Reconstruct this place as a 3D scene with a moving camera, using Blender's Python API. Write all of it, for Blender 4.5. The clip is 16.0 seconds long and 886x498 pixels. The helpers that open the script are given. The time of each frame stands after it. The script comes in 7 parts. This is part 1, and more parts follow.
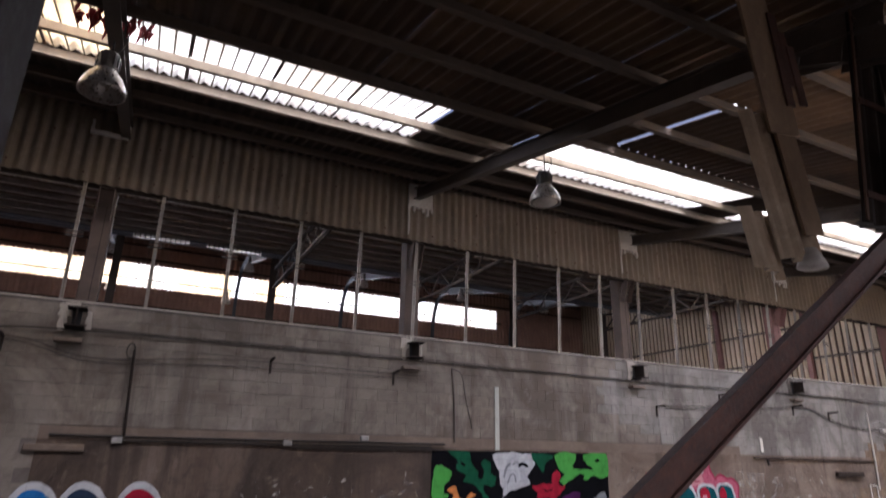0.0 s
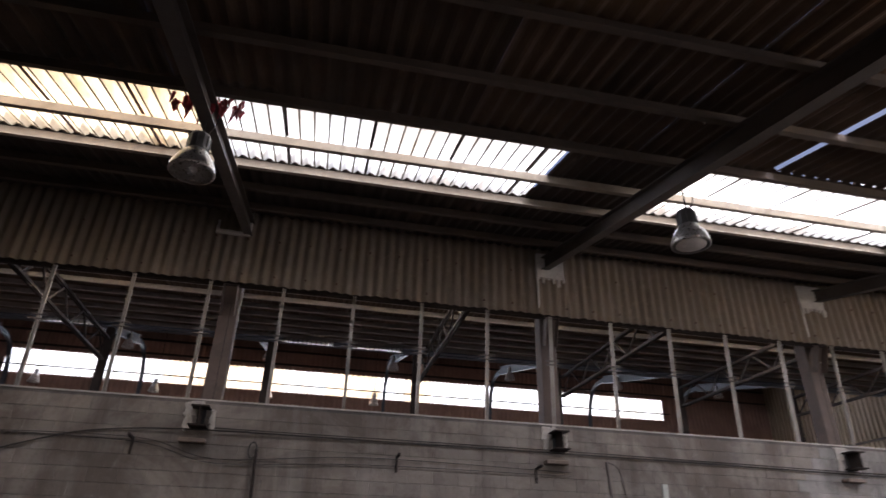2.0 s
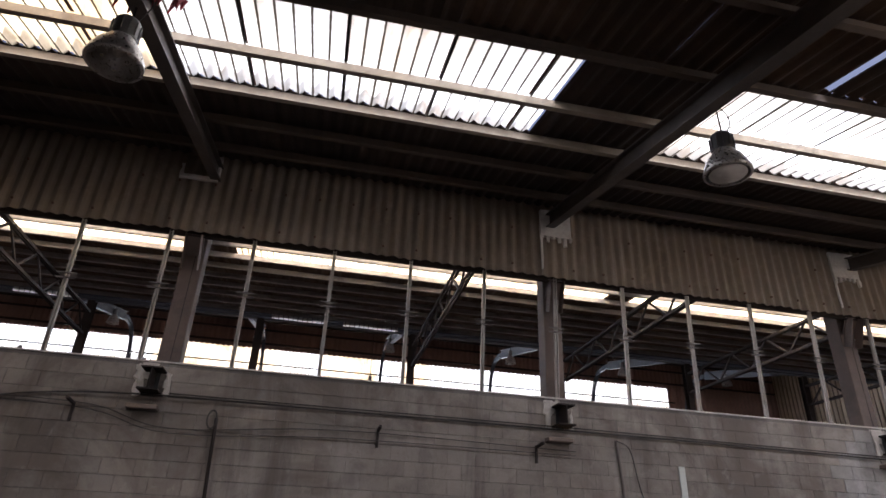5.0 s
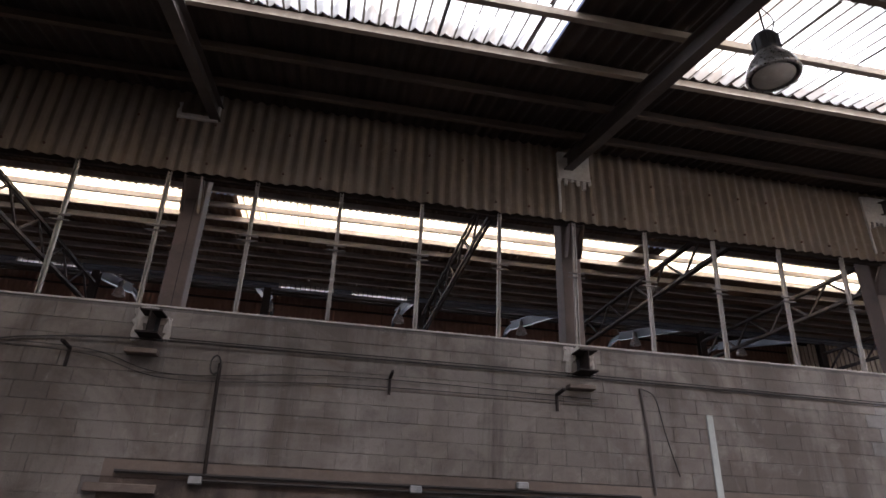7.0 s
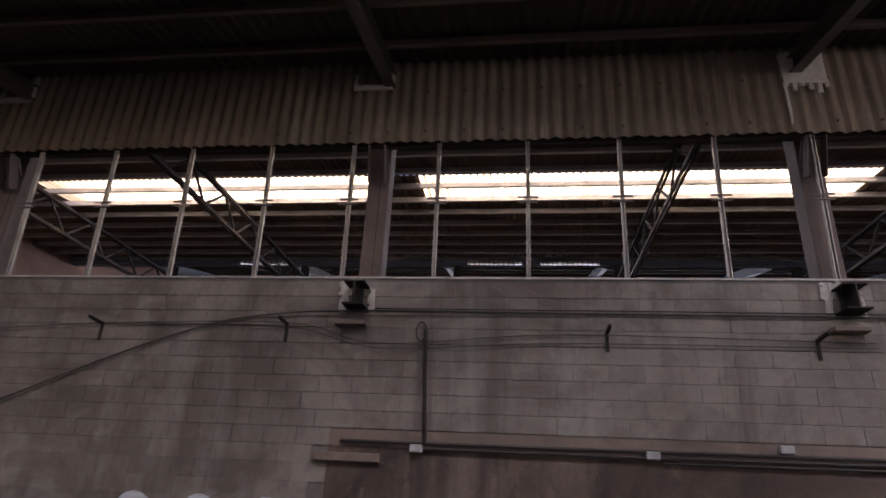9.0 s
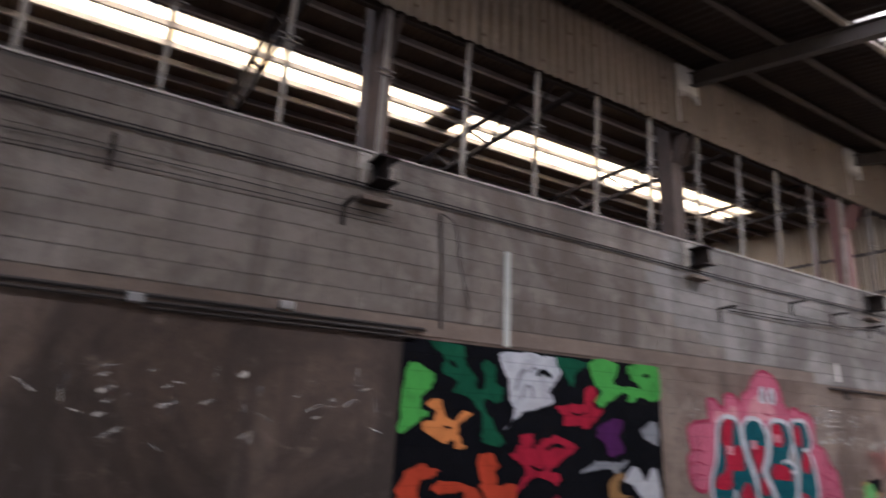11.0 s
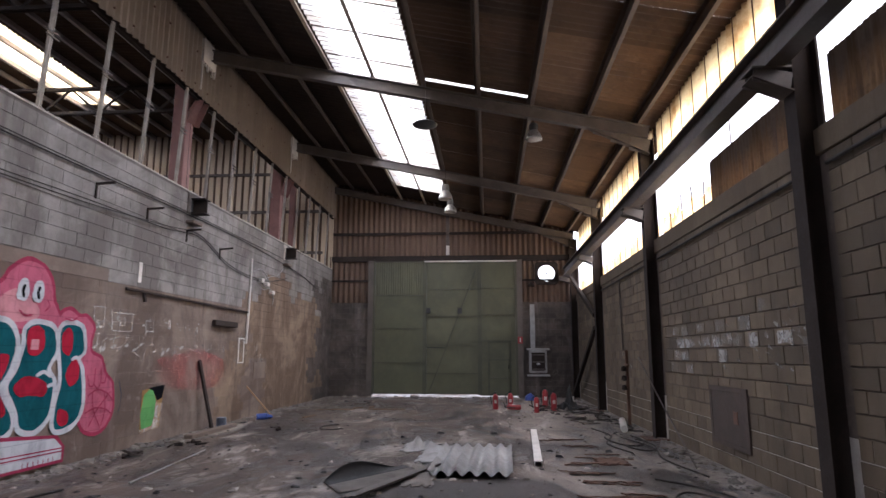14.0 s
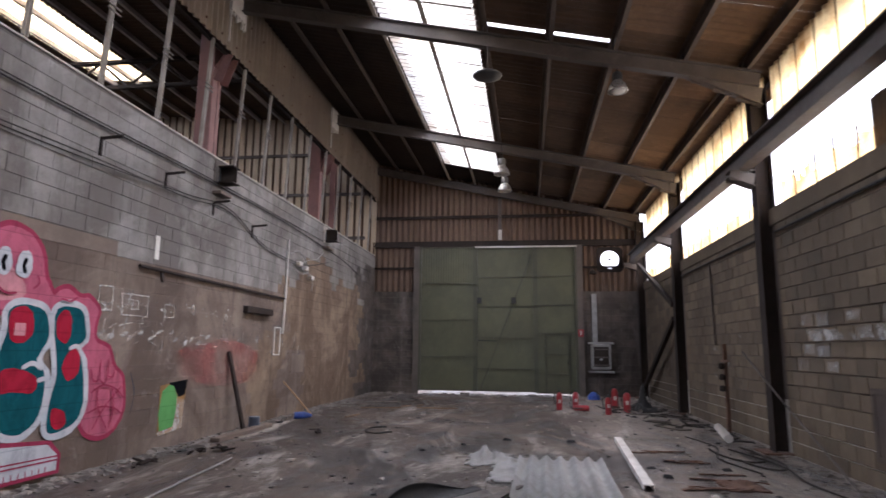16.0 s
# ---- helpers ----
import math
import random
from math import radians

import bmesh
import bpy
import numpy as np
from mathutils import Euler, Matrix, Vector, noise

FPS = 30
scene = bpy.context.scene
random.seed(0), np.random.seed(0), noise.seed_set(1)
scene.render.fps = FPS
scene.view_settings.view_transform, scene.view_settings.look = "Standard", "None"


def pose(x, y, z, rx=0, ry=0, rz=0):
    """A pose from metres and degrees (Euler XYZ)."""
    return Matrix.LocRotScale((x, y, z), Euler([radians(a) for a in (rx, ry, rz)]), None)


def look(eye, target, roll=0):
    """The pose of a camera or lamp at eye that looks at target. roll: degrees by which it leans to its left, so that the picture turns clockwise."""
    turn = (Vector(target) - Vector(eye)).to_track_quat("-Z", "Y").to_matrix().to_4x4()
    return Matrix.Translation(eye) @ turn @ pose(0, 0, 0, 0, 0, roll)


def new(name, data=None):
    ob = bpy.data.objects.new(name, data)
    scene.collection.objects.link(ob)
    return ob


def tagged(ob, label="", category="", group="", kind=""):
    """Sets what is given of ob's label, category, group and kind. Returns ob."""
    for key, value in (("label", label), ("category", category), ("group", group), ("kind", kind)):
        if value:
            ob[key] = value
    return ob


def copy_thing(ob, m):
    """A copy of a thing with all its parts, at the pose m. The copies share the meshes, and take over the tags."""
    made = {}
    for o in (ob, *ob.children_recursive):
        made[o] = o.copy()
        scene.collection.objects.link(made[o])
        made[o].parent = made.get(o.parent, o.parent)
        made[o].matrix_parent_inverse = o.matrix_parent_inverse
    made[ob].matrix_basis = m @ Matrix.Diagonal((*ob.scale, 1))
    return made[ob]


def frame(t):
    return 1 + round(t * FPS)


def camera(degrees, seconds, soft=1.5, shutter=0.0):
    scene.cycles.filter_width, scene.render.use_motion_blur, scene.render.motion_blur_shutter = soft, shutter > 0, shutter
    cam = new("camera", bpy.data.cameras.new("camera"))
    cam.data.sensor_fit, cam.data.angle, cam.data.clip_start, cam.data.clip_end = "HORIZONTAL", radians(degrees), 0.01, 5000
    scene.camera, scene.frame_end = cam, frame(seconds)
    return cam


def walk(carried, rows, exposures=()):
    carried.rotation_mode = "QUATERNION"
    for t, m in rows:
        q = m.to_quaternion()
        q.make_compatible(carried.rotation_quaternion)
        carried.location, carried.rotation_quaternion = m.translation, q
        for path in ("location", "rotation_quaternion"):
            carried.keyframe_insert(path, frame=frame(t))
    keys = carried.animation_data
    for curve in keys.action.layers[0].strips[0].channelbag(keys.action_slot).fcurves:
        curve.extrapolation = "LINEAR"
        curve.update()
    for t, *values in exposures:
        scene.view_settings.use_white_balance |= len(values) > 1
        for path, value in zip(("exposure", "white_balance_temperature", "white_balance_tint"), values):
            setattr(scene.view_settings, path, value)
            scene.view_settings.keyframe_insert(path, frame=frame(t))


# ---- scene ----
cam = camera(71.9, 16.0, shutter=0.4)
PATH = [
    (0, (0.867, -10.894, 2.426), (1.713, -9.201, 3.072), 0.9),
    (0.5, (1.144, -10.775, 2.403), (1.923, -9.154, 3.277), 1.1),
    (1, (1.343, -10.496, 2.382), (2.029, -8.874, 3.33), 1.2),
    (1.5, (1.509, -10.208, 2.389), (2.053, -8.529, 3.331), 1.6),
    (2, (1.635, -9.974, 2.447), (1.986, -8.236, 3.374), 1.6),
    (2.5, (1.771, -9.6, 2.455), (1.997, -7.838, 3.373), 2.1),
    (3, (1.892, -9.276, 2.484), (2.09, -7.506, 3.395), 2.4),
    (3.5, (1.968, -9.075, 2.516), (2.135, -7.305, 3.432), 2.5),
    (4, (1.987, -8.943, 2.521), (2.155, -7.173, 3.436), 2.6),
    (4.5, (2.014, -8.86, 2.539), (2.287, -7.097, 3.443), 2.4),
    (4.7, (2.071, -8.794, 2.514), (2.413, -7.043, 3.419), 2.5),
    (7, (2.173, -7.977, 2.122), (2.501, -6.196, 2.971), 2.2),
    (7.5, (2.155, -7.87, 2.161), (2.105, -6.045, 2.977), 2.3),
    (8, (2.024, -7.815, 2.192), (1.784, -5.997, 2.989), 2.8),
    (8.2, (1.97, -7.773, 2.171), (1.695, -5.957, 2.963), 3.0),
    (10.5, (2.317, -5.975, 1.789), (2.692, -4.122, 2.443), 2.5),
    (11, (2.93, -6.036, 1.655), (3.932, -4.393, 2.202), 2.3),
    (11.5, (3.385, -5.814, 1.565), (4.713, -4.406, 2.069), 1.4),
    (12, (3.759, -5.603, 1.596), (5.356, -4.48, 2.035), 1.6),
    (12.5, (4.13, -5.555, 1.51), (5.905, -4.73, 1.919), 1.0),
    (13, (4.593, -5.549, 1.499), (6.445, -4.913, 1.906), 0.6),
    (13.5, (5.022, -5.569, 1.531), (6.954, -5.203, 1.9), 0.4),
    (14, (5.685, -5.794, 1.5), (7.651, -5.652, 1.841), 0.1),
    (14.5, (6.164, -5.868, 1.452), (8.13, -5.718, 1.786), 0.2),
    (15, (6.682, -5.811, 1.463), (8.65, -5.657, 1.784), 0.3),
    (15.5, (7.165, -5.6, 1.465), (9.131, -5.433, 1.786), 0.5),
    (16, (7.471, -5.213, 1.463), (9.427, -4.945, 1.786), 0.6),
]
walk(cam, [(t, look(eye, target, roll)) for t, eye, target, roll in PATH], [(0, 0.38, 5830, 23), (0.5, 0.4, 5830, 28), (1.5, 0.36, 5810, 21), (4.7, 0.28, 5780, 20), (7.0, 0.24, 5730, 21), (7.5, 0.26, 5760, 26), (8.2, 0.3, 5800, 29), (10.5, 0.35, 5730, 21), (16, 0.37, 5680, 21)])

# ---- world, sun, large lights ----
world = bpy.data.worlds.new("overcast_sky")
scene.world = world
world.use_nodes = True
wn = world.node_tree
sky = wn.nodes.new("ShaderNodeTexSky")
sky.sky_type = "NISHITA"
sky.sun_disc, sky.dust_density = False, 10.0
sky.air_density, sky.ozone_density = 0.7, 0.2
sky.sun_elevation, sky.sun_rotation = radians(52), radians(150)
wn.links.new(sky.outputs[0], wn.nodes["Background"].inputs[0])
wn.nodes["Background"].inputs[1].default_value = 0.15

sun = new("sun", bpy.data.lights.new("sun", "SUN"))
sun.data.energy, sun.data.angle, sun.data.color = 1.2, radians(12), (1.0, 0.96, 0.9)
sun.matrix_world = look((20, -40, 60), (8, -4, 0))


def sky_lamp(name, centre, target, sx, sy, watts, colour=(0.93, 0.97, 1.0)):
    """An area lamp, for daylight in an opening and for one added fill."""
    ob = new(name, bpy.data.lights.new(name, "AREA"))
    ob.data.shape, ob.data.size, ob.data.size_y = "RECTANGLE", sx, sy
    ob.data.energy, ob.data.color = watts, colour
    ob.matrix_world = look(centre, target)
    return ob


ROOF_Z, ROOF_K = 7.95, 0.215          # roof underside: height at the north wall, fall to the south


def roof_z(y):
    return ROOF_Z + ROOF_K * y


SKYLIGHTS = [(-63 * 0.177, 4.35), (33 * 0.177, 10.6), (66 * 0.177, 26.4)]   # x ranges of the translucent strip
SKY_Y = (-2.65, -4.42)
BAY = 5.7
LX0, LX1 = -11.6, 28.1                # west and east ends of the hall
SOUTH = -9.0

E_SKY = 26.0                          # watts per square metre of roof opening
for a, b in SKYLIGHTS:
    ym = sum(SKY_Y) / 2
    sky_lamp("skylight_daylight", ((a + b) / 2, ym, roof_z(ym) + 0.32), ((a + b) / 2, ym - 0.215, roof_z(ym) - 0.68), b - a, 1.7, E_SKY * (b - a) * 1.75 * (0.44 if a < 0 else 0.92 if a < 8 else 1.08))
E_WIN = 12.0
for a, b in ((6.2, 11.2), (11.9, 17.1), (17.7, 22.8), (23.4, 27.9)):
    sky_lamp("window_daylight", ((a + b) / 2, -9.55, 4.5), ((a + b) / 2, -8.55, 4.2), b - a, 2.3, E_WIN * (b - a) * 2.3, (1.0, 0.965, 0.9))
for a, b in ((-11.0, -1.9), (-0.7, 10.8), (11.7, 24.9)):
    sky_lamp("north_skylight_daylight", ((a + b) / 2, 7.7, 10.55), ((a + b) / 2, 7.7, 9.0), b - a, 1.6, 44 * (b - a) * 1.6)
haze = bpy.data.materials.new("bright_overcast_haze")
haze.use_nodes = True
hb = haze.node_tree.nodes["Principled BSDF"]
hb.inputs["Base Color"].default_value = (0, 0, 0, 1)
hb.inputs["Emission Color"].default_value, hb.inputs["Emission Strength"].default_value = (1.0, 0.985, 0.95, 1), 2.2
for name, verts in (("backdrop_south", ((-90, -60, -2), (130, -60, -2), (130, -60, 70), (-90, -60, 70))), ("backdrop_east", ((85, -60, -2), (85, 60, -2), (85, 60, 60), (85, -60, 60)))):
    me = bpy.data.meshes.new(name)
    me.from_pydata(verts, [], [(0, 1, 2, 3)])
    me.materials.append(haze)
    tagged(new(name, me), "white overcast distance outside the hall", "backdrop", kind="structure")
sky_lamp("far_window_daylight", (4.0, 22.6, 10.8), (4.0, 20.0, 10.3), 36, 1.1, 45 * 36)
# fill lamp added outside the end wall, which has no opening
sky_lamp("north_end_fill", (30.5, 9.0, 10.5), (27.0, 8.0, 8.0), 10, 3.0, 800)

# ---- materials ----


def node_material(name):
    m = bpy.data.materials.new(name)
    m.use_nodes = True
    t = m.node_tree
    return m, t, t.nodes["Principled BSDF"]


def link(t, a, b):
    t.links.new(a, b)


def ramp(t, fac, stops):
    r = t.nodes.new("ShaderNodeValToRGB")
    e = r.color_ramp.elements
    while len(e) < len(stops):
        e.new(0.5)
    for el, (p, c) in zip(e, stops):
        el.position, el.color = p, (*c, 1) if len(c) == 3 else c
    link(t, fac, r.inputs[0])
    return r.outputs[0]


def noise_tex(t, scale, detail=6, rough=0.6, stretch=None, distortion=0.0):
    n = t.nodes.new("ShaderNodeTexNoise")
    n.inputs["Scale"].default_value, n.inputs["Detail"].default_value = scale, detail
    n.inputs["Roughness"].default_value, n.inputs["Distortion"].default_value = rough, distortion
    g = t.nodes.new("ShaderNodeNewGeometry")
    if stretch:
        mp = t.nodes.new("ShaderNodeMapping")
        mp.inputs["Scale"].default_value = stretch
        link(t, g.outputs["Position"], mp.inputs["Vector"])
        link(t, mp.outputs[0], n.inputs["Vector"])
    else:
        link(t, g.outputs["Position"], n.inputs["Vector"])
    return n.outputs["Fac"]


def mix(t, fac, a, b, mode="MIX"):
    m = t.nodes.new("ShaderNodeMix")
    m.data_type, m.blend_type = "RGBA", mode
    for socket, v in ((m.inputs[0], fac), (m.inputs[6], a), (m.inputs[7], b)):
        if hasattr(v, "links"):
            link(t, v, socket)
        else:
            socket.default_value = (*v, 1) if isinstance(v, tuple) and len(v) == 3 else v
    return m.outputs[2]


def maths(t, op, a, b=0.0):
    m = t.nodes.new("ShaderNodeMath")
    m.operation = op
    for socket, v in ((m.inputs[0], a), (m.inputs[1], b)):
        if hasattr(v, "links"):
            link(t, v, socket)
        else:
            socket.default_value = v
    return m.outputs[0]


def bump(t, bsdf, height, strength=0.4, distance=0.01):
    b = t.nodes.new("ShaderNodeBump")
    b.inputs["Strength"].default_value, b.inputs["Distance"].default_value = strength, distance
    link(t, height, b.inputs["Height"])
    link(t, b.outputs[0], bsdf.inputs["Normal"])


def piece_random(t):
    """A number of its own for each piece, whether it is an object or an island of a joined mesh."""
    o, g = t.nodes.new("ShaderNodeObjectInfo"), t.nodes.new("ShaderNodeNewGeometry")
    return maths(t, "FRACT", maths(t, "ADD", o.outputs["Random"], g.outputs["Random Per Island"]))


def worn(name, base, dark, light, rough=0.85, metal=0.0, grain=60.0, stain=1.3, streak=False, pieces=0.0, relief=0.35, dist=0.006, stain_amount=0.75):
    """A worn matt surface: base colour, large darker stains, fine grain, and pieces that differ a little."""
    m, t, b = node_material(name)
    big = noise_tex(t, stain, 5, 0.62, (1, 1, 0.25) if streak else None, 0.4)
    fine = noise_tex(t, grain, 4, 0.7)
    mid = noise_tex(t, stain * 7, 5, 0.65)
    c = mix(t, ramp(t, big, [(0.38, (0, 0, 0)), (0.68, (stain_amount,) * 3)]), base, dark)
    c = mix(t, ramp(t, mid, [(0.5, (0, 0, 0)), (0.75, (0.5, 0.5, 0.5))]), c, light)
    c = mix(t, ramp(t, fine, [(0.3, (0.22,) * 3), (0.6, (0, 0, 0))]), c, dark)
    if streak:
        runs = noise_tex(t, 2.4, 5, 0.7, (1, 1, 0.08), 0.2)
        c = mix(t, ramp(t, runs, [(0.52, (0, 0, 0)), (0.72, (0.55,) * 3)]), c, dark)
        patches = noise_tex(t, 0.23, 4, 0.6, None, 0.8)
        c = mix(t, ramp(t, patches, [(0.42, (0, 0, 0)), (0.62, (0.5,) * 3)]), c, dark)
    if pieces:
        r = piece_random(t)
        c = mix(t, 1.0, c, ramp(t, r, [(0.0, (1 - pieces,) * 3), (1.0, (1.0, 1.0, 1.0))]), "MULTIPLY")
    link(t, c, b.inputs["Base Color"])
    link(t, ramp(t, mid, [(0.3, (max(0, rough - 0.15),) * 3), (0.7, (min(1, rough + 0.1),) * 3)]), b.inputs["Roughness"])
    b.inputs["Metallic"].default_value = metal
    bump(t, b, maths(t, "ADD", fine, maths(t, "MULTIPLY", mid, 1.5)), relief, dist)
    return m


M = {}


def block_wall(name, base, dark, light, pieces=0.08, runs_amount=0.75, wash=0.5, joint=False):
    """Old block wall: blotches of grime, dark water runs, pale lime washes, pits, and blocks that differ a little."""
    m, t, b = node_material(name)
    blot, mid = noise_tex(t, 0.55, 6, 0.66, None, 1.0), noise_tex(t, 3.1, 7, 0.74, None, 0.7)
    runs, lime = noise_tex(t, 1.9, 6, 0.7, (1, 1, 0.085), 0.25), noise_tex(t, 1.25, 6, 0.66, (1, 1, 0.13), 0.3)
    fine, pit = noise_tex(t, 70, 4, 0.75), noise_tex(t, 21, 5, 0.75)
    c = mix(t, ramp(t, blot, [(0.42, (0, 0, 0)), (0.58, (0.95,) * 3)]), base, dark)
    c = mix(t, ramp(t, lime, [(0.53, (0, 0, 0)), (0.7, (wash,) * 3)]), c, light)
    c = mix(t, ramp(t, runs, [(0.53, (0, 0, 0)), (0.68, (runs_amount,) * 3)]), c, tuple(v * 0.8 for v in dark))
    c = mix(t, ramp(t, mid, [(0.5, (0, 0, 0)), (0.68, (0.6,) * 3)]), c, dark)
    c = mix(t, ramp(t, mid, [(0.3, (0.5,) * 3), (0.42, (0, 0, 0))]), c, light)
    c = mix(t, ramp(t, pit, [(0.3, (0.5,) * 3), (0.42, (0, 0, 0))]), c, tuple(v * 0.6 for v in dark))
    c = mix(t, ramp(t, fine, [(0.3, (0.3,) * 3), (0.6, (0, 0, 0))]), c, dark)
    if pieces:
        c = mix(t, 1.0, c, ramp(t, piece_random(t), [(0.0, (1 - pieces,) * 3), (1.0, (1.0, 1.0, 1.0))]), "MULTIPLY")
    link(t, c, b.inputs["Base Color"])
    b.inputs["Roughness"].default_value = 0.95
    bump(t, b, maths(t, "ADD", fine, maths(t, "ADD", maths(t, "MULTIPLY", mid, 1.5), pit)), 0.7, 0.008)
    return m


M["block"] = block_wall("concrete_block", (0.25, 0.232, 0.212), (0.115, 0.1, 0.088), (0.36, 0.342, 0.32), 0.14)
M["block_warm"] = block_wall("brownish_block", (0.225, 0.192, 0.162), (0.11, 0.087, 0.07), (0.315, 0.28, 0.245), 0.22)
M["render_dark"] = block_wall("dark_brown_render", (0.082, 0.055, 0.04), (0.03, 0.02, 0.015), (0.19, 0.148, 0.118), 0, 0.6, 0.55)
M["block_brown"] = block_wall("block_with_brown_wash", (0.195, 0.146, 0.112), (0.088, 0.06, 0.044), (0.28, 0.23, 0.188), 0.12, 0.85, 0.35)
M["block_rust"] = block_wall("block_with_rusty_wash", (0.215, 0.152, 0.1), (0.09, 0.056, 0.033), (0.33, 0.24, 0.16), 0.14, 0.9, 0.5)
M["block_end"] = block_wall("dark_block", (0.12, 0.095, 0.078), (0.05, 0.038, 0.03), (0.26, 0.235, 0.21), 0.3, 0.8, 0.5)
M["block_south"] = worn("brown_concrete_block", (0.172, 0.125, 0.076), (0.072, 0.05, 0.03), (0.25, 0.195, 0.128), 0.95, pieces=0.42, stain=0.8, relief=0.6, streak=True)
M["mortar"] = block_wall("mortar", (0.13, 0.112, 0.098), (0.062, 0.051, 0.044), (0.2, 0.18, 0.16), 0)
M["mortar_light"] = worn("pale_mortar", (0.42, 0.38, 0.33), (0.25, 0.22, 0.19), (0.55, 0.5, 0.45), 0.98, stain=3)
M["mortar_south"] = worn("brown_mortar", (0.085, 0.062, 0.048), (0.05, 0.037, 0.029), (0.2, 0.165, 0.13), 0.98, stain=0.9)
M["render"] = worn("brown_render", (0.155, 0.115, 0.088), (0.08, 0.058, 0.044), (0.23, 0.18, 0.145), 0.96, stain=0.9)


def floor_material():
    """Old concrete: brown dirt, dark damp patches with a little gloss, pale dust swept into streaks, fine grit, cracks."""
    m, t, b = node_material("dirty_concrete_floor")
    broad = noise_tex(t, 0.36, 7, 0.66, None, 1.1)
    damp = noise_tex(t, 0.6, 7, 0.66, (0.55, 1.0, 1.0), 1.3)
    dust = noise_tex(t, 0.75, 8, 0.74, (0.45, 1.25, 1.0), 1.0)
    mid, fine, grit = noise_tex(t, 4.2, 8, 0.75, (0.6, 1.2, 1.0), 0.8), noise_tex(t, 55, 4, 0.7), noise_tex(t, 14, 6, 0.82)
    g, sep = t.nodes.new("ShaderNodeNewGeometry"), t.nodes.new("ShaderNodeSeparateXYZ")
    link(t, g.outputs["Position"], sep.inputs[0])
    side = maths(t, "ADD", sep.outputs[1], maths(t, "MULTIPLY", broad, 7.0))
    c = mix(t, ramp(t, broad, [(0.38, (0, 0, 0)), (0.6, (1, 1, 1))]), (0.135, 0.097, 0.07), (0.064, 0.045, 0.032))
    # paler and greyer towards the south side
    south_grey = ramp(t, maths(t, "MULTIPLY", maths(t, "ADD", side, 8.0), 0.125), [(0.5, (0.85,) * 3), (0.74, (0, 0, 0))])
    c = mix(t, south_grey, c, (0.27, 0.232, 0.196))
    c = mix(t, ramp(t, dust, [(0.52, (0, 0, 0)), (0.62, (0.95,) * 3)]), c, (0.34, 0.3, 0.258))
    wet = ramp(t, damp, [(0.49, (0, 0, 0)), (0.57, (0.95,) * 3)])
    c = mix(t, wet, c, (0.036, 0.028, 0.024))
    c = mix(t, ramp(t, mid, [(0.5, (0, 0, 0)), (0.68, (0.55,) * 3)]), c, (0.05, 0.038, 0.03))
    c = mix(t, ramp(t, grit, [(0.6, (0, 0, 0)), (0.7, (0.45,) * 3)]), c, (0.3, 0.265, 0.23))
    c = mix(t, ramp(t, grit, [(0.3, (0.7,) * 3), (0.4, (0, 0, 0))]), c, (0.03, 0.024, 0.02))
    c = mix(t, ramp(t, fine, [(0.3, (0.35,) * 3), (0.55, (0, 0, 0))]), c, (0.04, 0.032, 0.027))
    link(t, c, b.inputs["Base Color"])
    link(t, mix(t, wet, (0.72,) * 3, (0.36,) * 3), b.inputs["Roughness"])
    bump(t, b, maths(t, "ADD", fine, maths(t, "ADD", maths(t, "MULTIPLY", mid, 2.0), grit)), 0.8, 0.014)
    return m


M["floor"] = floor_material()
M["fibre"] = worn("fibre_cement_sheet", (0.25, 0.2, 0.152), (0.125, 0.095, 0.068), (0.34, 0.285, 0.225), 0.92, streak=True, stain=1.1, grain=80)
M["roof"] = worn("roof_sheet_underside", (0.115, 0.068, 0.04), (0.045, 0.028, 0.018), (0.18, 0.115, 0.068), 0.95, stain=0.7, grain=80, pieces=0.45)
# lit and shaded copies of the roof sheet, for eaves and ridge
M["roof_lit"] = worn("lit_brown_roof_sheet", (0.2, 0.118, 0.064), (0.08, 0.047, 0.027), (0.3, 0.195, 0.115), 0.95, stain=0.7, grain=80, pieces=0.5)
M["roof_shaded"] = worn("shaded_roof_sheet", (0.05, 0.033, 0.024), (0.02, 0.013, 0.01), (0.085, 0.058, 0.042), 0.95, stain=0.7, grain=80)
M["steel"] = worn("dark_painted_steel", (0.032, 0.024, 0.02), (0.018, 0.013, 0.011), (0.055, 0.04, 0.032), 0.85, stain=2.5, relief=0.25)
M["steel"].node_tree.nodes["Principled BSDF"].inputs["Specular IOR Level"].default_value = 0.15
M["steel_grey"] = worn("grey_painted_steel", (0.095, 0.076, 0.062), (0.05, 0.038, 0.031), (0.145, 0.122, 0.105), 0.65, stain=2.0, relief=0.2)
M["steel_brown"] = worn("brown_painted_steel", (0.1, 0.068, 0.052), (0.05, 0.033, 0.025), (0.15, 0.11, 0.088), 0.8, stain=2.0, relief=0.2)
M["steel_red"] = worn("red_oxide_steel", (0.19, 0.085, 0.07), (0.11, 0.05, 0.042), (0.26, 0.14, 0.12), 0.65, stain=2.0, relief=0.2)
M["rust"] = worn("rusted_iron", (0.12, 0.06, 0.035), (0.05, 0.028, 0.02), (0.22, 0.12, 0.07), 0.9, stain=5, relief=0.6)
M["purlin"] = worn("lit_beige_purlin", (0.32, 0.265, 0.2), (0.19, 0.15, 0.11), (0.4, 0.34, 0.27), 0.75, stain=2, relief=0.2)
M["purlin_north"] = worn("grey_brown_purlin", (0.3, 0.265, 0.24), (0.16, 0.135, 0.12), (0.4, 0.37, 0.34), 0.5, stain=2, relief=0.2)
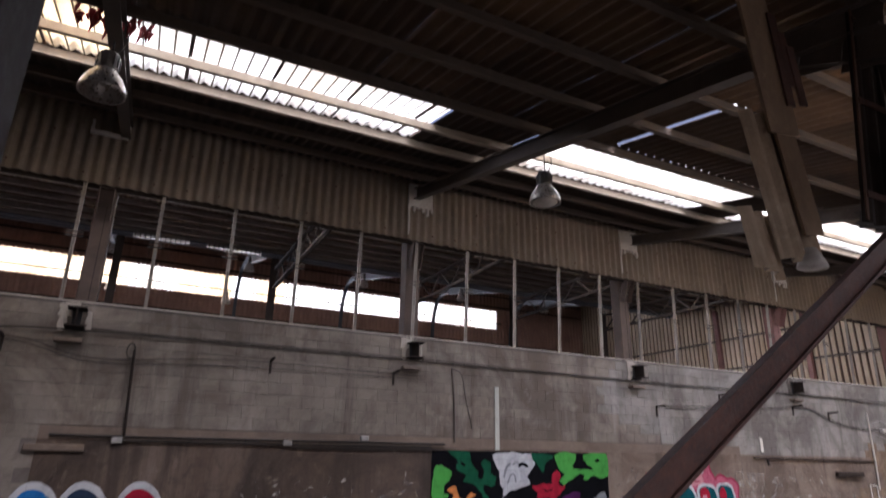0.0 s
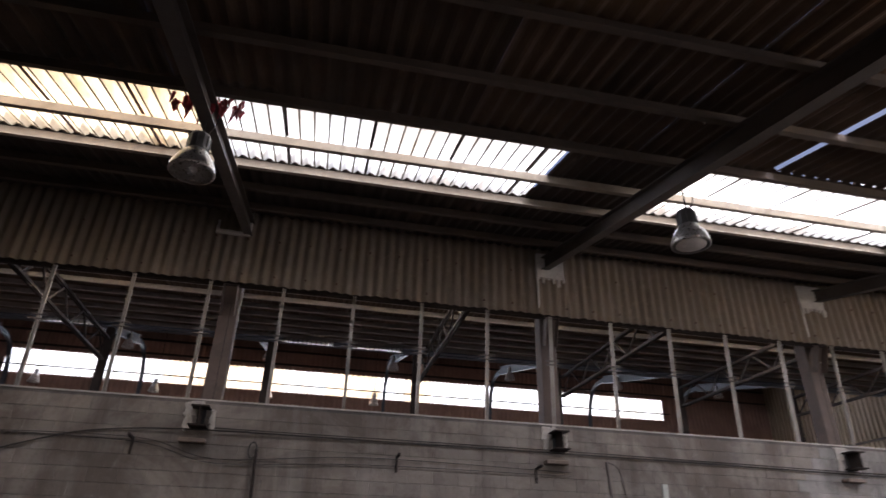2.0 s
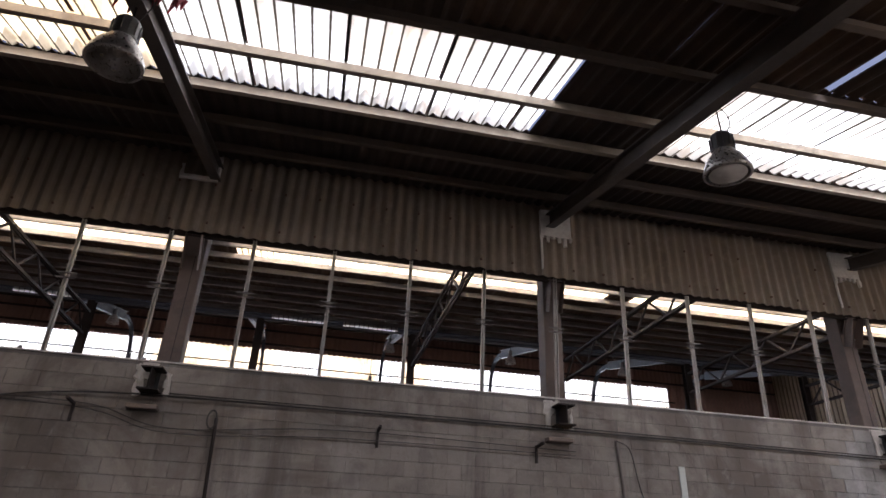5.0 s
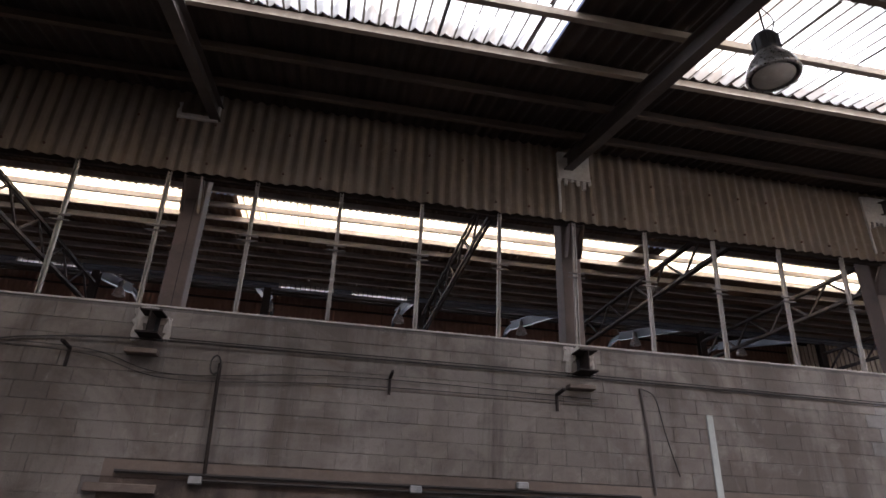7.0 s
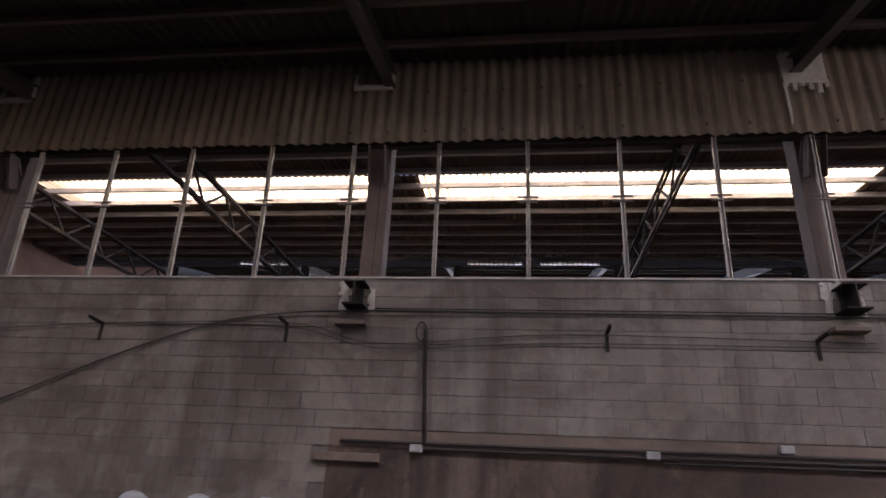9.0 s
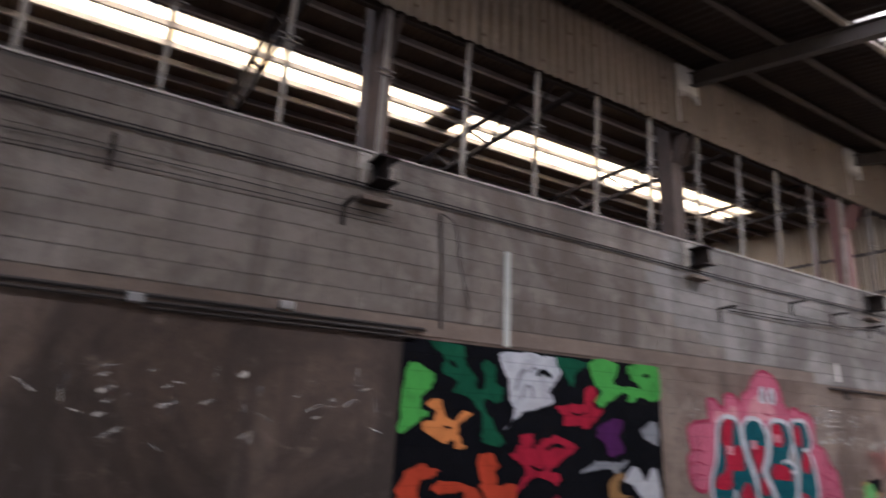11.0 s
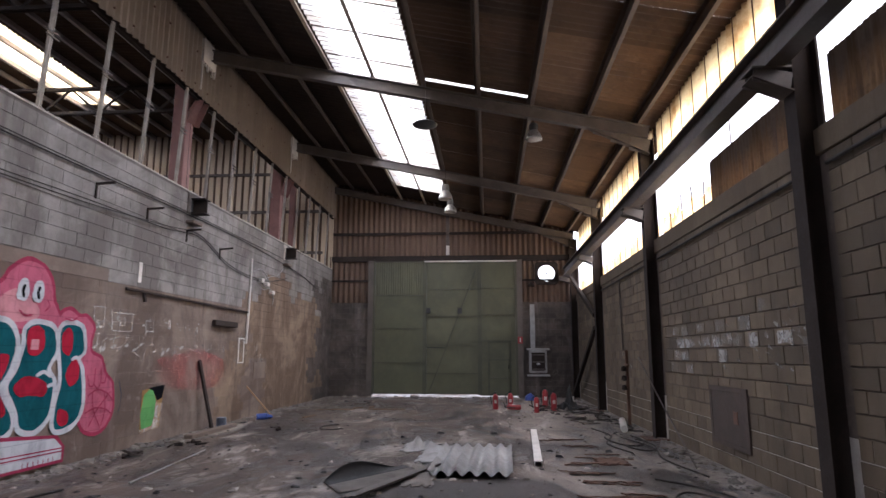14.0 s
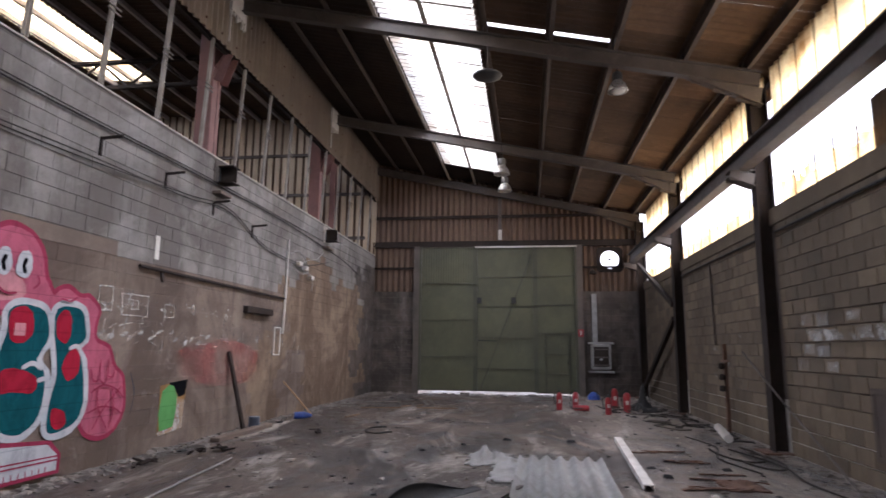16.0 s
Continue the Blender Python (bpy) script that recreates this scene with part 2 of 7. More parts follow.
M["purlin_shaded"] = worn("shaded_brown_purlin", (0.09, 0.064, 0.045), (0.045, 0.032, 0.024), (0.13, 0.097, 0.07), 0.8, stain=2, relief=0.2)
M["rod"] = worn("galvanised_rod", (0.33, 0.295, 0.255), (0.19, 0.155, 0.125), (0.46, 0.42, 0.38), 0.5, metal=0.4, stain=4, relief=0.15)
M["cable"] = worn("black_cable", (0.035, 0.028, 0.023), (0.016, 0.013, 0.011), (0.075, 0.062, 0.05), 0.9)
M["gate"] = worn("olive_green_gate", (0.078, 0.079, 0.04), (0.042, 0.04, 0.022), (0.11, 0.11, 0.062), 0.6, stain=0.9, relief=0.12)
M["gate_dark"] = worn("dark_olive_frame", (0.055, 0.053, 0.03), (0.03, 0.028, 0.018), (0.085, 0.083, 0.05), 0.6, relief=0.12)
M["white"] = worn("dirty_white_plastic", (0.6, 0.57, 0.52), (0.35, 0.31, 0.27), (0.72, 0.7, 0.66), 0.6, stain=3, relief=0.1)
M["lamp_grey"] = worn("cast_lamp_housing", (0.26, 0.25, 0.24), (0.15, 0.14, 0.13), (0.36, 0.35, 0.33), 0.45, metal=0.6, stain=6, relief=0.1)
M["lamp_dark"] = worn("black_lamp_housing", (0.05, 0.048, 0.046), (0.03, 0.028, 0.026), (0.09, 0.085, 0.08), 0.5, stain=6, relief=0.1)
M["reflector"] = worn("dull_aluminium_reflector", (0.5, 0.48, 0.45), (0.3, 0.26, 0.22), (0.65, 0.63, 0.6), 0.35, metal=0.8, stain=5, relief=0.08)
M["red"] = worn("red_extinguisher_paint", (0.31, 0.02, 0.026), (0.17, 0.013, 0.015), (0.38, 0.06, 0.06), 0.45, stain=6, relief=0.08)
M["black"] = worn("black_rubber", (0.02, 0.019, 0.018), (0.01, 0.01, 0.01), (0.05, 0.045, 0.04), 0.75, stain=3)
M["wood"] = worn("old_wood", (0.25, 0.17, 0.1), (0.13, 0.08, 0.05), (0.36, 0.27, 0.18), 0.85, streak=True, stain=2.5)
M["tin"] = worn("pale_corrugated_metal", (0.34, 0.33, 0.315), (0.19, 0.175, 0.16), (0.47, 0.46, 0.445), 0.7, metal=0.15, stain=2.5)
M["blue"] = worn("blue_plastic", (0.03, 0.07, 0.3), (0.02, 0.04, 0.16), (0.08, 0.14, 0.4), 0.5)
M["debris"] = worn("rubble", (0.24, 0.21, 0.18), (0.1, 0.08, 0.065), (0.4, 0.37, 0.33), 0.95, pieces=0.5, stain=3)
M["blue_steel"] = worn("blue_grey_steel", (0.075, 0.088, 0.115), (0.035, 0.043, 0.056), (0.12, 0.145, 0.18), 0.38, stain=2)
M["pale_wood"] = worn("pale_splintered_wood", (0.46, 0.29, 0.16), (0.24, 0.15, 0.085), (0.58, 0.42, 0.27), 0.85, streak=True, stain=2.5)
M["beige_sheet"] = worn("beige_corrugated_sheet", (0.42, 0.32, 0.22), (0.2, 0.145, 0.095), (0.56, 0.46, 0.34), 0.8, stain=2.5)
M["brace"] = worn("dark_rusted_steel", (0.075, 0.03, 0.02), (0.025, 0.013, 0.01), (0.16, 0.07, 0.045), 0.8, stain=5, relief=0.5)
M["box_grey"] = worn("dusty_grey_plastic", (0.3, 0.29, 0.275), (0.16, 0.15, 0.14), (0.4, 0.39, 0.375), 0.7, stain=5, relief=0.1)
M["duct"] = worn("grey_green_duct", (0.42, 0.43, 0.39), (0.28, 0.28, 0.25), (0.52, 0.52, 0.48), 0.7, stain=3, relief=0.1)
M["hatch"] = worn("brown_hatch_paint", (0.066, 0.045, 0.034), (0.034, 0.024, 0.018), (0.1, 0.072, 0.055), 0.92, stain=2.5)
M["portal"] = worn("dark_blue_steel", (0.03, 0.034, 0.045), (0.016, 0.018, 0.024), (0.05, 0.056, 0.07), 0.6, stain=2)
M["brown_sheet"] = worn("red_brown_wall_sheet", (0.21, 0.12, 0.085), (0.13, 0.07, 0.05), (0.28, 0.17, 0.12), 0.85, stain=0.7)
M["brown_clad"] = worn("brown_wall_cladding", (0.155, 0.098, 0.062), (0.075, 0.045, 0.03), (0.23, 0.165, 0.115), 0.85, streak=True, stain=0.8)


def sheet_glow(name, base, dirt, amount, clear, grime=False):
    """A translucent daylight sheet: lets light through, with stains and grime in the troughs."""
    m, t, b = node_material(name)
    out = t.nodes["Material Output"]
    tr, tp, mx = t.nodes.new("ShaderNodeBsdfTranslucent"), t.nodes.new("ShaderNodeBsdfTransparent"), t.nodes.new("ShaderNodeMixShader")
    n1 = noise_tex(t, 1.1, 6, 0.7, (1.0, 0.22, 1.0), 0.3)
    n2 = noise_tex(t, 9, 5, 0.7, (1.0, 0.3, 1.0))
    c = mix(t, ramp(t, n1, [(0.45, (0, 0, 0)), (0.72, (amount,) * 3)]), base, dirt)
    c = mix(t, ramp(t, n2, [(0.5, (0, 0, 0)), (0.8, (amount * 0.6,) * 3)]), c, dirt)
    if grime:
        g, sep = t.nodes.new("ShaderNodeNewGeometry"), t.nodes.new("ShaderNodeSeparateXYZ")
        link(t, g.outputs["Position"], sep.inputs[0])
        u = maths(t, "FRACT", maths(t, "ADD", maths(t, "DIVIDE", sep.outputs[0], 0.177), 100.5))
        trough = maths(t, "SUBTRACT", 1.0, maths(t, "MULTIPLY", maths(t, "ABSOLUTE", maths(t, "SUBTRACT", u, 0.5)), 9.0))
        spots = noise_tex(t, 22, 3, 0.6)
        patch = noise_tex(t, 0.9, 3, 0.5)
        f = maths(t, "MULTIPLY", maths(t, "MAXIMUM", trough, 0.0), maths(t, "MULTIPLY", spots, maths(t, "MULTIPLY", patch, 5.5)))
        c = mix(t, ramp(t, f, [(0.36, (0, 0, 0)), (0.7, (0.92, 0.92, 0.92))]), c, (0.06, 0.045, 0.028))
    link(t, c, tr.inputs[0])
    link(t, c, tp.inputs[0])
    mx.inputs[0].default_value = clear
    link(t, tr.outputs[0], mx.inputs[1])
    link(t, tp.outputs[0], mx.inputs[2])
    link(t, mx.outputs[0], out.inputs["Surface"])
    return m


M["skylight"] = sheet_glow("translucent_roof_sheet", (0.66, 0.66, 0.63), (0.4, 0.29, 0.16), 0.6, 0.06, True)
M["skylight_old"] = sheet_glow("yellowed_roof_sheet", (0.72, 0.64, 0.48), (0.4, 0.27, 0.12), 0.85, 0.05, True)
M["far_yellow"] = sheet_glow("yellowed_window_sheet", (0.62, 0.54, 0.42), (0.36, 0.27, 0.16), 0.85, 0.03)
M["yellow_sheet"] = sheet_glow("yellowed_translucent_sheet", (0.88, 0.76, 0.52), (0.42, 0.25, 0.1), 0.85, 0.05)


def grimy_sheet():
    """Corrugated sheet caked with grey dirt, amber towards its foot, with dark streaks."""
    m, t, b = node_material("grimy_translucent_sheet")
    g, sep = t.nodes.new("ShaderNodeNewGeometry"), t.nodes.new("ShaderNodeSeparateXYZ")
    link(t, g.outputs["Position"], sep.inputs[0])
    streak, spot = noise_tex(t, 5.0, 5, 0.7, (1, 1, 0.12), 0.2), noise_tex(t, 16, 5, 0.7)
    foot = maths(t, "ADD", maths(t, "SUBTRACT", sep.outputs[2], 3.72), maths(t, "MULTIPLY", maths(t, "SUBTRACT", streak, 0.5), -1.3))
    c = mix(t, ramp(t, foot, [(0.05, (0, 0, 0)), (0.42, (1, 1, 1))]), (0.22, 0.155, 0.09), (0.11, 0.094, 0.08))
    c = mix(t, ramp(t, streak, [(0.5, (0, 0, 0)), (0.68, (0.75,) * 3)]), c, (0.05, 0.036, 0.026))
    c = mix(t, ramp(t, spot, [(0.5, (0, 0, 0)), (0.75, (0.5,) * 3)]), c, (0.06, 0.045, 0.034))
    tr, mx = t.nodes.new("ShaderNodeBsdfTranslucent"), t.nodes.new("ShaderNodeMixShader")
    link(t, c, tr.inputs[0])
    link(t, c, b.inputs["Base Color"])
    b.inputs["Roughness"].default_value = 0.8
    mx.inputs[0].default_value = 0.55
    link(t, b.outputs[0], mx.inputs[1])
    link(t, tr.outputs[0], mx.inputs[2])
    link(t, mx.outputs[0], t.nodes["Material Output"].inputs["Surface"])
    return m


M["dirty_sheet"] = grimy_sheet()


def glass_material():
    m, t, b = node_material("clear_glass")
    b.inputs["Transmission Weight"].default_value, b.inputs["Roughness"].default_value = 1.0, 0.08
    b.inputs["Base Color"].default_value = (0.92, 0.95, 0.95, 1)
    return m


def half_lit(name, base, dark, through_amount):
    """A thin wall sheet that lets a little daylight through."""
    m, t, b = node_material(name)
    n, k = noise_tex(t, 0.8, 5, 0.65, (1, 1, 0.3)), noise_tex(t, 30, 4, 0.7)
    c = mix(t, ramp(t, n, [(0.4, (0, 0, 0)), (0.7, (0.8,) * 3)]), base, dark)
    c = mix(t, ramp(t, k, [(0.3, (0.25,) * 3), (0.6, (0, 0, 0))]), c, dark)
    link(t, c, b.inputs["Base Color"])
    b.inputs["Roughness"].default_value = 0.8
    tr, mx = t.nodes.new("ShaderNodeBsdfTranslucent"), t.nodes.new("ShaderNodeMixShader")
    link(t, c, tr.inputs[0])
    mx.inputs[0].default_value = through_amount
    link(t, b.outputs[0], mx.inputs[1])
    link(t, tr.outputs[0], mx.inputs[2])
    link(t, mx.outputs[0], t.nodes["Material Output"].inputs["Surface"])
    return m


def faded_paint(name, colour, cover):
    """Thin spray mist: paint that lets the wall show through."""
    m, t, b = node_material(name)
    n = noise_tex(t, 2.2, 7, 0.75)
    tp, mx = t.nodes.new("ShaderNodeBsdfTransparent"), t.nodes.new("ShaderNodeMixShader")
    b.inputs["Base Color"].default_value = (*colour, 1)
    b.inputs["Roughness"].default_value = 0.95
    link(t, ramp(t, n, [(0.38, (0, 0, 0)), (0.72, (cover,) * 3)]), mx.inputs[0])
    link(t, tp.outputs[0], mx.inputs[1])
    link(t, b.outputs[0], mx.inputs[2])
    link(t, mx.outputs[0], t.nodes["Material Output"].inputs["Surface"])
    return m


M["cream_sheet"] = half_lit("cream_wall_sheet", (0.6, 0.5, 0.37), (0.4, 0.3, 0.19), 0.25)
M["glass"] = glass_material()


def paint(name, colour, patchy=0.6):
    """Spray paint on the block wall: uneven cover, dark joints every 0.2 m."""
    m, t, b = node_material(name)
    g, sep = t.nodes.new("ShaderNodeNewGeometry"), t.nodes.new("ShaderNodeSeparateXYZ")
    link(t, g.outputs["Position"], sep.inputs[0])
    n = noise_tex(t, 3.4, 8, 0.76, (1, 1, 0.6), 0.6)
    dark = tuple(c * 0.4 for c in colour)
    c = mix(t, ramp(t, n, [(0.46, (0, 0, 0)), (0.66, (patchy,) * 3)]), colour, dark)
    row = maths(t, "DIVIDE", sep.outputs[2], 0.2)
    joint = maths(t, "LESS_THAN", maths(t, "FRACT", maths(t, "ADD", row, 0.025)), 0.05)
    half = maths(t, "MULTIPLY", maths(t, "MODULO", maths(t, "FLOOR", row), 2.0), 0.5)
    col = maths(t, "FRACT", maths(t, "ADD", maths(t, "ADD", maths(t, "DIVIDE", sep.outputs[0], 0.4), half), 100.0125))
    joint = maths(t, "MAXIMUM", joint, maths(t, "LESS_THAN", col, 0.02))
    c = mix(t, maths(t, "MULTIPLY", joint, 0.4), c, tuple(v * 0.35 for v in colour))
    link(t, c, b.inputs["Base Color"])
    b.inputs["Roughness"].default_value = 0.95
    b.inputs["Specular IOR Level"].default_value = 0.06
    bump(t, b, maths(t, "SUBTRACT", n, maths(t, "MULTIPLY", joint, 2.0)), 0.5, 0.008)
    return m


PAINT = {k: paint("paint_" + k, tuple(0.7 * v for v in c)) for k, c in dict(black=(0.006, 0.006, 0.008), green=(0.09, 0.42, 0.08), dkgreen=(0.012, 0.1, 0.05), white=(0.62, 0.63, 0.66),
         red=(0.42, 0.02, 0.045), orange=(0.75, 0.27, 0.08), ored=(0.55, 0.07, 0.03), olive=(0.33, 0.36, 0.06), purple=(0.09, 0.02, 0.1), grey=(0.3, 0.31, 0.33),
         pink=(0.56, 0.14, 0.21), dkpink=(0.38, 0.05, 0.1), teal=(0.01, 0.1, 0.12), blue=(0.03, 0.2, 0.55), navy=(0.03, 0.05, 0.09), moss=(0.15, 0.42, 0.13), tan=(0.35, 0.2, 0.08), skin=(0.68, 0.3, 0.33)).items()}
PAINT["red_mist"] = faded_paint("paint_red_mist", (0.36, 0.05, 0.05), 0.55)
PAINT["white_mist"] = faded_paint("paint_white_mist", (0.56, 0.53, 0.48), 0.8)
PAINT["white_brush"] = faded_paint("paint_white_brush", (0.6, 0.57, 0.52), 1.0)

# ---- builders ----
ORIGIN = {}


def box(bm, x0, x1, y0, y1, z0, z1):
    v = [bm.verts.new(p) for p in ((x0, y0, z0), (x1, y0, z0), (x1, y1, z0), (x0, y1, z0), (x0, y0, z1), (x1, y0, z1), (x1, y1, z1), (x0, y1, z1))]
    for f in ((0, 3, 2, 1), (4, 5, 6, 7), (0, 1, 5, 4), (1, 2, 6, 5), (2, 3, 7, 6), (3, 0, 4, 7)):
        bm.faces.new([v[i] for i in f])
    return bm


def boxed(*dims, bevel=0.0):
    bm = box(bmesh.new(), *dims)
    if bevel:
        bmesh.ops.bevel(bm, geom=bm.edges[:], offset=bevel, segments=1, affect="EDGES")
    return bm


def bar(bm, a, b, w, h, up=(0, 0, 1)):
    """A rectangular bar from a to b, w across and h deep."""
    a, b = Vector(a), Vector(b)
    d = (b - a).normalized()
    s = d.cross(Vector(up))
    s = s.normalized() if s.length > 1e-4 else Vector((1, 0, 0))
    u = s.cross(d).normalized()
    q = [[bm.verts.new(p + s * i * w / 2 + u * j * h / 2) for i, j in ((-1, -1), (1, -1), (1, 1), (-1, 1))] for p in (a, b)]
    bm.faces.new(q[0][::-1])
    bm.faces.new(q[1])
    for i in range(4):
        bm.faces.new((q[0][i], q[0][(i + 1) % 4], q[1][(i + 1) % 4], q[1][i]))
    return bm


def ibeam(bm, a, b, w, h, tf=0.018, tw=0.012, up=(0, 0, 1)):
    """A rolled I section from a to b."""
    a, b = Vector(a), Vector(b)
    d = (b - a).normalized()
    s = d.cross(Vector(up)).normalized()
    u = s.cross(d).normalized()
    for sign in (-1, 1):
        o = u * sign * (h / 2 - tf / 2)
        bar(bm, a + o, b + o, w, tf, up)
    bar(bm, a, b, tw, h - 2 * tf, up)
    return bm


def tube(bm, pts, r, n=6, closed=True):
    """A round tube along points."""
    pts = [Vector(p) for p in pts]
    rings = []
    for i, p in enumerate(pts):
        d = (pts[min(i + 1, len(pts) - 1)] - pts[max(i - 1, 0)]).normalized()
        s = d.cross(Vector((0, 0, 1)))
        s = s.normalized() if s.length > 1e-3 else Vector((1, 0, 0))
        u = s.cross(d)
        rad = r[i] if isinstance(r, (list, tuple)) else r
        rings.append([bm.verts.new(p + (s * math.cos(k * math.tau / n) + u * math.sin(k * math.tau / n)) * rad) for k in range(n)])
    for p, q in zip(rings, rings[1:]):
        for k in range(n):
            bm.faces.new((p[k], p[(k + 1) % n], q[(k + 1) % n], q[k]))
    if closed:
        bm.faces.new(rings[0][::-1])
        bm.faces.new(rings[-1])
    return bm


def lathe(bm, centre, profile, n=20):
    """A turned shape about the upright through centre: profile of (radius, height)."""
    c = Vector(centre)
    rings = [[bm.verts.new(c + Vector((r * math.cos(k * math.tau / n), r * math.sin(k * math.tau / n), z))) for k in range(n)] for r, z in profile]
    for p, q in zip(rings, rings[1:]):
        for k in range(n):
            bm.faces.new((p[k], p[(k + 1) % n], q[(k + 1) % n], q[k]))
    return bm


def spline(pts, per=8):
    """Points along a smooth curve through pts."""
    p = [Vector(q) for q in pts]
    p = [2 * p[0] - p[1]] + p + [2 * p[-1] - p[-2]]
    out = []
    for i in range(1, len(p) - 2):
        for k in range(per):
            t = k / per
            a, b, c, d = p[i - 1], p[i], p[i + 1], p[i + 2]
            out.append(0.5 * (2 * b + (c - a) * t + (2 * a - 5 * b + 4 * c - d) * t * t + (3 * b - a - 3 * c + d) * t ** 3))
    return out + [p[-2]]


def corrugated(bm, origin, across, along, width, length, pitch=0.177, depth=0.025, segs=6, thick=0.007, ragged=0.0, seed=1):
    """A corrugated sheet: the waves follow one another in the direction across, and run in the direction along."""
    o, a, l = Vector(origin), Vector(across).normalized(), Vector(along).normalized()
    nrm = a.cross(l).normalized()
    rng = random.Random(seed)
    n = max(2, int(width / pitch * segs))
    rows = []
    cut = 0.0
    for i in range(n + 1):
        u = width * i / n
        h = math.cos(u / pitch * math.tau) * depth
        if i % segs == 0:
            cut = rng.uniform(0, ragged)
        rows.append([[bm.verts.new(o + a * u + nrm * (h + s * thick) + l * v) for v in (0, length - cut)] for s in (0, 1)])
    for p, q in zip(rows, rows[1:]):
        bm.faces.new((p[0][0], q[0][0], q[0][1], p[0][1]))
        bm.faces.new((p[1][0], p[1][1], q[1][1], q[1][0]))
        for e in (0, 1):
            bm.faces.new((p[0][e], p[1][e], q[1][e], q[0][e]))
    return bm


def thing(name, loc, label, category, group="", kind=""):
    ob = new(name)
    ob.location = loc
    ORIGIN[ob.name] = Vector(loc)
    return tagged(ob, label, category, group, kind)


def part(name, bm, material, parent, label="", smooth=False):
    """Links a bmesh, given in world places, as one mesh under a thing or a part."""
    o = ORIGIN[parent.name]
    me = bpy.data.meshes.new(name)
    for v in bm.verts:
        v.co -= o
    bmesh.ops.recalc_face_normals(bm, faces=bm.faces[:])
    bm.to_mesh(me)
    bm.free()
    if smooth:
        me.shade_smooth()
    me.materials.append(material)
    ob = new(name, me)
    ob.parent = parent
    ORIGIN[ob.name] = o
    return tagged(ob, label)


def solid(name, bm, material, label, category, kind="", group="", smooth=False, base=None):
    """A thing of one mesh, given in world places."""
    lo = [min(v.co[i] for v in bm.verts) for i in range(3)]
    hi = [max(v.co[i] for v in bm.verts) for i in range(3)]
    o = Vector(base) if base else Vector(((lo[0] + hi[0]) / 2, (lo[1] + hi[1]) / 2, lo[2]))
    me = bpy.data.meshes.new(name)
    for v in bm.verts:
        v.co -= o
    bmesh.ops.recalc_face_normals(bm, faces=bm.faces[:])
    bm.to_mesh(me)
    bm.free()
    if smooth:
        me.shade_smooth()
    me.materials.append(material)
    ob = new(name, me)
    ob.location = o
    ORIGIN[ob.name] = o
    return tagged(ob, label, category, group, kind)


def structure(name, bm, material, label, category="wall", smooth=False):
    return solid(name, bm, material, label, category, "structure", smooth=smooth, base=(0, 0, 0))


# ---- the large structure ----
# floor: one sheet, with the ramp that leads up to the south bay
def build_floor():
    bm = bmesh.new()
    nx, ny = 150, 60
    x0, x1, y0, y1 = LX0 - 0.4, LX1 + 0.3, -14.5, 0.3
    grid = []
    for i in range(nx + 1):
        row = []
        for j in range(ny + 1):
            x, y = x0 + (x1 - x0) * i / nx, y0 + (y1 - y0) * j / ny
            side = min(1, max(0, (4.0 - x) / 0.9)) if y > -9.2 else 1.0
            ramp_h = 0.9 * min(1, max(0, (-5.6 - y) / 3.4)) * side
            z = ramp_h + 0.012 * noise.noise((x * 0.9, y * 0.9, 0.3)) + 0.006 * noise.noise((x * 4, y * 4, 1.3))
            row.append(bm.verts.new((x, y, z)))
        grid.append(row)
    for i in range(nx):
        for j in range(ny):
            bm.faces.new((grid[i][j], grid[i + 1][j], grid[i + 1][j + 1], grid[i][j + 1]))
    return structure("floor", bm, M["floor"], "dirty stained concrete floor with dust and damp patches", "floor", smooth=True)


build_floor()
structure("ground", boxed(-60, 120, -70, 80, -0.5, -0.06), M["floor"], "grey ground under and around the halls", "ground")

# north wall: mortar core, blocks are laid on it at the end of the file
WALL_TOP = 4.65
wall_north = structure("wall_north", boxed(LX0, LX1 + 0.2, 0.012, 0.2, -0.02, WALL_TOP - 0.005), M["mortar"], "grey concrete block wall with brown lower part, graffiti and cables", "wall")
wall_south = structure("wall_south", boxed(5.55, LX1 + 0.2, -9.2, SOUTH - 0.012, -0.02, 3.4), M["mortar_south"], "brown concrete block wall with chalk marks between steel columns", "wall")
part("repointed_core", boxed(5.56, LX1 + 0.19, -9.1, SOUTH - 0.009, -0.015, 0.78), M["mortar_light"], wall_south)
part("sill_beam", boxed(5.55, LX1 + 0.2, -9.22, -8.975, 3.4, 3.66, bevel=0.01), M["block_south"], wall_south)
structure("wall_south_west", boxed(LX0, 0.0, -9.2, SOUTH, -0.02, 5.9), M["block_south"], "plain brown wall beside the entrance bay", "wall")
structure("wall_west", boxed(LX0 - 0.3, LX0, -9.2, 0.2, -0.02, 8.2), M["block_south"], "plain wall that closes the west end", "wall")
# entrance bay in the south: a dark lean-to
structure("annex_wall_south", boxed(-3.2, 9.2, -14.5, -14.3, 3.9, 6.2), M["block_south"], "plain dark lintel of the open lean-to", "wall")
structure("annex_wall_west", boxed(-3.2, -3.0, -14.3, -9.2, 0, 6.2), M["block_south"], "plain dark wall of the lean-to", "wall")
structure("annex_wall_east", boxed(9.0, 9.2, -14.3, -9.22, 0, 6.2), M["block_south"], "plain dark wall of the lean-to", "wall")
structure("annex_ceiling", boxed(-3.2, 9.2, -14.5, -9.25, 6.2, 6.35), M["roof"], "dark roof of the lean-to", "ceiling")
structure("annex_header", boxed(0.0, 5.55, -9.2, -9.0, 5.75, 6.2), M["steel"], "dark steel header over the entrance bay", "trim")


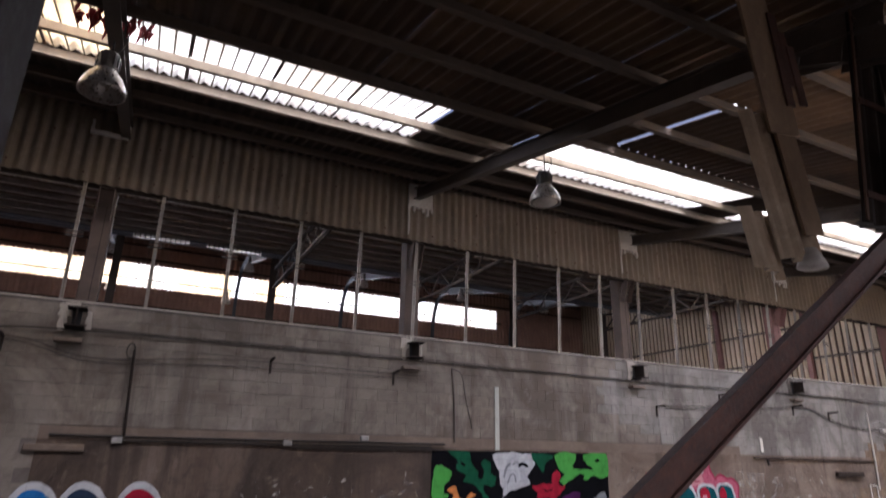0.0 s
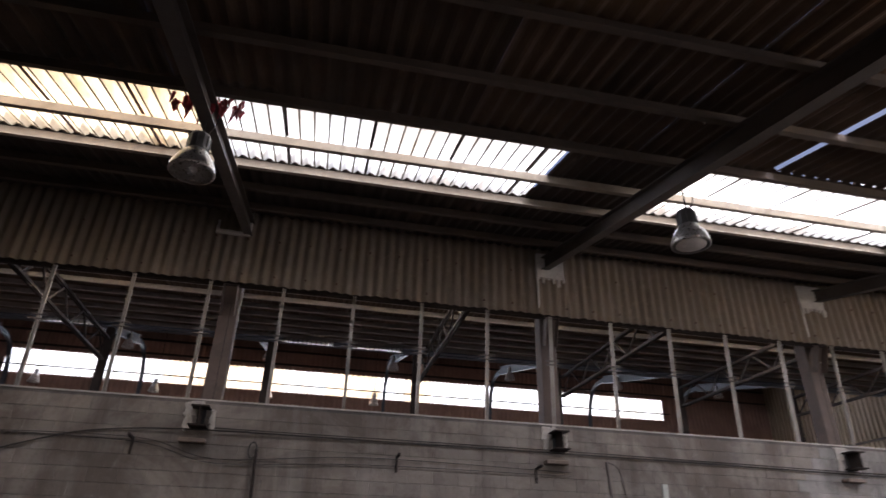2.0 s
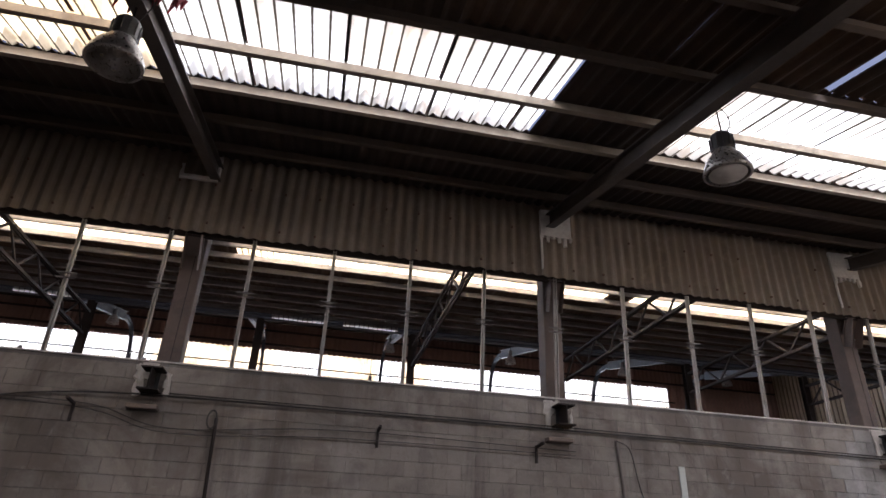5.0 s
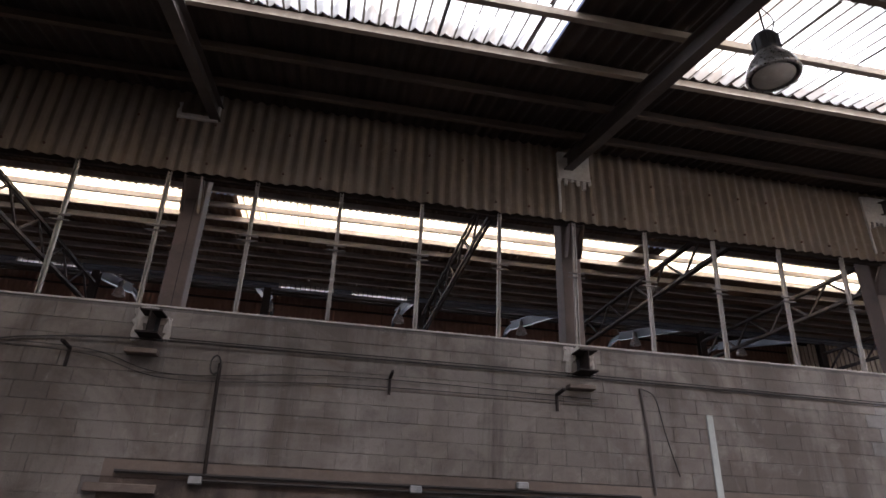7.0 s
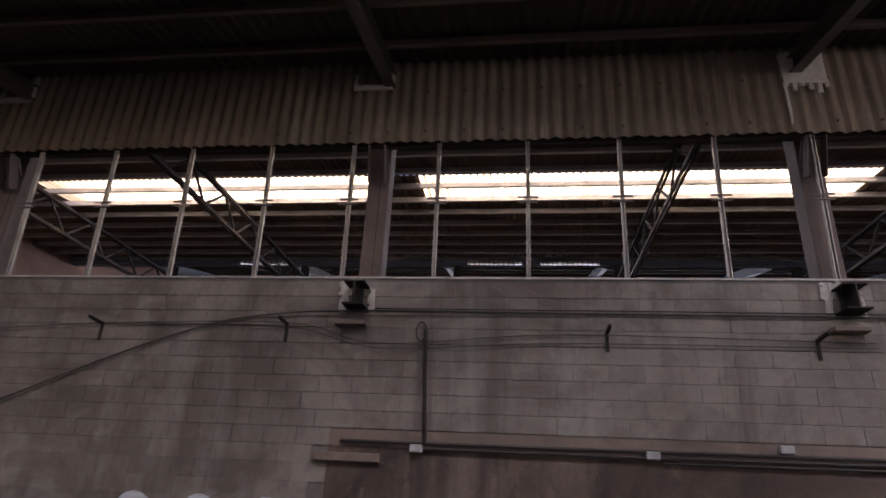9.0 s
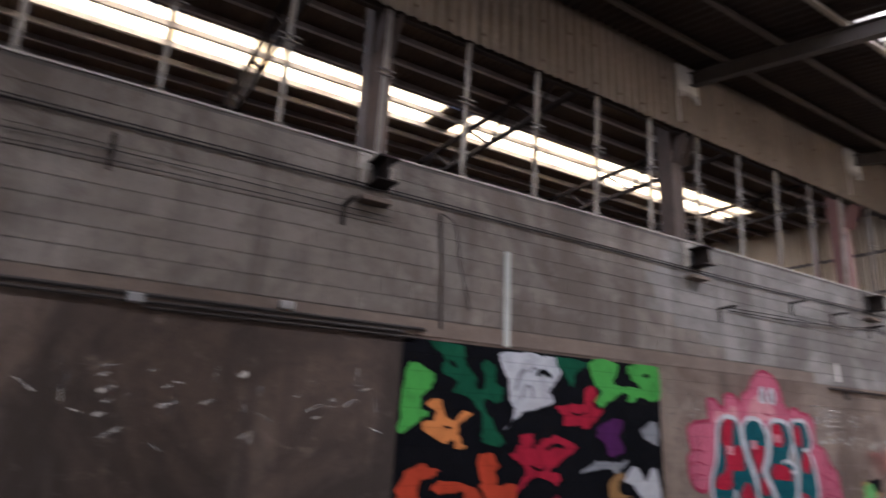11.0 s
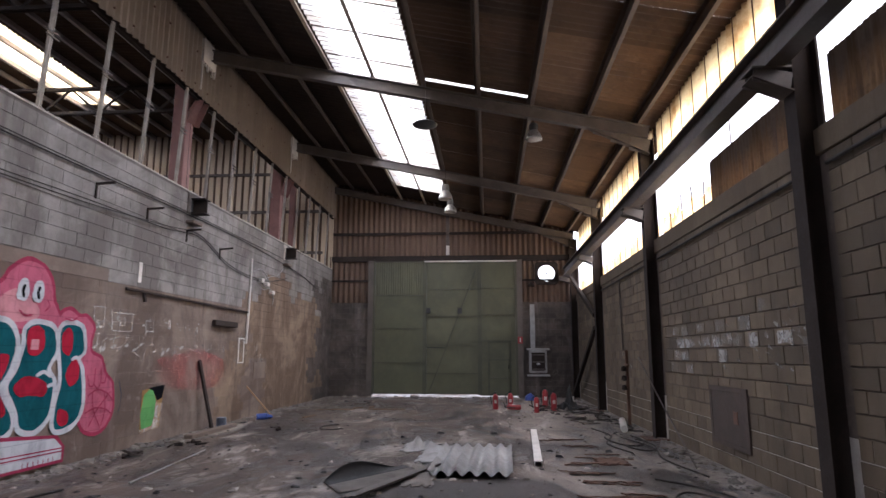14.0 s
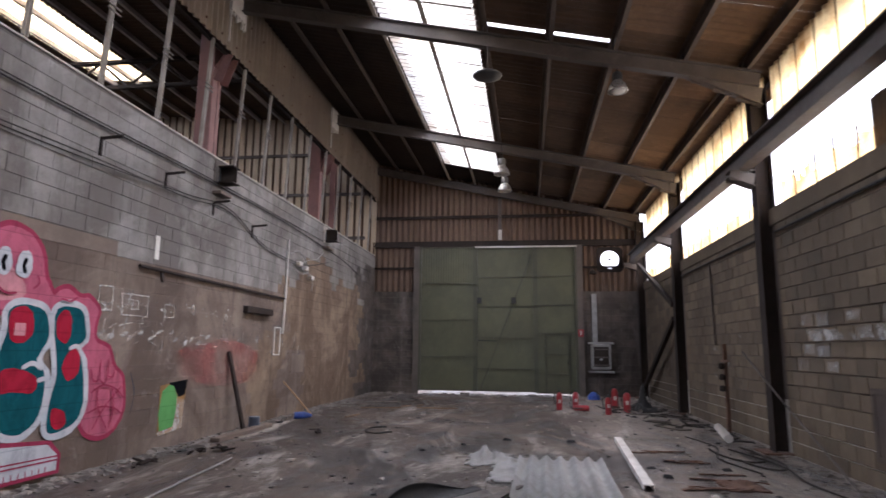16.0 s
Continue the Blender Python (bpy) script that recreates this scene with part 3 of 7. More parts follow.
# roof of the hall: brown sheets of several ages, with shade and light in their colours
def build_roof():
    bm, ridge, eaves = bmesh.new(), bmesh.new(), bmesh.new()
    down = Vector((0, -1, -ROOF_K)).normalized()
    k = math.hypot(1, ROOF_K)

    def piece(xa, xb, ya, yb, mesh=bm, lift=0.0):
        corrugated(mesh, (xa, ya, roof_z(ya) + 0.05 + lift), (1, 0, 0), down, xb - xa, (ya - yb) * k)

    def sheets(xa, xb, ya, yb, mesh=bm):
        """Sheets 1.06 m wide, laid side by side."""
        x, i = xa, 0
        while x < xb - 0.01:
            e = min(xb, x + 6 * 0.177)
            piece(x, e, ya, yb, mesh, 0.008 * (i % 2))
            x, i = e, i + 1
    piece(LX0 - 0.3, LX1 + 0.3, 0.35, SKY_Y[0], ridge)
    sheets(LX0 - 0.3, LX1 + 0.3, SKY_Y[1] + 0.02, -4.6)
    # sheets have slipped beside two frames and leave slits of light
    for xa, xb in ((LX0 - 0.3, 6.87), (6.96, 17.19), (17.28, LX1 + 0.3)):
        sheets(xa, xb, -4.57, -6.7)
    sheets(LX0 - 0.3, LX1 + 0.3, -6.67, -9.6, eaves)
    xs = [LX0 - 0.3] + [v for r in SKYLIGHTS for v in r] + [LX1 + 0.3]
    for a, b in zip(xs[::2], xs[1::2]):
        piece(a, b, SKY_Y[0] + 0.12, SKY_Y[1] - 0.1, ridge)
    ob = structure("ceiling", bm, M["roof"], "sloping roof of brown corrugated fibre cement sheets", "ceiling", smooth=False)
    part("ridge_sheets", ridge, M["roof_shaded"], ob, "roof sheets near the ridge, coloured darker as in shade")
    part("eaves_sheets", eaves, M["roof_lit"], ob, "brown sheets along the eaves, coloured lighter as in window light")
    return ob


build_roof()


def build_skylight(a, b, sheet="skylight"):
    down = Vector((0, -1, -ROOF_K)).normalized()
    bm = bmesh.new()
    corrugated(bm, (a, SKY_Y[0] + 0.03, roof_z(SKY_Y[0]) + 0.056), (1, 0, 0), down, b - a, 1.84, thick=0.003, segs=8)
    ob = structure("skylight", bm, M[sheet], "long strip of stained translucent corrugated roof sheets", "skylight", smooth=True)
    ob.visible_shadow = False
    bm = bmesh.new()
    x = a + 0.9
    while x < b:
        for dy in (0, 0.88):
            p = Vector((x, SKY_Y[0] - dy, roof_z(SKY_Y[0] - dy) + 0.03))
            bar(bm, p, p + down * 0.86, 0.04, 0.006, (0, 0, 1))
        x += 1.05
    part("overlap_seam", bm, M["rust"], ob)
    return ob


for sk in SKYLIGHTS:
    if sk[0] < 0:
        build_skylight(sk[0], 0.0, "skylight_old")
        build_skylight(0.0, sk[1])
    else:
        build_skylight(*sk)

PURLINS_Y = [-0.75, -1.7, -2.6, -3.5, -4.55, -5.65, -6.7, -7.8, -8.75]
for py in PURLINS_Y:
    zc = roof_z(py) - 0.055
    purlin = thing("purlin", (0, py, zc), "folded steel purlin under the roof sheets", "purlin", "roof purlins", "structure")
    # skylight purlins take the lit colour, all others its shaded copy
    pm = M["purlin"] if py in (-2.6, -3.5) else M["purlin_shaded"]
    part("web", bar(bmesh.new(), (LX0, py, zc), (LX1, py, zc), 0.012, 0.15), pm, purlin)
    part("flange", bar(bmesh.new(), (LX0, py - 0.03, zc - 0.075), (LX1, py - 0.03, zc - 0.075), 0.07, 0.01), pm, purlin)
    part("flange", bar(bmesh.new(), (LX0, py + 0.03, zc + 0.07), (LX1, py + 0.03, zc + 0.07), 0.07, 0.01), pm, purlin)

FRAMES_X = [BAY * i for i in range(-2, 6)]


def build_rafter(x):
    zc = lambda y: roof_z(y) - 0.275
    raf = thing("rafter", (x, -4.4, zc(-4.4)), "grey steel roof rafter spanning the hall", "beam", "roof rafters", "structure")
    part("beam", ibeam(bmesh.new(), (x, 0.1, zc(0.1)), (x, -8.95, zc(-8.95)), 0.15, 0.25), M["steel_grey"], raf)
    # haunch at the low end: three web plates and a flange
    for dy, h in ((0.0, 0.3), (0.35, 0.2), (0.7, 0.1)):
        part("haunch_plate", bar(bmesh.new(), (x, -8.95 + dy, zc(-8.95 + dy) - 0.135 - h / 2), (x, -8.6 + dy, zc(-8.6 + dy) - 0.135 - h / 2 + 0.02), 0.014, h), M["steel_grey"], raf)
    part("haunch_flange", bar(bmesh.new(), (x, -8.95, zc(-8.95) - 0.435), (x, -7.85, zc(-7.85) - 0.135), 0.16, 0.014), M["steel_grey"], raf)
    for py in PURLINS_Y:
        part("cleat", boxed(x - 0.045, x + 0.045, py + 0.02, py + 0.028, roof_z(py) - 0.14, roof_z(py) - 0.01), M["steel_grey"], raf)
    return raf


for fx in FRAMES_X:
    build_rafter(fx + (-0.08 if fx == BAY else 0.15))
build_rafter(LX1 - 0.2)

# the hanging strip of corrugated sheets above the opening
bm = corrugated(bmesh.new(), (LX0, -0.06, 8.05), (1, 0, 0), (0, 0, -1), LX1 - LX0, 1.43, ragged=0.025)
strip = structure("cladding_strip", bm, M["fibre"], "strip of corrugated fibre cement sheets hanging above the opening", "cladding")
bm = bmesh.new()
rng = random.Random(5)
for i in range(int((LX1 - LX0) / 0.177 / 3)):
    for z in (6.78, 7.45):
        if rng.random() < 0.8:
            x = LX0 + (i * 3 + 0.5) * 0.177
            box(bm, x - 0.014, x + 0.014, -0.105, -0.08, z - 0.014, z + 0.014)
part("fixing_bolt", bm, M["rust"], strip)
bm = bmesh.new()
bar(bm, (LX0, 0.06, 6.66), (LX1, 0.06, 6.66), 0.012, 0.14)
bar(bm, (LX0, 0.03, 6.59), (LX1, 0.03, 6.59), 0.07, 0.012)
bar(bm, (LX0, 0.03, 7.7), (LX1, 0.03, 7.7), 0.08, 0.12)
structure("cladding_rail", bm, M["steel"], "dark steel rail behind the hanging sheets", "rail")
structure("wall_cap", boxed(LX0, LX1, -0.004, 0.215, WALL_TOP - 0.005, WALL_TOP + 0.018), M["mortar_light"], "thin mortar cap along the top of the wall", "trim")


# north columns stand behind the block wall
def build_north_column(x, red):
    mat = M["steel_red"] if red else M["steel_brown"]
    col = thing("steel_column", (x, 0.36, 0), "red oxide painted steel column behind the block wall" if red else "dark brown steel column behind the block wall", "column", "north columns", "structure")
    part("shaft", boxed(x - 0.15, x + 0.15, 0.215, 0.51, 0, 9.45, bevel=0.012), mat, col)
    part("seam", bar(bmesh.new(), (x + 0.03, 0.213, 4.7), (x + 0.03, 0.213, 6.6), 0.008, 0.006, (0, 1, 0)), M["steel"], col)
    bm = bmesh.new()
    for dx in (-0.11, 0.11):
        bar(bm, (x + dx, 0.15, 6.1), (x + dx, -0.03, 6.6), 0.012, 0.16)
    bar(bm, (x, 0.2, 6.35), (x, 0.02, 6.62), 0.26, 0.03)
    part("knee_plate", bm, mat, col)
    return col


for i, fx in enumerate(FRAMES_X):
    build_north_column(fx + 0.03, i >= 5)


# ---- south columns, crane beam and windows ----
SCOL = [5.8, 11.6, 17.4, 23.05, 27.85]


def build_south_column(x):
    col = thing("steel_column", (x, -8.92, 0), "dark brown steel column against the south wall", "column", "south columns", "structure")
    part("shaft", ibeam(bmesh.new(), (x, -8.92, 0.02), (x, -8.92, roof_z(-8.8) - 0.4), 0.22, 0.26, 0.02, 0.014, (0, 1, 0)), M["steel"], col)
    part("base_plate", boxed(x - 0.24, x + 0.24, -9.0, -8.6, 0.0, 0.03, bevel=0.006), M["rust"], col)
    bm = bmesh.new()
    box(bm, x - 0.13, x + 0.13, -8.78, -8.4, 4.27, 4.29)
    for dx in (-0.1, 0.1):
        bar(bm, (x + dx, -8.78, 4.14), (x + dx, -8.42, 4.22), 0.014, 0.16)
    bar(bm, (x, -8.78, 4.03), (x, -8.4, 4.19), 0.26, 0.016)
    part("corbel", bm, M["steel_grey"], col)
    return col


for sx in SCOL:
    build_south_column(sx)
structure("column_plain", ibeam(bmesh.new(), (0.25, -9.05, 0), (0.25, -9.05, 6.0), 0.4, 0.35, 0.02, 0.014, (1, 0, 0)), M["steel"], "dark steel column at the entrance bay", "column")

crane = thing("crane_beam", (17, -8.5, 4.3), "dark steel crane runway beam along the south wall", "beam", "", "structure")
part("girder", ibeam(bmesh.new(), (5.7, -8.62, 4.44), (28.0, -8.62, 4.44), 0.2, 0.32, 0.024, 0.014), M["steel_grey"], crane)
part("rail", bar(bmesh.new(), (5.7, -8.62, 4.61), (28.0, -8.62, 4.61), 0.05, 0.04), M["rust"], crane)

# eave beam and window rails
structure("eave_beam", bar(bmesh.new(), (5.7, -9.3, 5.95), (28.1, -9.3, 5.95), 0.1, 0.1), M["steel"], "dark steel angle under the eaves", "beam")
structure("window_rail", bar(bmesh.new(), (5.7, -9.12, 4.9), (28.1, -9.12, 4.9), 0.06, 0.08), M["steel"], "dark steel window rail", "rail")


def window_bay(a, b, seed, low):
    win = thing("window_" + str(seed), ((a + b) / 2, -9.1, 3.66), "wide window band with yellowed and broken corrugated sheets", "window", "", "structure")
    rng = random.Random(seed)
    bm = corrugated(bmesh.new(), (a, -9.13, 5.96), (1, 0, 0), (0, 0, -1), b - a, 1.0, thick=0.003, ragged=0.05, seed=seed)
    ob = part("upper_sheet", bm, M["yellow_sheet"], win, "yellowed translucent corrugated sheet")
    ob.visible_shadow = False
    bm = corrugated(bmesh.new(), (a, -9.13, 3.66), (1, 0, 0), (0, 0, 1), b - a, 0.42, pitch=0.09, depth=0.012, thick=0.003, ragged=0.16, seed=seed + 9)
    ob = part("broken_lower_sheet", bm, M["yellow_sheet"], win, "ragged remains of yellowed sheet")
    ob.visible_shadow = False
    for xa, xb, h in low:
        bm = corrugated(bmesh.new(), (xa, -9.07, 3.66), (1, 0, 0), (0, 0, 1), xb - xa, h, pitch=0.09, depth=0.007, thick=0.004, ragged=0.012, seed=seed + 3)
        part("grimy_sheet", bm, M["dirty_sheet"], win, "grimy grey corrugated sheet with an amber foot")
    # sheet laps in the upper band, and splintered glazing strips that stand in the lower one
    x = a + 0.5
    while x < b - 0.2:
        part("lap_joint", bar(bmesh.new(), (x, -9.1, 4.95), (x, -9.1, 5.95), 0.022, 0.01, (0, 1, 0)), M["rust"], win)
        x += rng.uniform(0.52, 0.62)
    x = a + 0.35
    while x < b - 0.2:
        tall = rng.random() < 0.22
        part("mullion", bar(bmesh.new(), (x, -9.1, 3.67), (x + rng.uniform(-0.03, 0.03), -9.1, 4.86 if tall else 3.66 + rng.uniform(0.38, 0.6)), 0.012 if tall else 0.028, 0.012, (0, 1, 0)), M["rust"], win)
        x += rng.uniform(0.5, 0.66)
    return win


window_bay(5.95, 11.45, 1, [(7.6, 11.4, 0.7)])
window_bay(11.75, 17.25, 2, [(11.8, 14.55, 0.64)])
window_bay(17.55, 22.9, 3, [])
window_bay(23.2, 27.7, 4, [])
structure("wall_south_upper", boxed(LX0, 5.6, -9.2, -9.0, 5.9, 6.3), M["steel"], "dark band under the eaves", "wall")

# ---- east end wall and gate ----
EX = LX1
wall_east = structure("wall_east", boxed(EX + 0.012, EX + 0.2, -1.5, 0.2, -0.02, 3.34), M["mortar"], "block and cladding end wall round the gate", "wall")
part("wall_core", boxed(EX + 0.012, EX + 0.2, -9.2, -6.95, -0.02, 3.34), M["mortar"], wall_east)
bm = bmesh.new()
for ya, yb, za, zb in ((0.1, -1.5, 3.34, 5.14), (-6.95, -7.6, 3.34, 5.14), (-8.36, -9.15, 3.34, 5.14), (-7.5, -8.45, 3.34, 4.08), (-7.5, -8.45, 4.8, 5.14)):
    corrugated(bm, (EX + 0.06, ya, za), (0, -1, 0), (0, 0, 1), ya - yb, zb - za, pitch=0.2, depth=0.042)
part("side_cladding", bm, M["brown_clad"], wall_east)
bm = bmesh.new()
yy = 0.0
while yy > -9.0:
    w = min(1.0, yy + 9.05)
    corrugated(bm, (EX + 0.06, yy, 5.12), (0, -1, 0), (0, 0, 1), w, roof_z(yy - w / 2) - 5.12 + 0.12, pitch=0.2, depth=0.042)
    yy -= 1.0
part("upper_cladding", bm, M["brown_clad"], wall_east)
bm = bmesh.new()
bar(bm, (EX - 0.02, 0, 5.02), (EX - 0.02, -9, 5.02), 0.14, 0.2)
bar(bm, (EX, 0, 5.98), (EX, -9, 5.98), 0.08, 0.09)
bar(bm, (EX, 0, 4.2), (EX, -1.5, 4.2), 0.06, 0.07)
bar(bm, (EX, -6.95, 4.2), (EX, -9, 4.2), 0.06, 0.07)
part("girt", bm, M["steel"], wall_east)
part("post", bar(bmesh.new(), (EX - 0.02, -4.35, 5.1), (EX - 0.02, -4.35, roof_z(-4.35) - 0.1), 0.12, 0.12, (1, 0, 0)), M["steel_grey"], wall_east)
for yg in (-1.5, -6.98):
    part("gate_post", bar(bmesh.new(), (EX - 0.02, yg, 0), (EX - 0.02, yg, 4.95), 0.2, 0.2, (1, 0, 0)), M["steel_grey"], wall_east)


def gate_leaf(name, ya, yb, rows, ribbed_top, label, wicket=None):
    """One leaf of the gate: a frame, and sheet panels between its rails."""
    leaf = thing(name, (EX - 0.1, (ya + yb) / 2, 0.06), label, "gate", "gate leaves", "structure")
    x = EX - 0.1
    fr = bmesh.new()
    top, bot = 4.93, 0.07 if wicket else 0.1
    for y in (ya - 0.035, yb + 0.035):
        bar(fr, (x, y, bot), (x, y, top), 0.07, 0.07, (1, 0, 0))
    zs = [top] + rows + [bot]
    for z in (top - 0.03, *rows, bot + 0.03):
        if not (wicket and z < 1.9):
            bar(fr, (x + 0.008, ya, z), (x + 0.008, yb, z), 0.04, 0.026)
    part("leaf_frame", fr, M["gate_dark"], leaf)
    for i, (zt, zb) in enumerate(zip(zs, zs[1:])):
        if wicket and zt < 2.1:
            continue
        if ribbed_top and i == 0:
            bm = corrugated(bmesh.new(), (x + 0.03, ya, zb), (0, -1, 0), (0, 0, 1), ya - yb, zt - zb, pitch=0.085, depth=0.006)
        else:
            bm = boxed(x + 0.02, x + 0.035, yb + 0.05, ya - 0.05, zb + 0.006, zt - 0.006)
        part("panel", bm, M["gate"], leaf)
    if wicket:
        wa, wb, wt = wicket
        part("stop_sheet", boxed(x + 0.04, x + 0.05, yb + 0.03, ya - 0.03, bot, 2.05), M["gate_dark"], leaf)
        part("panel", boxed(x + 0.02, x + 0.035, wa + 0.02, ya - 0.05, bot, 1.98), M["gate"], leaf)
        part("panel", boxed(x + 0.02, x + 0.035, yb + 0.05, wb - 0.02, bot, 1.98), M["gate"], leaf)
        d = part("wicket_door", boxed(x, x + 0.03, wb, wa, bot + 0.02, wt, bevel=0.004), M["gate"], leaf, "small walk-through door in the gate")
        fr = bmesh.new()
        for y in (wa - 0.02, wb + 0.02):
            bar(fr, (x - 0.02, y, bot), (x - 0.02, y, wt), 0.04, 0.04, (1, 0, 0))
        for z in (bot + 0.03, 0.68, 1.32, wt):
            bar(fr, (x - 0.02, wa, z), (x - 0.02, wb, z), 0.04, 0.04)
        part("door_frame", fr, M["gate_dark"], d)
        part("handle", boxed(x - 0.09, x - 0.03, wb + 0.06, wb + 0.09, 1.0, 1.14, bevel=0.006), M["steel"], d)
    return leaf


gate_leaf("gate_leaf", -1.6, -3.52, [3.66, 2.43, 1.21], True, "olive green sheet steel gate leaf with ribbed top panel")
leaf = gate_leaf("gate_leaf", -3.52, -5.52, [3.87, 2.88, 1.84, 0.83], False, "olive green steel gate leaf with two small dark boxes")
part("lock_box", boxed(EX - 0.22, EX - 0.13, -3.74, -3.58, 2.98, 3.18, bevel=0.01), M["black"], leaf)
part("lock_box", boxed(EX - 0.22, EX - 0.13, -4.88, -4.72, 2.98, 3.18, bevel=0.01), M["black"], leaf)
part("brace", bar(bmesh.new(), (EX - 0.15, -5.4, 4.6), (EX - 0.15, -3.7, 0.2), 0.02, 0.05), M["gate_dark"], leaf)
part("slide_bolt", bar(bmesh.new(), (EX - 0.15, -3.6, 1.76), (EX - 0.15, -4.25, 1.74), 0.025, 0.03), M["black"], leaf)
gate_leaf("gate_leaf", -5.52, -6.88, [3.9, 2.93, 2.0], False, "olive green steel gate leaf with a small walk-through door", (-5.83, -6.62, 1.94))
structure("gate_rail", bar(bmesh.new(), (EX - 0.12, -3.5, 4.9), (EX - 0.12, -6.9, 4.9), 0.05, 0.05), M["white"], "pale sliding rail above the gate", "rail")

# ---- the naves to the north ----
N1_Z, N1_K = 9.5, 0.07


def north_z(y):
    return N1_Z + N1_K * y


def north_ceiling():
    bm = bmesh.new()

    def piece(xa, xb, ya, yb):
        corrugated(bm, (xa, ya, north_z(ya) + 0.06), (1, 0, 0), (0, 1, N1_K), xb - xa, (yb - ya) * 1.0025, segs=4)
    piece(-16, 29, 0.2, 6.85)
    piece(-16, 29, 8.6, 14.1)
    xs = [-16, -11.9, -1.95, -0.68, 10.8, 11.7, 24.9, 29]
    for a, b in zip(xs[::2], xs[1::2]):
        piece(a, b, 6.85, 8.6)
    structure("north_ceiling", bm, M["roof"], "dark corrugated roof of the neighbouring hall", "ceiling")
    for a, b in ((-11.9, -1.95), (-0.68, 10.8), (11.7, 24.9)):
        bm = corrugated(bmesh.new(), (a, 6.83, north_z(6.83) + 0.065), (1, 0, 0), (0, 1, N1_K), b - a, 1.8, thick=0.003)
        ob = structure("north_skylight", bm, M["skylight_old"], "translucent strip in the neighbouring roof", "skylight")
        ob.visible_shadow = False
    for i in range(15):
        y = 0.8 + i * 0.93
        bm = bmesh.new()
        bar(bm, (-16, y, north_z(y) - 0.05), (28.1, y, north_z(y) - 0.05), 0.015, 0.17)
        bar(bm, (-16, y - 0.03, north_z(y) - 0.135), (28.1, y - 0.03, north_z(y) - 0.135), 0.08, 0.012)
        structure("north_purlin", bm, M["purlin_north"], "dark purlin under the neighbouring roof", "purlin")


north_ceiling()


def lattice_girder(x):
    g = thing("lattice_girder", (x, 7, 9.0), "dark steel lattice girder under the neighbouring roof", "girder", "lattice girders", "structure")
    z0, z1 = 8.95, 9.75
    for z in (z0, z1):
        bm = bmesh.new()
        for dx in (-0.05, 0.05):
            bar(bm, (x + dx, 0.5, z), (x + dx, 14.0, z), 0.05, 0.09)
        part("chord", bm, M["steel"], g)
    n = 14
    for i in range(n):
        a, b = 0.6 + i * 13.3 / n, 0.6 + (i + 1) * 13.3 / n
        part("web_bar", bar(bmesh.new(), (x, a, z1 if i % 2 else z0), (x, b, z0 if i % 2 else z1), 0.05, 0.06), M["steel"], g)
    return g


for gx in (-11.6, -6.2, 5.55, 11.75, 17.3, 23.0):
    lattice_girder(gx)
# second line of columns and gutter beam
bm = bmesh.new()
bar(bm, (-16, 14.1, 10.38), (28.1, 14.1, 10.38), 0.25, 0.3)
bar(bm, (-16, 13.9, 10.3), (28.1, 13.9, 10.3), 0.3, 0.06)
structure("valley_beam", bm, M["blue_steel"], "blue-grey steel valley beam between the halls", "beam")
for cx in (-11.6, -6.2, -0.3, 5.5, 11.6, 17.3, 23.0):
    structure("valley_column", ibeam(bmesh.new(), (cx, 14.1, 0), (cx, 14.1, 10.2), 0.26, 0.26, 0.02, 0.014, (0, 1, 0)), M["steel"], "dark steel column between the neighbouring halls", "column")


# added strips, lit from behind, imitate skylight reflected on the valley beam
for ga, gb in ((-8.7, -6.6), (0.1, 2.1), (2.75, 4.85)):
    ob = structure("beam_sheen_strip", corrugated(bmesh.new(), (ga, 13.7, 10.3), (1, 0, 0), (0, 0.1, -1), gb - ga, 0.17, pitch=0.25, depth=0.012, thick=0.003), M["skylight"], "added pale translucent strip that imitates sheen on the valley beam", "strip")
    ob.visible_shadow = False


def portal_frame(x):
    p = thing("portal_frame", (x, 18, 0), "blue-grey portal frame of the far hall", "portal frame", "far portal frames", "structure")
    part("rafter", ibeam(bmesh.new(), (x, 14.2, 10.4), (x, 19.6, 11.55), 0.18, 0.4), M["portal"], p)
    bm = bmesh.new()
    prev = Vector((x, 19.6, 11.55))
    for q in spline([(x, 19.6, 11.55), (x, 20.8, 11.4), (x, 21.5, 10.4), (x, 21.7, 8.5)], 4)[1:]:
        ibeam(bm, prev, q, 0.14, 0.2, up=(0, 1, 0.2))
        prev = q
    part("knee", bm, M["portal"], p)
    part("leg", ibeam(bmesh.new(), (x, 21.7, 8.5), (x, 21.7, 0), 0.14, 0.2, up=(0, 1, 0)), M["portal"], p)
    return p


for gx in (-12.6, -6.7, -0.7, 5.1, 10.8, 16.5, 22.0):
    portal_frame(gx)
bm = bmesh.new()
corrugated(bm, (-16, 22.0, 0.0), (1, 0, 0), (0, 0, 1), 45, 10.2, pitch=0.25, segs=4)
corrugated(bm, (-16, 22.0, 11.35), (1, 0, 0), (0, 0, 1), 45, 3.0, pitch=0.25, segs=4)
corrugated(bm, (21.2, 22.0, 10.2), (1, 0, 0), (0, 0, 1), 8, 1.2, pitch=0.25, segs=4)
corrugated(bm, (-16, 22.0, 10.2), (1, 0, 0), (0, 0, 1), 3, 1.2, pitch=0.25, segs=4)
far = structure("wall_far_north", bm, M["brown_sheet"], "red-brown corrugated wall of the far hall", "wall")
for z in (9.2, 11.6, 12.3, 13.0):
    part("girt", bar(bmesh.new(), (-16, 21.9, z), (28, 21.9, z), 0.08, 0.09), M["steel"], far)
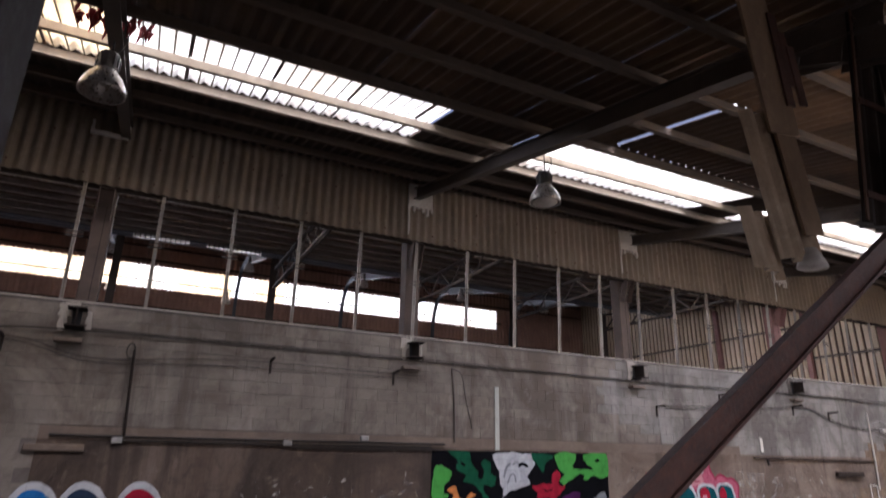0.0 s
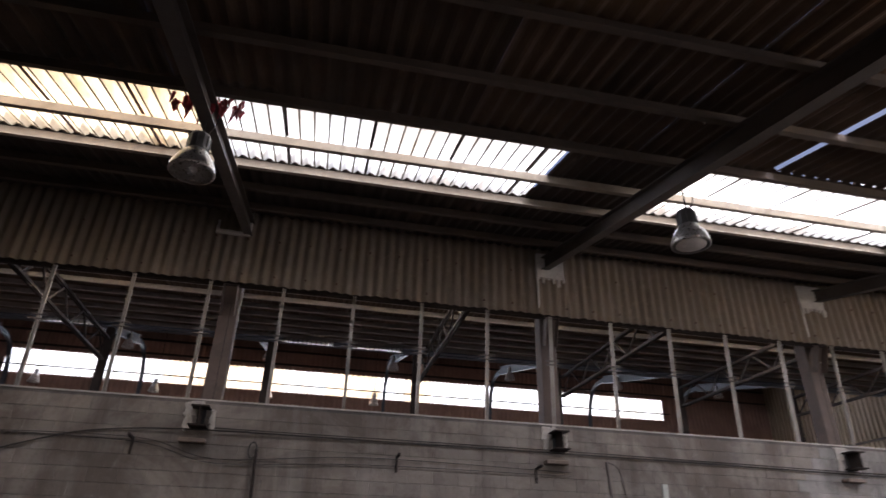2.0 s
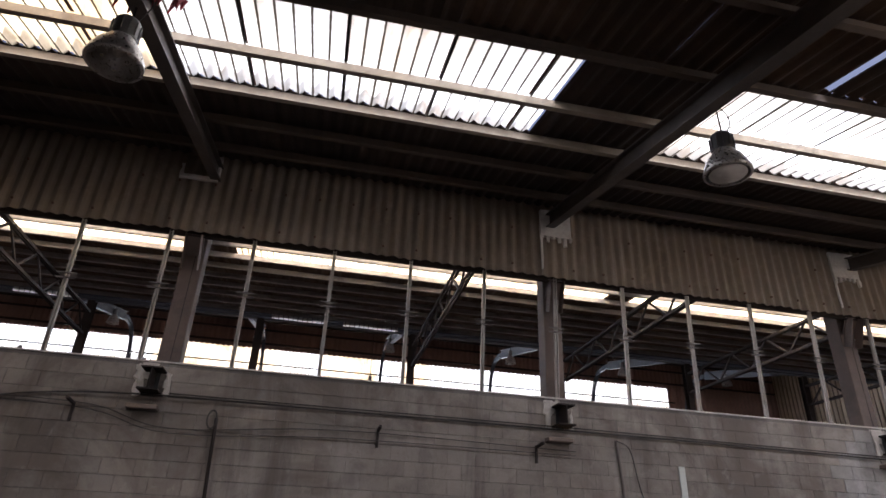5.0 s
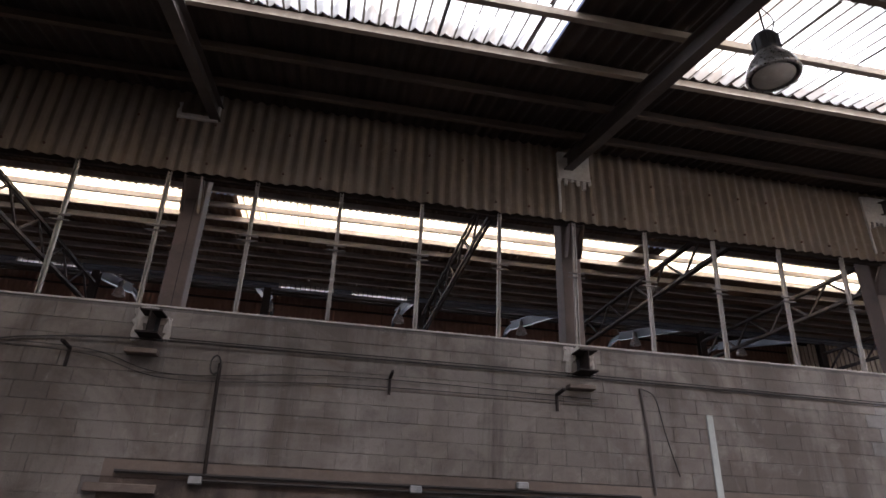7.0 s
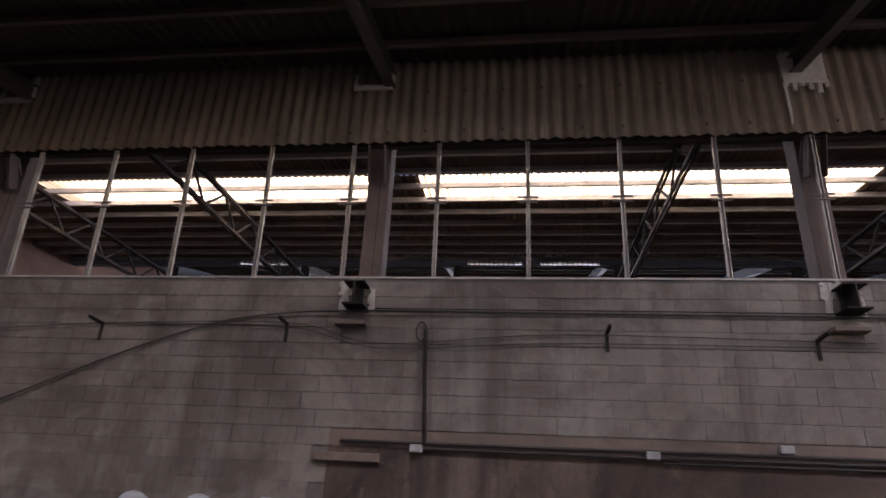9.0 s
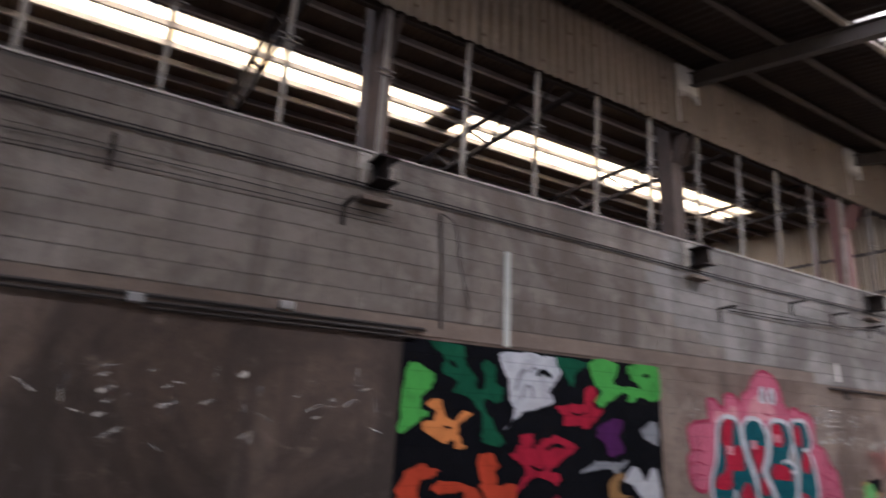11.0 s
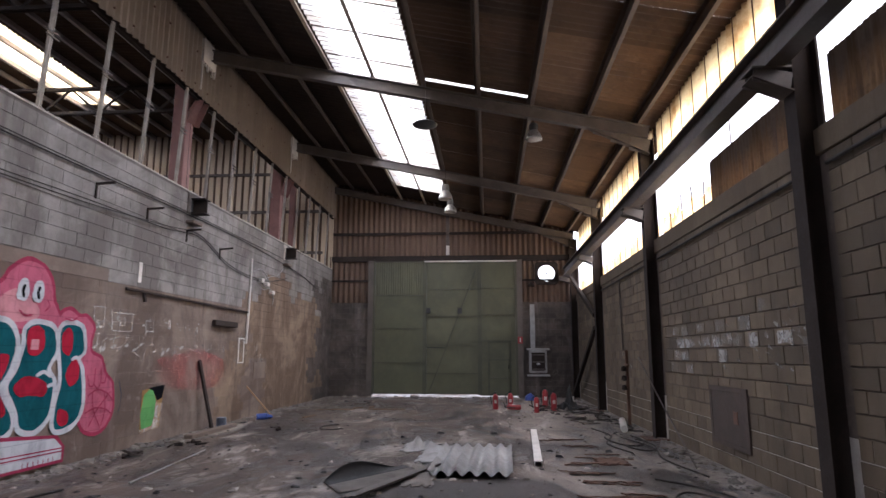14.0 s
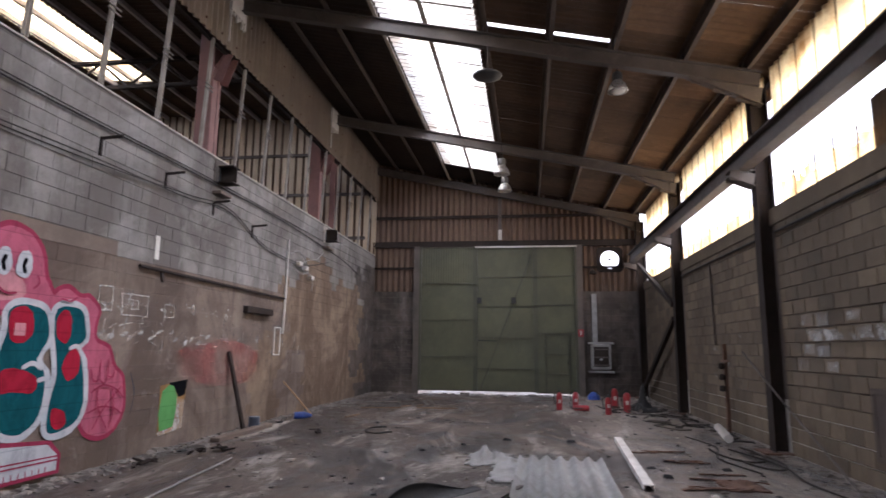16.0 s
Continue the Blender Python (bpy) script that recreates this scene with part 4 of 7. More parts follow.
for wa, wb, old in ((-13, -5.8, 0), (-5.8, 0, 1), (0, 2.1, 0), (2.1, 4.9, 1), (4.9, 6.2, 0), (6.2, 7.6, 1), (7.6, 21.2, 0)):
    bm = corrugated(bmesh.new(), (wa, 22.0, 10.2), (1, 0, 0), (0, 0, 1), wb - wa, 1.2, pitch=0.25, segs=4, thick=0.003)
    ob = structure("window_far", bm, M["far_yellow" if old else "skylight"], ("yellowed" if old else "bright") + " translucent window sheets of the far hall", "window")
    ob.visible_shadow = False
structure("far_girt", bar(bmesh.new(), (-16, 21.85, 10.55), (21.5, 21.85, 10.55), 0.05, 0.06), M["steel"], "thin dark girt across the far window", "girt")
bm = bmesh.new()
corrugated(bm, (-16, 14.1, 11.1), (1, 0, 0), Vector((0, 1, 0.22)), 45, 8.3, segs=4)
structure("far_ceiling", bm, M["brown_sheet"], "brown corrugated roof of the far hall", "ceiling")
for i in range(8):
    y = 14.6 + i * 0.95
    structure("far_purlin", bar(bmesh.new(), (-16, y, 11.1 + (y - 14.1) * 0.22 - 0.1), (28, y, 11.1 + (y - 14.1) * 0.22 - 0.1), 0.06, 0.16), M["steel"], "dark purlin of the far roof", "purlin")
# east and west ends of the naves
bm = bmesh.new()
# slats over a brown sheet imitate lit ribs and shaded troughs of corrugated cladding
for i in range(78):
    yb = 0.02 + i * 0.285
    box(bm, 28.14, 28.2, yb, yb + 0.17, 4.0, 13.0)
nend = structure("wall_north_east", bm, M["cream_sheet"], "cream slatted end wall, trough shade in its brown backing, with dark girts", "wall")
part("trough_shade_backing", boxed(28.205, 28.25, -0.05, 22.2, 4.0, 13.2), M["brown_clad"], nend)
for z in (5.3, 6.9, 8.4):
    part("girt", bar(bmesh.new(), (28.1, 0.4, z), (28.1, 22, z), 0.09, 0.1), M["steel_grey"], nend)
for y in (1.6, 6.3, 11.0):
    part("post", bar(bmesh.new(), (28.0, y, 0), (28.0, y, 10.0), 0.2, 0.2, (1, 0, 0)), M["steel_red"], nend)
structure("wall_north_east_low", boxed(28.12, 28.3, 0.205, 22, -0.02, 4.0), M["block"], "block base of the end wall", "wall")
structure("wall_north_west", boxed(-16.3, -16.0, 0.2, 22.3, -0.02, 14), M["brown_sheet"], "plain wall that closes the neighbouring halls", "wall")
structure("north_floor", boxed(-16, 28.1, 0.25, 22, -0.05, 0.0), M["floor"], "concrete floor of the neighbouring halls", "floor")


# ---- things on the north wall ----
# thin square rods between wall and hanging sheets, leaning slightly into the hall
def build_rod(x):
    rod = thing("opening_rod", (x, 0.08, WALL_TOP + 0.015), "thin galvanised upright with clips above the block wall", "upright", "rods in the opening")
    a, b = Vector((x, 0.085, WALL_TOP + 0.015)), Vector((x, -0.01, 6.62))
    bm = bmesh.new()
    bar(bm, a + Vector((-0.02, 0, 0)), b + Vector((-0.02, 0, 0)), 0.014, 0.05, (0, 1, 0))
    bar(bm, a + Vector((0.02, 0, 0)), b + Vector((0.02, 0, 0)), 0.014, 0.05, (0, 1, 0))
    bar(bm, a + Vector((0, 0.02, 0)), b + Vector((0, 0.02, 0)), 0.04, 0.008, (0, 1, 0))
    part("upright", bm, M["rod"], rod)
    m = a.lerp(b, 0.55)
    for dz in (-0.035, 0.035):
        part("clip", boxed(m.x - 0.13, m.x + 0.13, m.y - 0.045, m.y - 0.03, m.z + dz - 0.012, m.z + dz + 0.012, bevel=0.003), M["steel_grey"], rod)
    part("foot", boxed(a.x - 0.05, a.x + 0.05, a.y - 0.04, a.y + 0.06, a.z, a.z + 0.012), M["steel_grey"], rod)
    return rod


rod0 = build_rod(-0.3)
for k in list(range(-9, 0)) + list(range(1, 24)):
    copy_thing(rod0, pose(-0.3 + 1.2 * k, 0.08, WALL_TOP + 0.015))


# cut-off crane brackets at each column, with broken mortar round them
def build_bracket(x, pale):
    br = thing("cut_bracket", (x, -0.12, 4.02), "cut-off dark steel bracket in a broken mortar pocket", "bracket", "brackets on the wall")
    part("stub", ibeam(bmesh.new(), (x, 0.05, 4.37), (x, -0.3, 4.37), 0.26, 0.3, 0.02, 0.014), M["steel"], br)
    part("end_plate", boxed(x - 0.06, x + 0.06, -0.012, -0.005, 4.2, 4.5), M["black"], br)
    rng = random.Random(int(x * 10) + 7)
    for sx, w, z0, z1 in ((-0.18, 0.04, 4.2, 4.58), (0.17, 0.025, 4.22, 4.5), (-0.05, 0.05, 4.53, 4.6), (-0.17, 0.07, 4.42, 4.6)):
        bm = boxed(x + sx - w, x + sx + w, -0.02, 0.02, z0, z1)
        bmesh.ops.subdivide_edges(bm, edges=bm.edges[:], cuts=4)
        for v in bm.verts:
            v.co += Vector((rng.uniform(-0.03, 0.03), rng.uniform(-0.012, 0.006), rng.uniform(-0.035, 0.035)))
        part("mortar_patch", bm, M["mortar_light"] if pale else M["mortar"], br)
    part("ledge_plate", boxed(x - 0.24, x + 0.14, -0.16, 0.01, 4.0, 4.06, bevel=0.008), M["render"], br)
    return br


for i in range(-1, 6):
    build_bracket(BAY * i - 0.02, i != 3)


def build_beam_patch(x, full):
    """Mortar patch where a rafter end passes through the hanging sheets."""
    rng = random.Random(int(x * 3) + 40)
    bm = bmesh.new()
    if full:
        box(bm, x - 0.28, x + 0.27, -0.125, -0.07, 7.36, 7.85)
        for k in range(6):
            d = x - 0.26 + k * 0.1
            box(bm, d, d + 0.045, -0.118, -0.08, 7.36 - rng.uniform(0.03, 0.16), 7.37)
        box(bm, x - 0.27, x - 0.245, -0.112, -0.085, 6.75, 7.4)
    else:
        box(bm, x - 0.4, x + 0.16, -0.125, -0.08, 7.5, 7.56)
        box(bm, x + 0.1, x + 0.17, -0.125, -0.08, 7.54, 8.02)
        box(bm, x - 0.4, x - 0.36, -0.115, -0.08, 7.54, 7.75)
    bmesh.ops.subdivide_edges(bm, edges=bm.edges[:], cuts=2)
    for v in bm.verts:
        v.co += Vector((rng.uniform(-0.012, 0.012), 0, rng.uniform(-0.014, 0.014)))
    return solid("mortar_patch", bm, M["white"], "pale crusted mortar patch round a rafter end", "mortar patch", group="patches at rafter ends")


for i in range(-1, 5):
    build_beam_patch(BAY * i + 0.02, i not in (-1, 0))

# smooth lintel band and conduit ledge
part("render_coat", boxed(-0.2, 6.2, -0.003, 0.011, 0.0, 2.6), M["render_dark"], wall_north)
band = structure("lintel_band", boxed(-0.2, 14.6, -0.008, 0.02, 2.6, 2.79), M["render"], "smooth brown lintel band across the block wall", "trim")
structure("lintel_band_end", boxed(-0.35, 0.42, -0.05, 0.015, 2.43, 2.53, bevel=0.01), M["render"], "short brown concrete lintel end", "trim")
ledge = thing("conduit", (3, -0.03, 2.62), "dark conduits along the wall with pale junction boxes", "conduit")
part("pipe", tube(bmesh.new(), [(-0.06, -0.03, 2.66), (2, -0.03, 2.655), (4, -0.03, 2.66), (6.4, -0.03, 2.665)], 0.022), M["cable"], ledge)
part("pipe", tube(bmesh.new(), [(0.85, -0.035, 2.6), (3.4, -0.035, 2.595), (6.1, -0.035, 2.61)], 0.018), M["cable"], ledge)
part("pipe", tube(bmesh.new(), [(3.5, -0.03, 2.545), (6.3, -0.03, 2.56)], 0.014), M["cable"], ledge)
for jx, jz in ((0.83, 2.6), (3.41, 2.62), (4.78, 2.73)):
    part("junction_box", boxed(jx - 0.075, jx + 0.075, -0.07, -0.0, jz - 0.045, jz + 0.045, bevel=0.012), M["box_grey"], ledge, "dusty grey junction box")
drop = thing("drop_pipe", (0.87, -0.03, 2.66), "dark vertical conduit with a looped top", "conduit")
part("pipe", tube(bmesh.new(), [(0.92, -0.03, 2.66), (0.88, -0.03, 3.4), (0.86, -0.03, 3.97)], 0.024), M["steel"], drop)
loop = [(0.86 + 0.06 * math.cos(a) - 0.05, -0.05, 3.95 + 0.12 * math.sin(a)) for a in np.linspace(0, math.tau, 13)]
part("loop", tube(bmesh.new(), loop, 0.012), M["cable"], drop)
solid("drop_pipe", tube(bmesh.new(), [(6.62, -0.02, 2.7), (6.6, -0.02, 3.5), (6.55, -0.02, 4.1)], 0.02), M["steel_grey"], "thin grey conduit down the wall", "conduit")
solid("white_strip", boxed(7.53, 7.63, -0.02, 0.004, 2.58, 3.8, bevel=0.004), M["duct"], "pale grey flat duct on the block wall", "duct")


def cable(name, pts, r, label, mat="cable", per=8):
    return solid(name, tube(bmesh.new(), spline(pts, per), r, 5), M[mat], label, "cable", group="cables on the wall", smooth=True)


cable("thick_cable", [(-5.5, -0.03, 2.6), (-4.86, -0.03, 2.85), (-3.11, -0.03, 3.59), (-2.0, -0.03, 3.98), (-1.28, -0.03, 4.13), (0, -0.06, 4.2), (2.63, -0.03, 4.2), (6.0, -0.03, 4.19), (9.0, -0.03, 4.17), (12.8, -0.03, 4.14), (16.7, -0.03, 4.17), (20, -0.03, 4.14), (24, -0.03, 3.95), (26, -0.03, 3.7)], 0.012, "thick black cable along the upper block wall")
cable("upper_cable", [(0.2, -0.03, 4.24), (6, -0.03, 4.23), (12.8, -0.03, 4.18), (17, -0.03, 4.22), (22.5, -0.03, 4.18)], 0.009, "thin black cable along the upper block wall")
for off, sag in ((0.0, 0.0), (0.06, 0.045)):
    cable("thin_cable", [(-5.3, -0.03, 3.88), (-3.4, -0.035, 4.0), (-0.87, -0.035, 4.04 - off), (0.31, -0.03, 3.8 - off), (2.48, -0.03, 3.94 - off - sag), (5.9, -0.03, 3.9 - off)], 0.006, "thin black cable sagging along the wall")
for off in (0.0, 0.05):
    cable("thin_cable", [(12.2, -0.03, 3.62 + off), (14.0, -0.05, 3.66 + off), (16.0, -0.04, 3.78 - off), (17.4, -0.03, 3.87 - off), (18.8, -0.03, 3.5 - off), (20.2, -0.03, 3.38 - off), (21.5, -0.04, 3.42), (23, -0.03, 3.7)], 0.009, "loose black cable drooping along the wall")
cable("hanging_cable", [(6.55, -0.03, 4.1), (6.75, -0.04, 3.98), (6.85, -0.04, 3.5), (7.0, -0.03, 2.95)], 0.008, "thin cable hanging down the wall")


def build_arm(x, z):
    a = thing("cable_arm", (x, -0.02, z - 0.2), "small dark iron cable arm on the wall", "cable arm", "cable arms")
    part("arm", bar(bmesh.new(), (x, -0.01, z), (x, -0.3, z + 0.02), 0.035, 0.03), M["steel"], a)
    part("leg", bar(bmesh.new(), (x, -0.015, z + 0.02), (x, -0.015, z - 0.22), 0.035, 0.02, (0, 1, 0)), M["steel"], a)
    return a


arm0 = build_arm(14.1, 4.0)
for ax, az in ((15.5, 3.95), (16.9, 3.86), (18.4, 3.75), (-3.4, 4.0), (-0.9, 4.02), (5.3, 3.92), (3.0, 3.97), (11.95, 3.62)):
    copy_thing(arm0, pose(ax, -0.02, az - 0.2))
rail = thing("iron_rail", (17.6, -0.05, 2.48), "dark iron rail on the wall with a bent holder", "rail")
part("bar", bar(bmesh.new(), (15.05, -0.03, 2.54), (20.2, -0.03, 2.5), 0.03, 0.035), M["steel"], rail)
part("holder", bar(bmesh.new(), (15.5, -0.07, 2.5), (15.5, -0.1, 2.36), 0.05, 0.04, (0, 1, 0)), M["steel"], rail)
shelf = solid("iron_angle", boxed(18.26, 19.42, -0.09, 0.0, 2.1, 2.22, bevel=0.006), M["steel"], "dark iron angle fixed to the wall", "bracket")
wp = thing("white_conduit", (20.18, -0.03, 1.75), "pale vertical conduit with small white lamp fittings", "conduit")
part("pipe", tube(bmesh.new(), [(20.1, -0.03, 1.75), (20.16, -0.03, 2.6), (20.19, -0.03, 3.82)], 0.028), M["white"], wp)
for fx, fz in ((20.8, 3.36), (21.2, 3.3), (21.6, 3.12)):
    part("fitting", boxed(fx - 0.09, fx + 0.09, -0.12, -0.005, fz - 0.05, fz + 0.05, bevel=0.015), M["white"], wp)
solid("white_patch", boxed(15.4, 15.5, -0.006, 0.003, 2.68, 3.02), M["white"], "small white paper strip on the wall", "paper")
solid("sheet_of_card", boxed(20.72, 21.5, -0.012, 0.003, 0.9, 1.3, bevel=0.004), M["render"], "brown board fixed to the wall", "board")
fr = bmesh.new()
for xa, xb, za, zb in ((19.72, 20.05, 1.86, 1.88), (19.72, 20.05, 1.3, 1.32), (19.72, 19.75, 1.3, 1.88), (20.02, 20.05, 1.3, 1.88)):
    box(fr, xa, xb, -0.012, 0.003, za, zb)
solid("painted_frame", fr, M["white"], "thin white rectangle frame on the wall", "frame")
plank = solid("leaning_plank", bar(bmesh.new(), (18.1, -0.22, 0.0), (17.75, -0.03, 1.38), 0.09, 0.04, (0, 1, 0)), M["steel"], "dark board leaning against the block wall", "plank")

# ---- graffiti ----
from mathutils.geometry import delaunay_2d_cdt

LAYER = [0]


def spray(parent, colour, outline, name="paint_patch", shrink=1.0, sharp=False):
    """A flat patch of spray paint on the north wall, from its outline in x and z."""
    LAYER[0] += 1
    y = -0.0075 - 0.0004 * LAYER[0]
    cx, cz = sum(p[0] for p in outline) / len(outline), sum(p[1] for p in outline) / len(outline)
    pts = [Vector((cx + (px - cx) * shrink, y, max(0.01, cz + (pz - cz) * shrink))) for px, pz in outline]
    if not sharp:
        n = len(pts)
        fine = []
        for i in range(n):
            a, b, c, d = (pts[(i + j) % n] for j in (-1, 0, 1, 2))
            for k in range(4):
                t = k / 4
                rough = 0.05 if parent.name.startswith("graffiti_mural") else 0.012
                wob = Vector((noise.noise((b.x * 9 + k * 1.7, b.z * 9, 1.7)) * rough, 0, noise.noise((b.z * 9, b.x * 9 + k * 1.7, 4.1)) * rough))
                fine.append(wob + 0.5 * (2 * b + (c - a) * t + (2 * a - 5 * b + 4 * c - d) * t * t + (3 * b - a - 3 * c + d) * t ** 3))
        pts = fine
    flat, _, tris, _, _, _ = delaunay_2d_cdt([Vector((p.x, max(0.005, p.z))) for p in pts], [], [list(range(len(pts)))], 1, 1e-4)
    bm = bmesh.new()
    vs = [bm.verts.new((q.x, y, q.y)) for q in flat]
    for tri in tris:
        bm.faces.new([vs[i] for i in tri])
    return part(name, bm, PAINT[colour], parent)


def inset(outline, d):
    """An outline moved inwards by d (outwards where d is negative)."""
    n = len(outline)
    area = sum(outline[i][0] * outline[(i + 1) % n][1] - outline[(i + 1) % n][0] * outline[i][1] for i in range(n))
    out = []
    for i, (px, pz) in enumerate(outline):
        (ax, az), (bx, bz) = outline[i - 1], outline[(i + 1) % n]
        tx, tz = bx - ax, bz - az
        l = math.hypot(tx, tz) or 1.0
        k = d if area > 0 else -d
        out.append((px - tz / l * k, pz + tx / l * k))
    return out


def stroke(parent, colour, pts, w, name="stroke"):
    """A sprayed line of width w through points of the wall."""
    p = spline([(x, 0, z) for x, z in pts], 4)
    left, right = [], []
    for i, q in enumerate(p):
        d = (p[min(i + 1, len(p) - 1)] - p[max(i - 1, 0)]).normalized()
        k = w / 2 * (0.55 if i in (0, len(p) - 1) else 1.0)
        left.append((q.x - d.z * k, q.z + d.x * k))
        right.append((q.x + d.z * k, q.z - d.x * k))
    return spray(parent, colour, left + right[::-1], name, sharp=True)


LAYER[0] = 0
mural = thing("graffiti_mural", (8.3, -0.01, 0.0), "large black spray mural with red, green, white and orange shapes", "graffiti")
spray(mural, "black", [(6.08, 0.01), (10.34, 0.01), (10.36, 2.56), (6.14, 2.56)], "black_ground", sharp=True)
spray(mural, "green", [(6.22, 2.25), (6.3, 2.28), (6.56, 2.2), (6.53, 2.04), (6.42, 1.93), (6.42, 1.78), (6.51, 1.76), (6.36, 1.64), (6.14, 1.54), (6.16, 1.92)])
spray(mural, "dkgreen", [(6.47, 2.54), (6.96, 2.53), (6.96, 2.34), (7.16, 2.3), (7.28, 2.39), (7.43, 2.33), (7.42, 2.15), (7.55, 2.05), (7.47, 1.92), (7.26, 1.91), (7.4, 1.65), (7.56, 1.45), (7.33, 1.43), (7.24, 1.54), (7.24, 1.72), (7.02, 1.95), (6.81, 1.99), (6.88, 2.11), (6.67, 2.21), (6.69, 2.38)])
spray(mural, "orange", [(6.46, 1.86), (6.64, 1.92), (6.71, 1.79), (6.85, 1.69), (6.96, 1.78), (7.11, 1.76), (6.93, 1.66), (6.92, 1.52), (7.02, 1.38), (6.89, 1.38), (6.83, 1.46), (6.71, 1.45), (6.42, 1.58), (6.6, 1.73)])
spray(mural, "ored", [(6.16, 0.96), (6.26, 1.13), (6.43, 1.21), (6.66, 1.16), (6.56, 1.07), (6.42, 1.06), (6.42, 0.88), (6.55, 0.78), (6.45, 0.69), (6.28, 0.66), (6.17, 0.76)])
spray(mural, "ored", [(6.57, 0.98), (6.69, 1.04), (6.96, 1.04), (7.19, 0.96), (7.23, 1.06), (7.17, 1.25), (7.28, 1.35), (7.46, 1.28), (7.47, 0.98), (7.74, 0.98), (7.67, 0.5), (7.42, 0.5), (7.36, 0.72), (7.15, 0.7), (7.09, 0.5), (6.88, 0.5), (7.01, 0.9), (6.74, 0.91)])
spray(mural, "white", [(7.46, 2.47), (7.6, 2.54), (8.07, 2.54), (8.38, 2.51), (8.46, 2.32), (8.35, 2.17), (8.27, 2.07), (8.33, 1.95), (7.9, 1.84), (7.75, 1.75), (7.57, 1.6), (7.71, 1.82), (7.64, 1.96), (7.59, 2.21), (7.51, 2.32)])
spray(mural, "red", [(7.66, 1.29), (7.77, 1.41), (7.8, 1.53), (7.92, 1.58), (8.0, 1.53), (7.98, 1.39), (8.12, 1.49), (8.33, 1.55), (8.55, 1.51), (8.72, 1.43), (8.59, 1.32), (8.36, 1.2), (8.26, 1.12), (8.42, 1.1), (8.39, 0.99), (8.05, 1.07), (7.87, 0.98), (7.74, 0.89), (7.87, 1.1), (7.83, 1.22)])
spray(mural, "red", [(7.82, 0.5), (7.9, 0.67), (7.92, 0.74), (8.1, 0.76), (8.42, 0.86), (8.4, 0.71), (8.31, 0.62), (8.33, 0.44)])
spray(mural, "red", [(8.37, 1.9), (8.67, 1.95), (8.87, 1.98), (8.9, 2.15), (9.0, 2.2), (9.09, 2.15), (9.05, 1.94), (9.19, 1.91), (9.01, 1.72), (8.88, 1.63), (8.77, 1.69), (8.5, 1.67), (8.5, 1.82)])
spray(mural, "green", [(8.99, 2.53), (9.5, 2.54), (9.43, 2.25), (9.81, 2.25), (10.0, 2.2), (9.8, 2.33), (9.71, 2.43), (9.78, 2.53), (10.33, 2.55), (10.33, 2.1), (9.95, 2.1), (9.73, 2.02), (9.69, 2.14), (9.5, 2.11), (9.4, 2.04), (9.21, 1.95), (9.09, 2.0), (9.16, 2.14), (9.05, 2.29)])
spray(mural, "dkgreen", [(8.42, 2.52), (8.97, 2.52), (8.84, 2.43), (8.69, 2.28), (8.68, 2.17), (8.48, 2.36)])
spray(mural, "purple", [(9.08, 1.55), (9.17, 1.71), (9.57, 1.79), (9.52, 1.54), (9.6, 1.4), (9.32, 1.31), (9.23, 1.47)])
spray(mural, "grey", [(9.95, 1.66), (10.14, 1.77), (10.26, 1.75), (10.26, 1.48), (10.02, 1.53)])
spray(mural, "grey", [(8.78, 1.1), (9.07, 1.25), (9.41, 1.23), (9.65, 1.28), (9.43, 1.11), (9.22, 1.17)])
spray(mural, "white", [(9.57, 1.01), (9.73, 1.18), (9.93, 1.09), (9.95, 0.99), (10.08, 1.11), (10.24, 1.08), (10.33, 0.03), (10.12, 0.05), (10.13, 0.4), (10.05, 0.61), (9.82, 0.85), (9.76, 0.92)])
spray(mural, "tan", [(9.36, 1.08), (9.55, 1.1), (9.46, 0.88), (9.7, 0.82), (9.36, 0.7), (9.25, 0.88)])
spray(mural, "white", [(9.45, 0.37), (9.5, 0.55), (9.62, 0.62), (9.66, 0.48), (9.84, 0.73), (9.81, 0.52), (9.98, 0.46), (9.79, 0.33), (9.68, 0.13), (9.51, 0.13)])
spray(mural, "olive", [(8.65, 0.6), (8.85, 0.7), (8.9, 0.8), (8.99, 0.65), (9.29, 0.64), (9.03, 0.47), (9.02, 0.38), (9.36, 0.28), (9.36, 0.15), (8.97, 0.2), (8.88, 0.43), (8.75, 0.48)])
spray(mural, "blue", [(8.46, 0.25), (8.64, 0.47), (8.69, 0.44), (8.72, 0.2)])
spray(mural, "red", [(6.3, 0.3), (6.8, 0.4), (7.2, 0.3), (6.9, 0.1), (6.4, 0.1)])
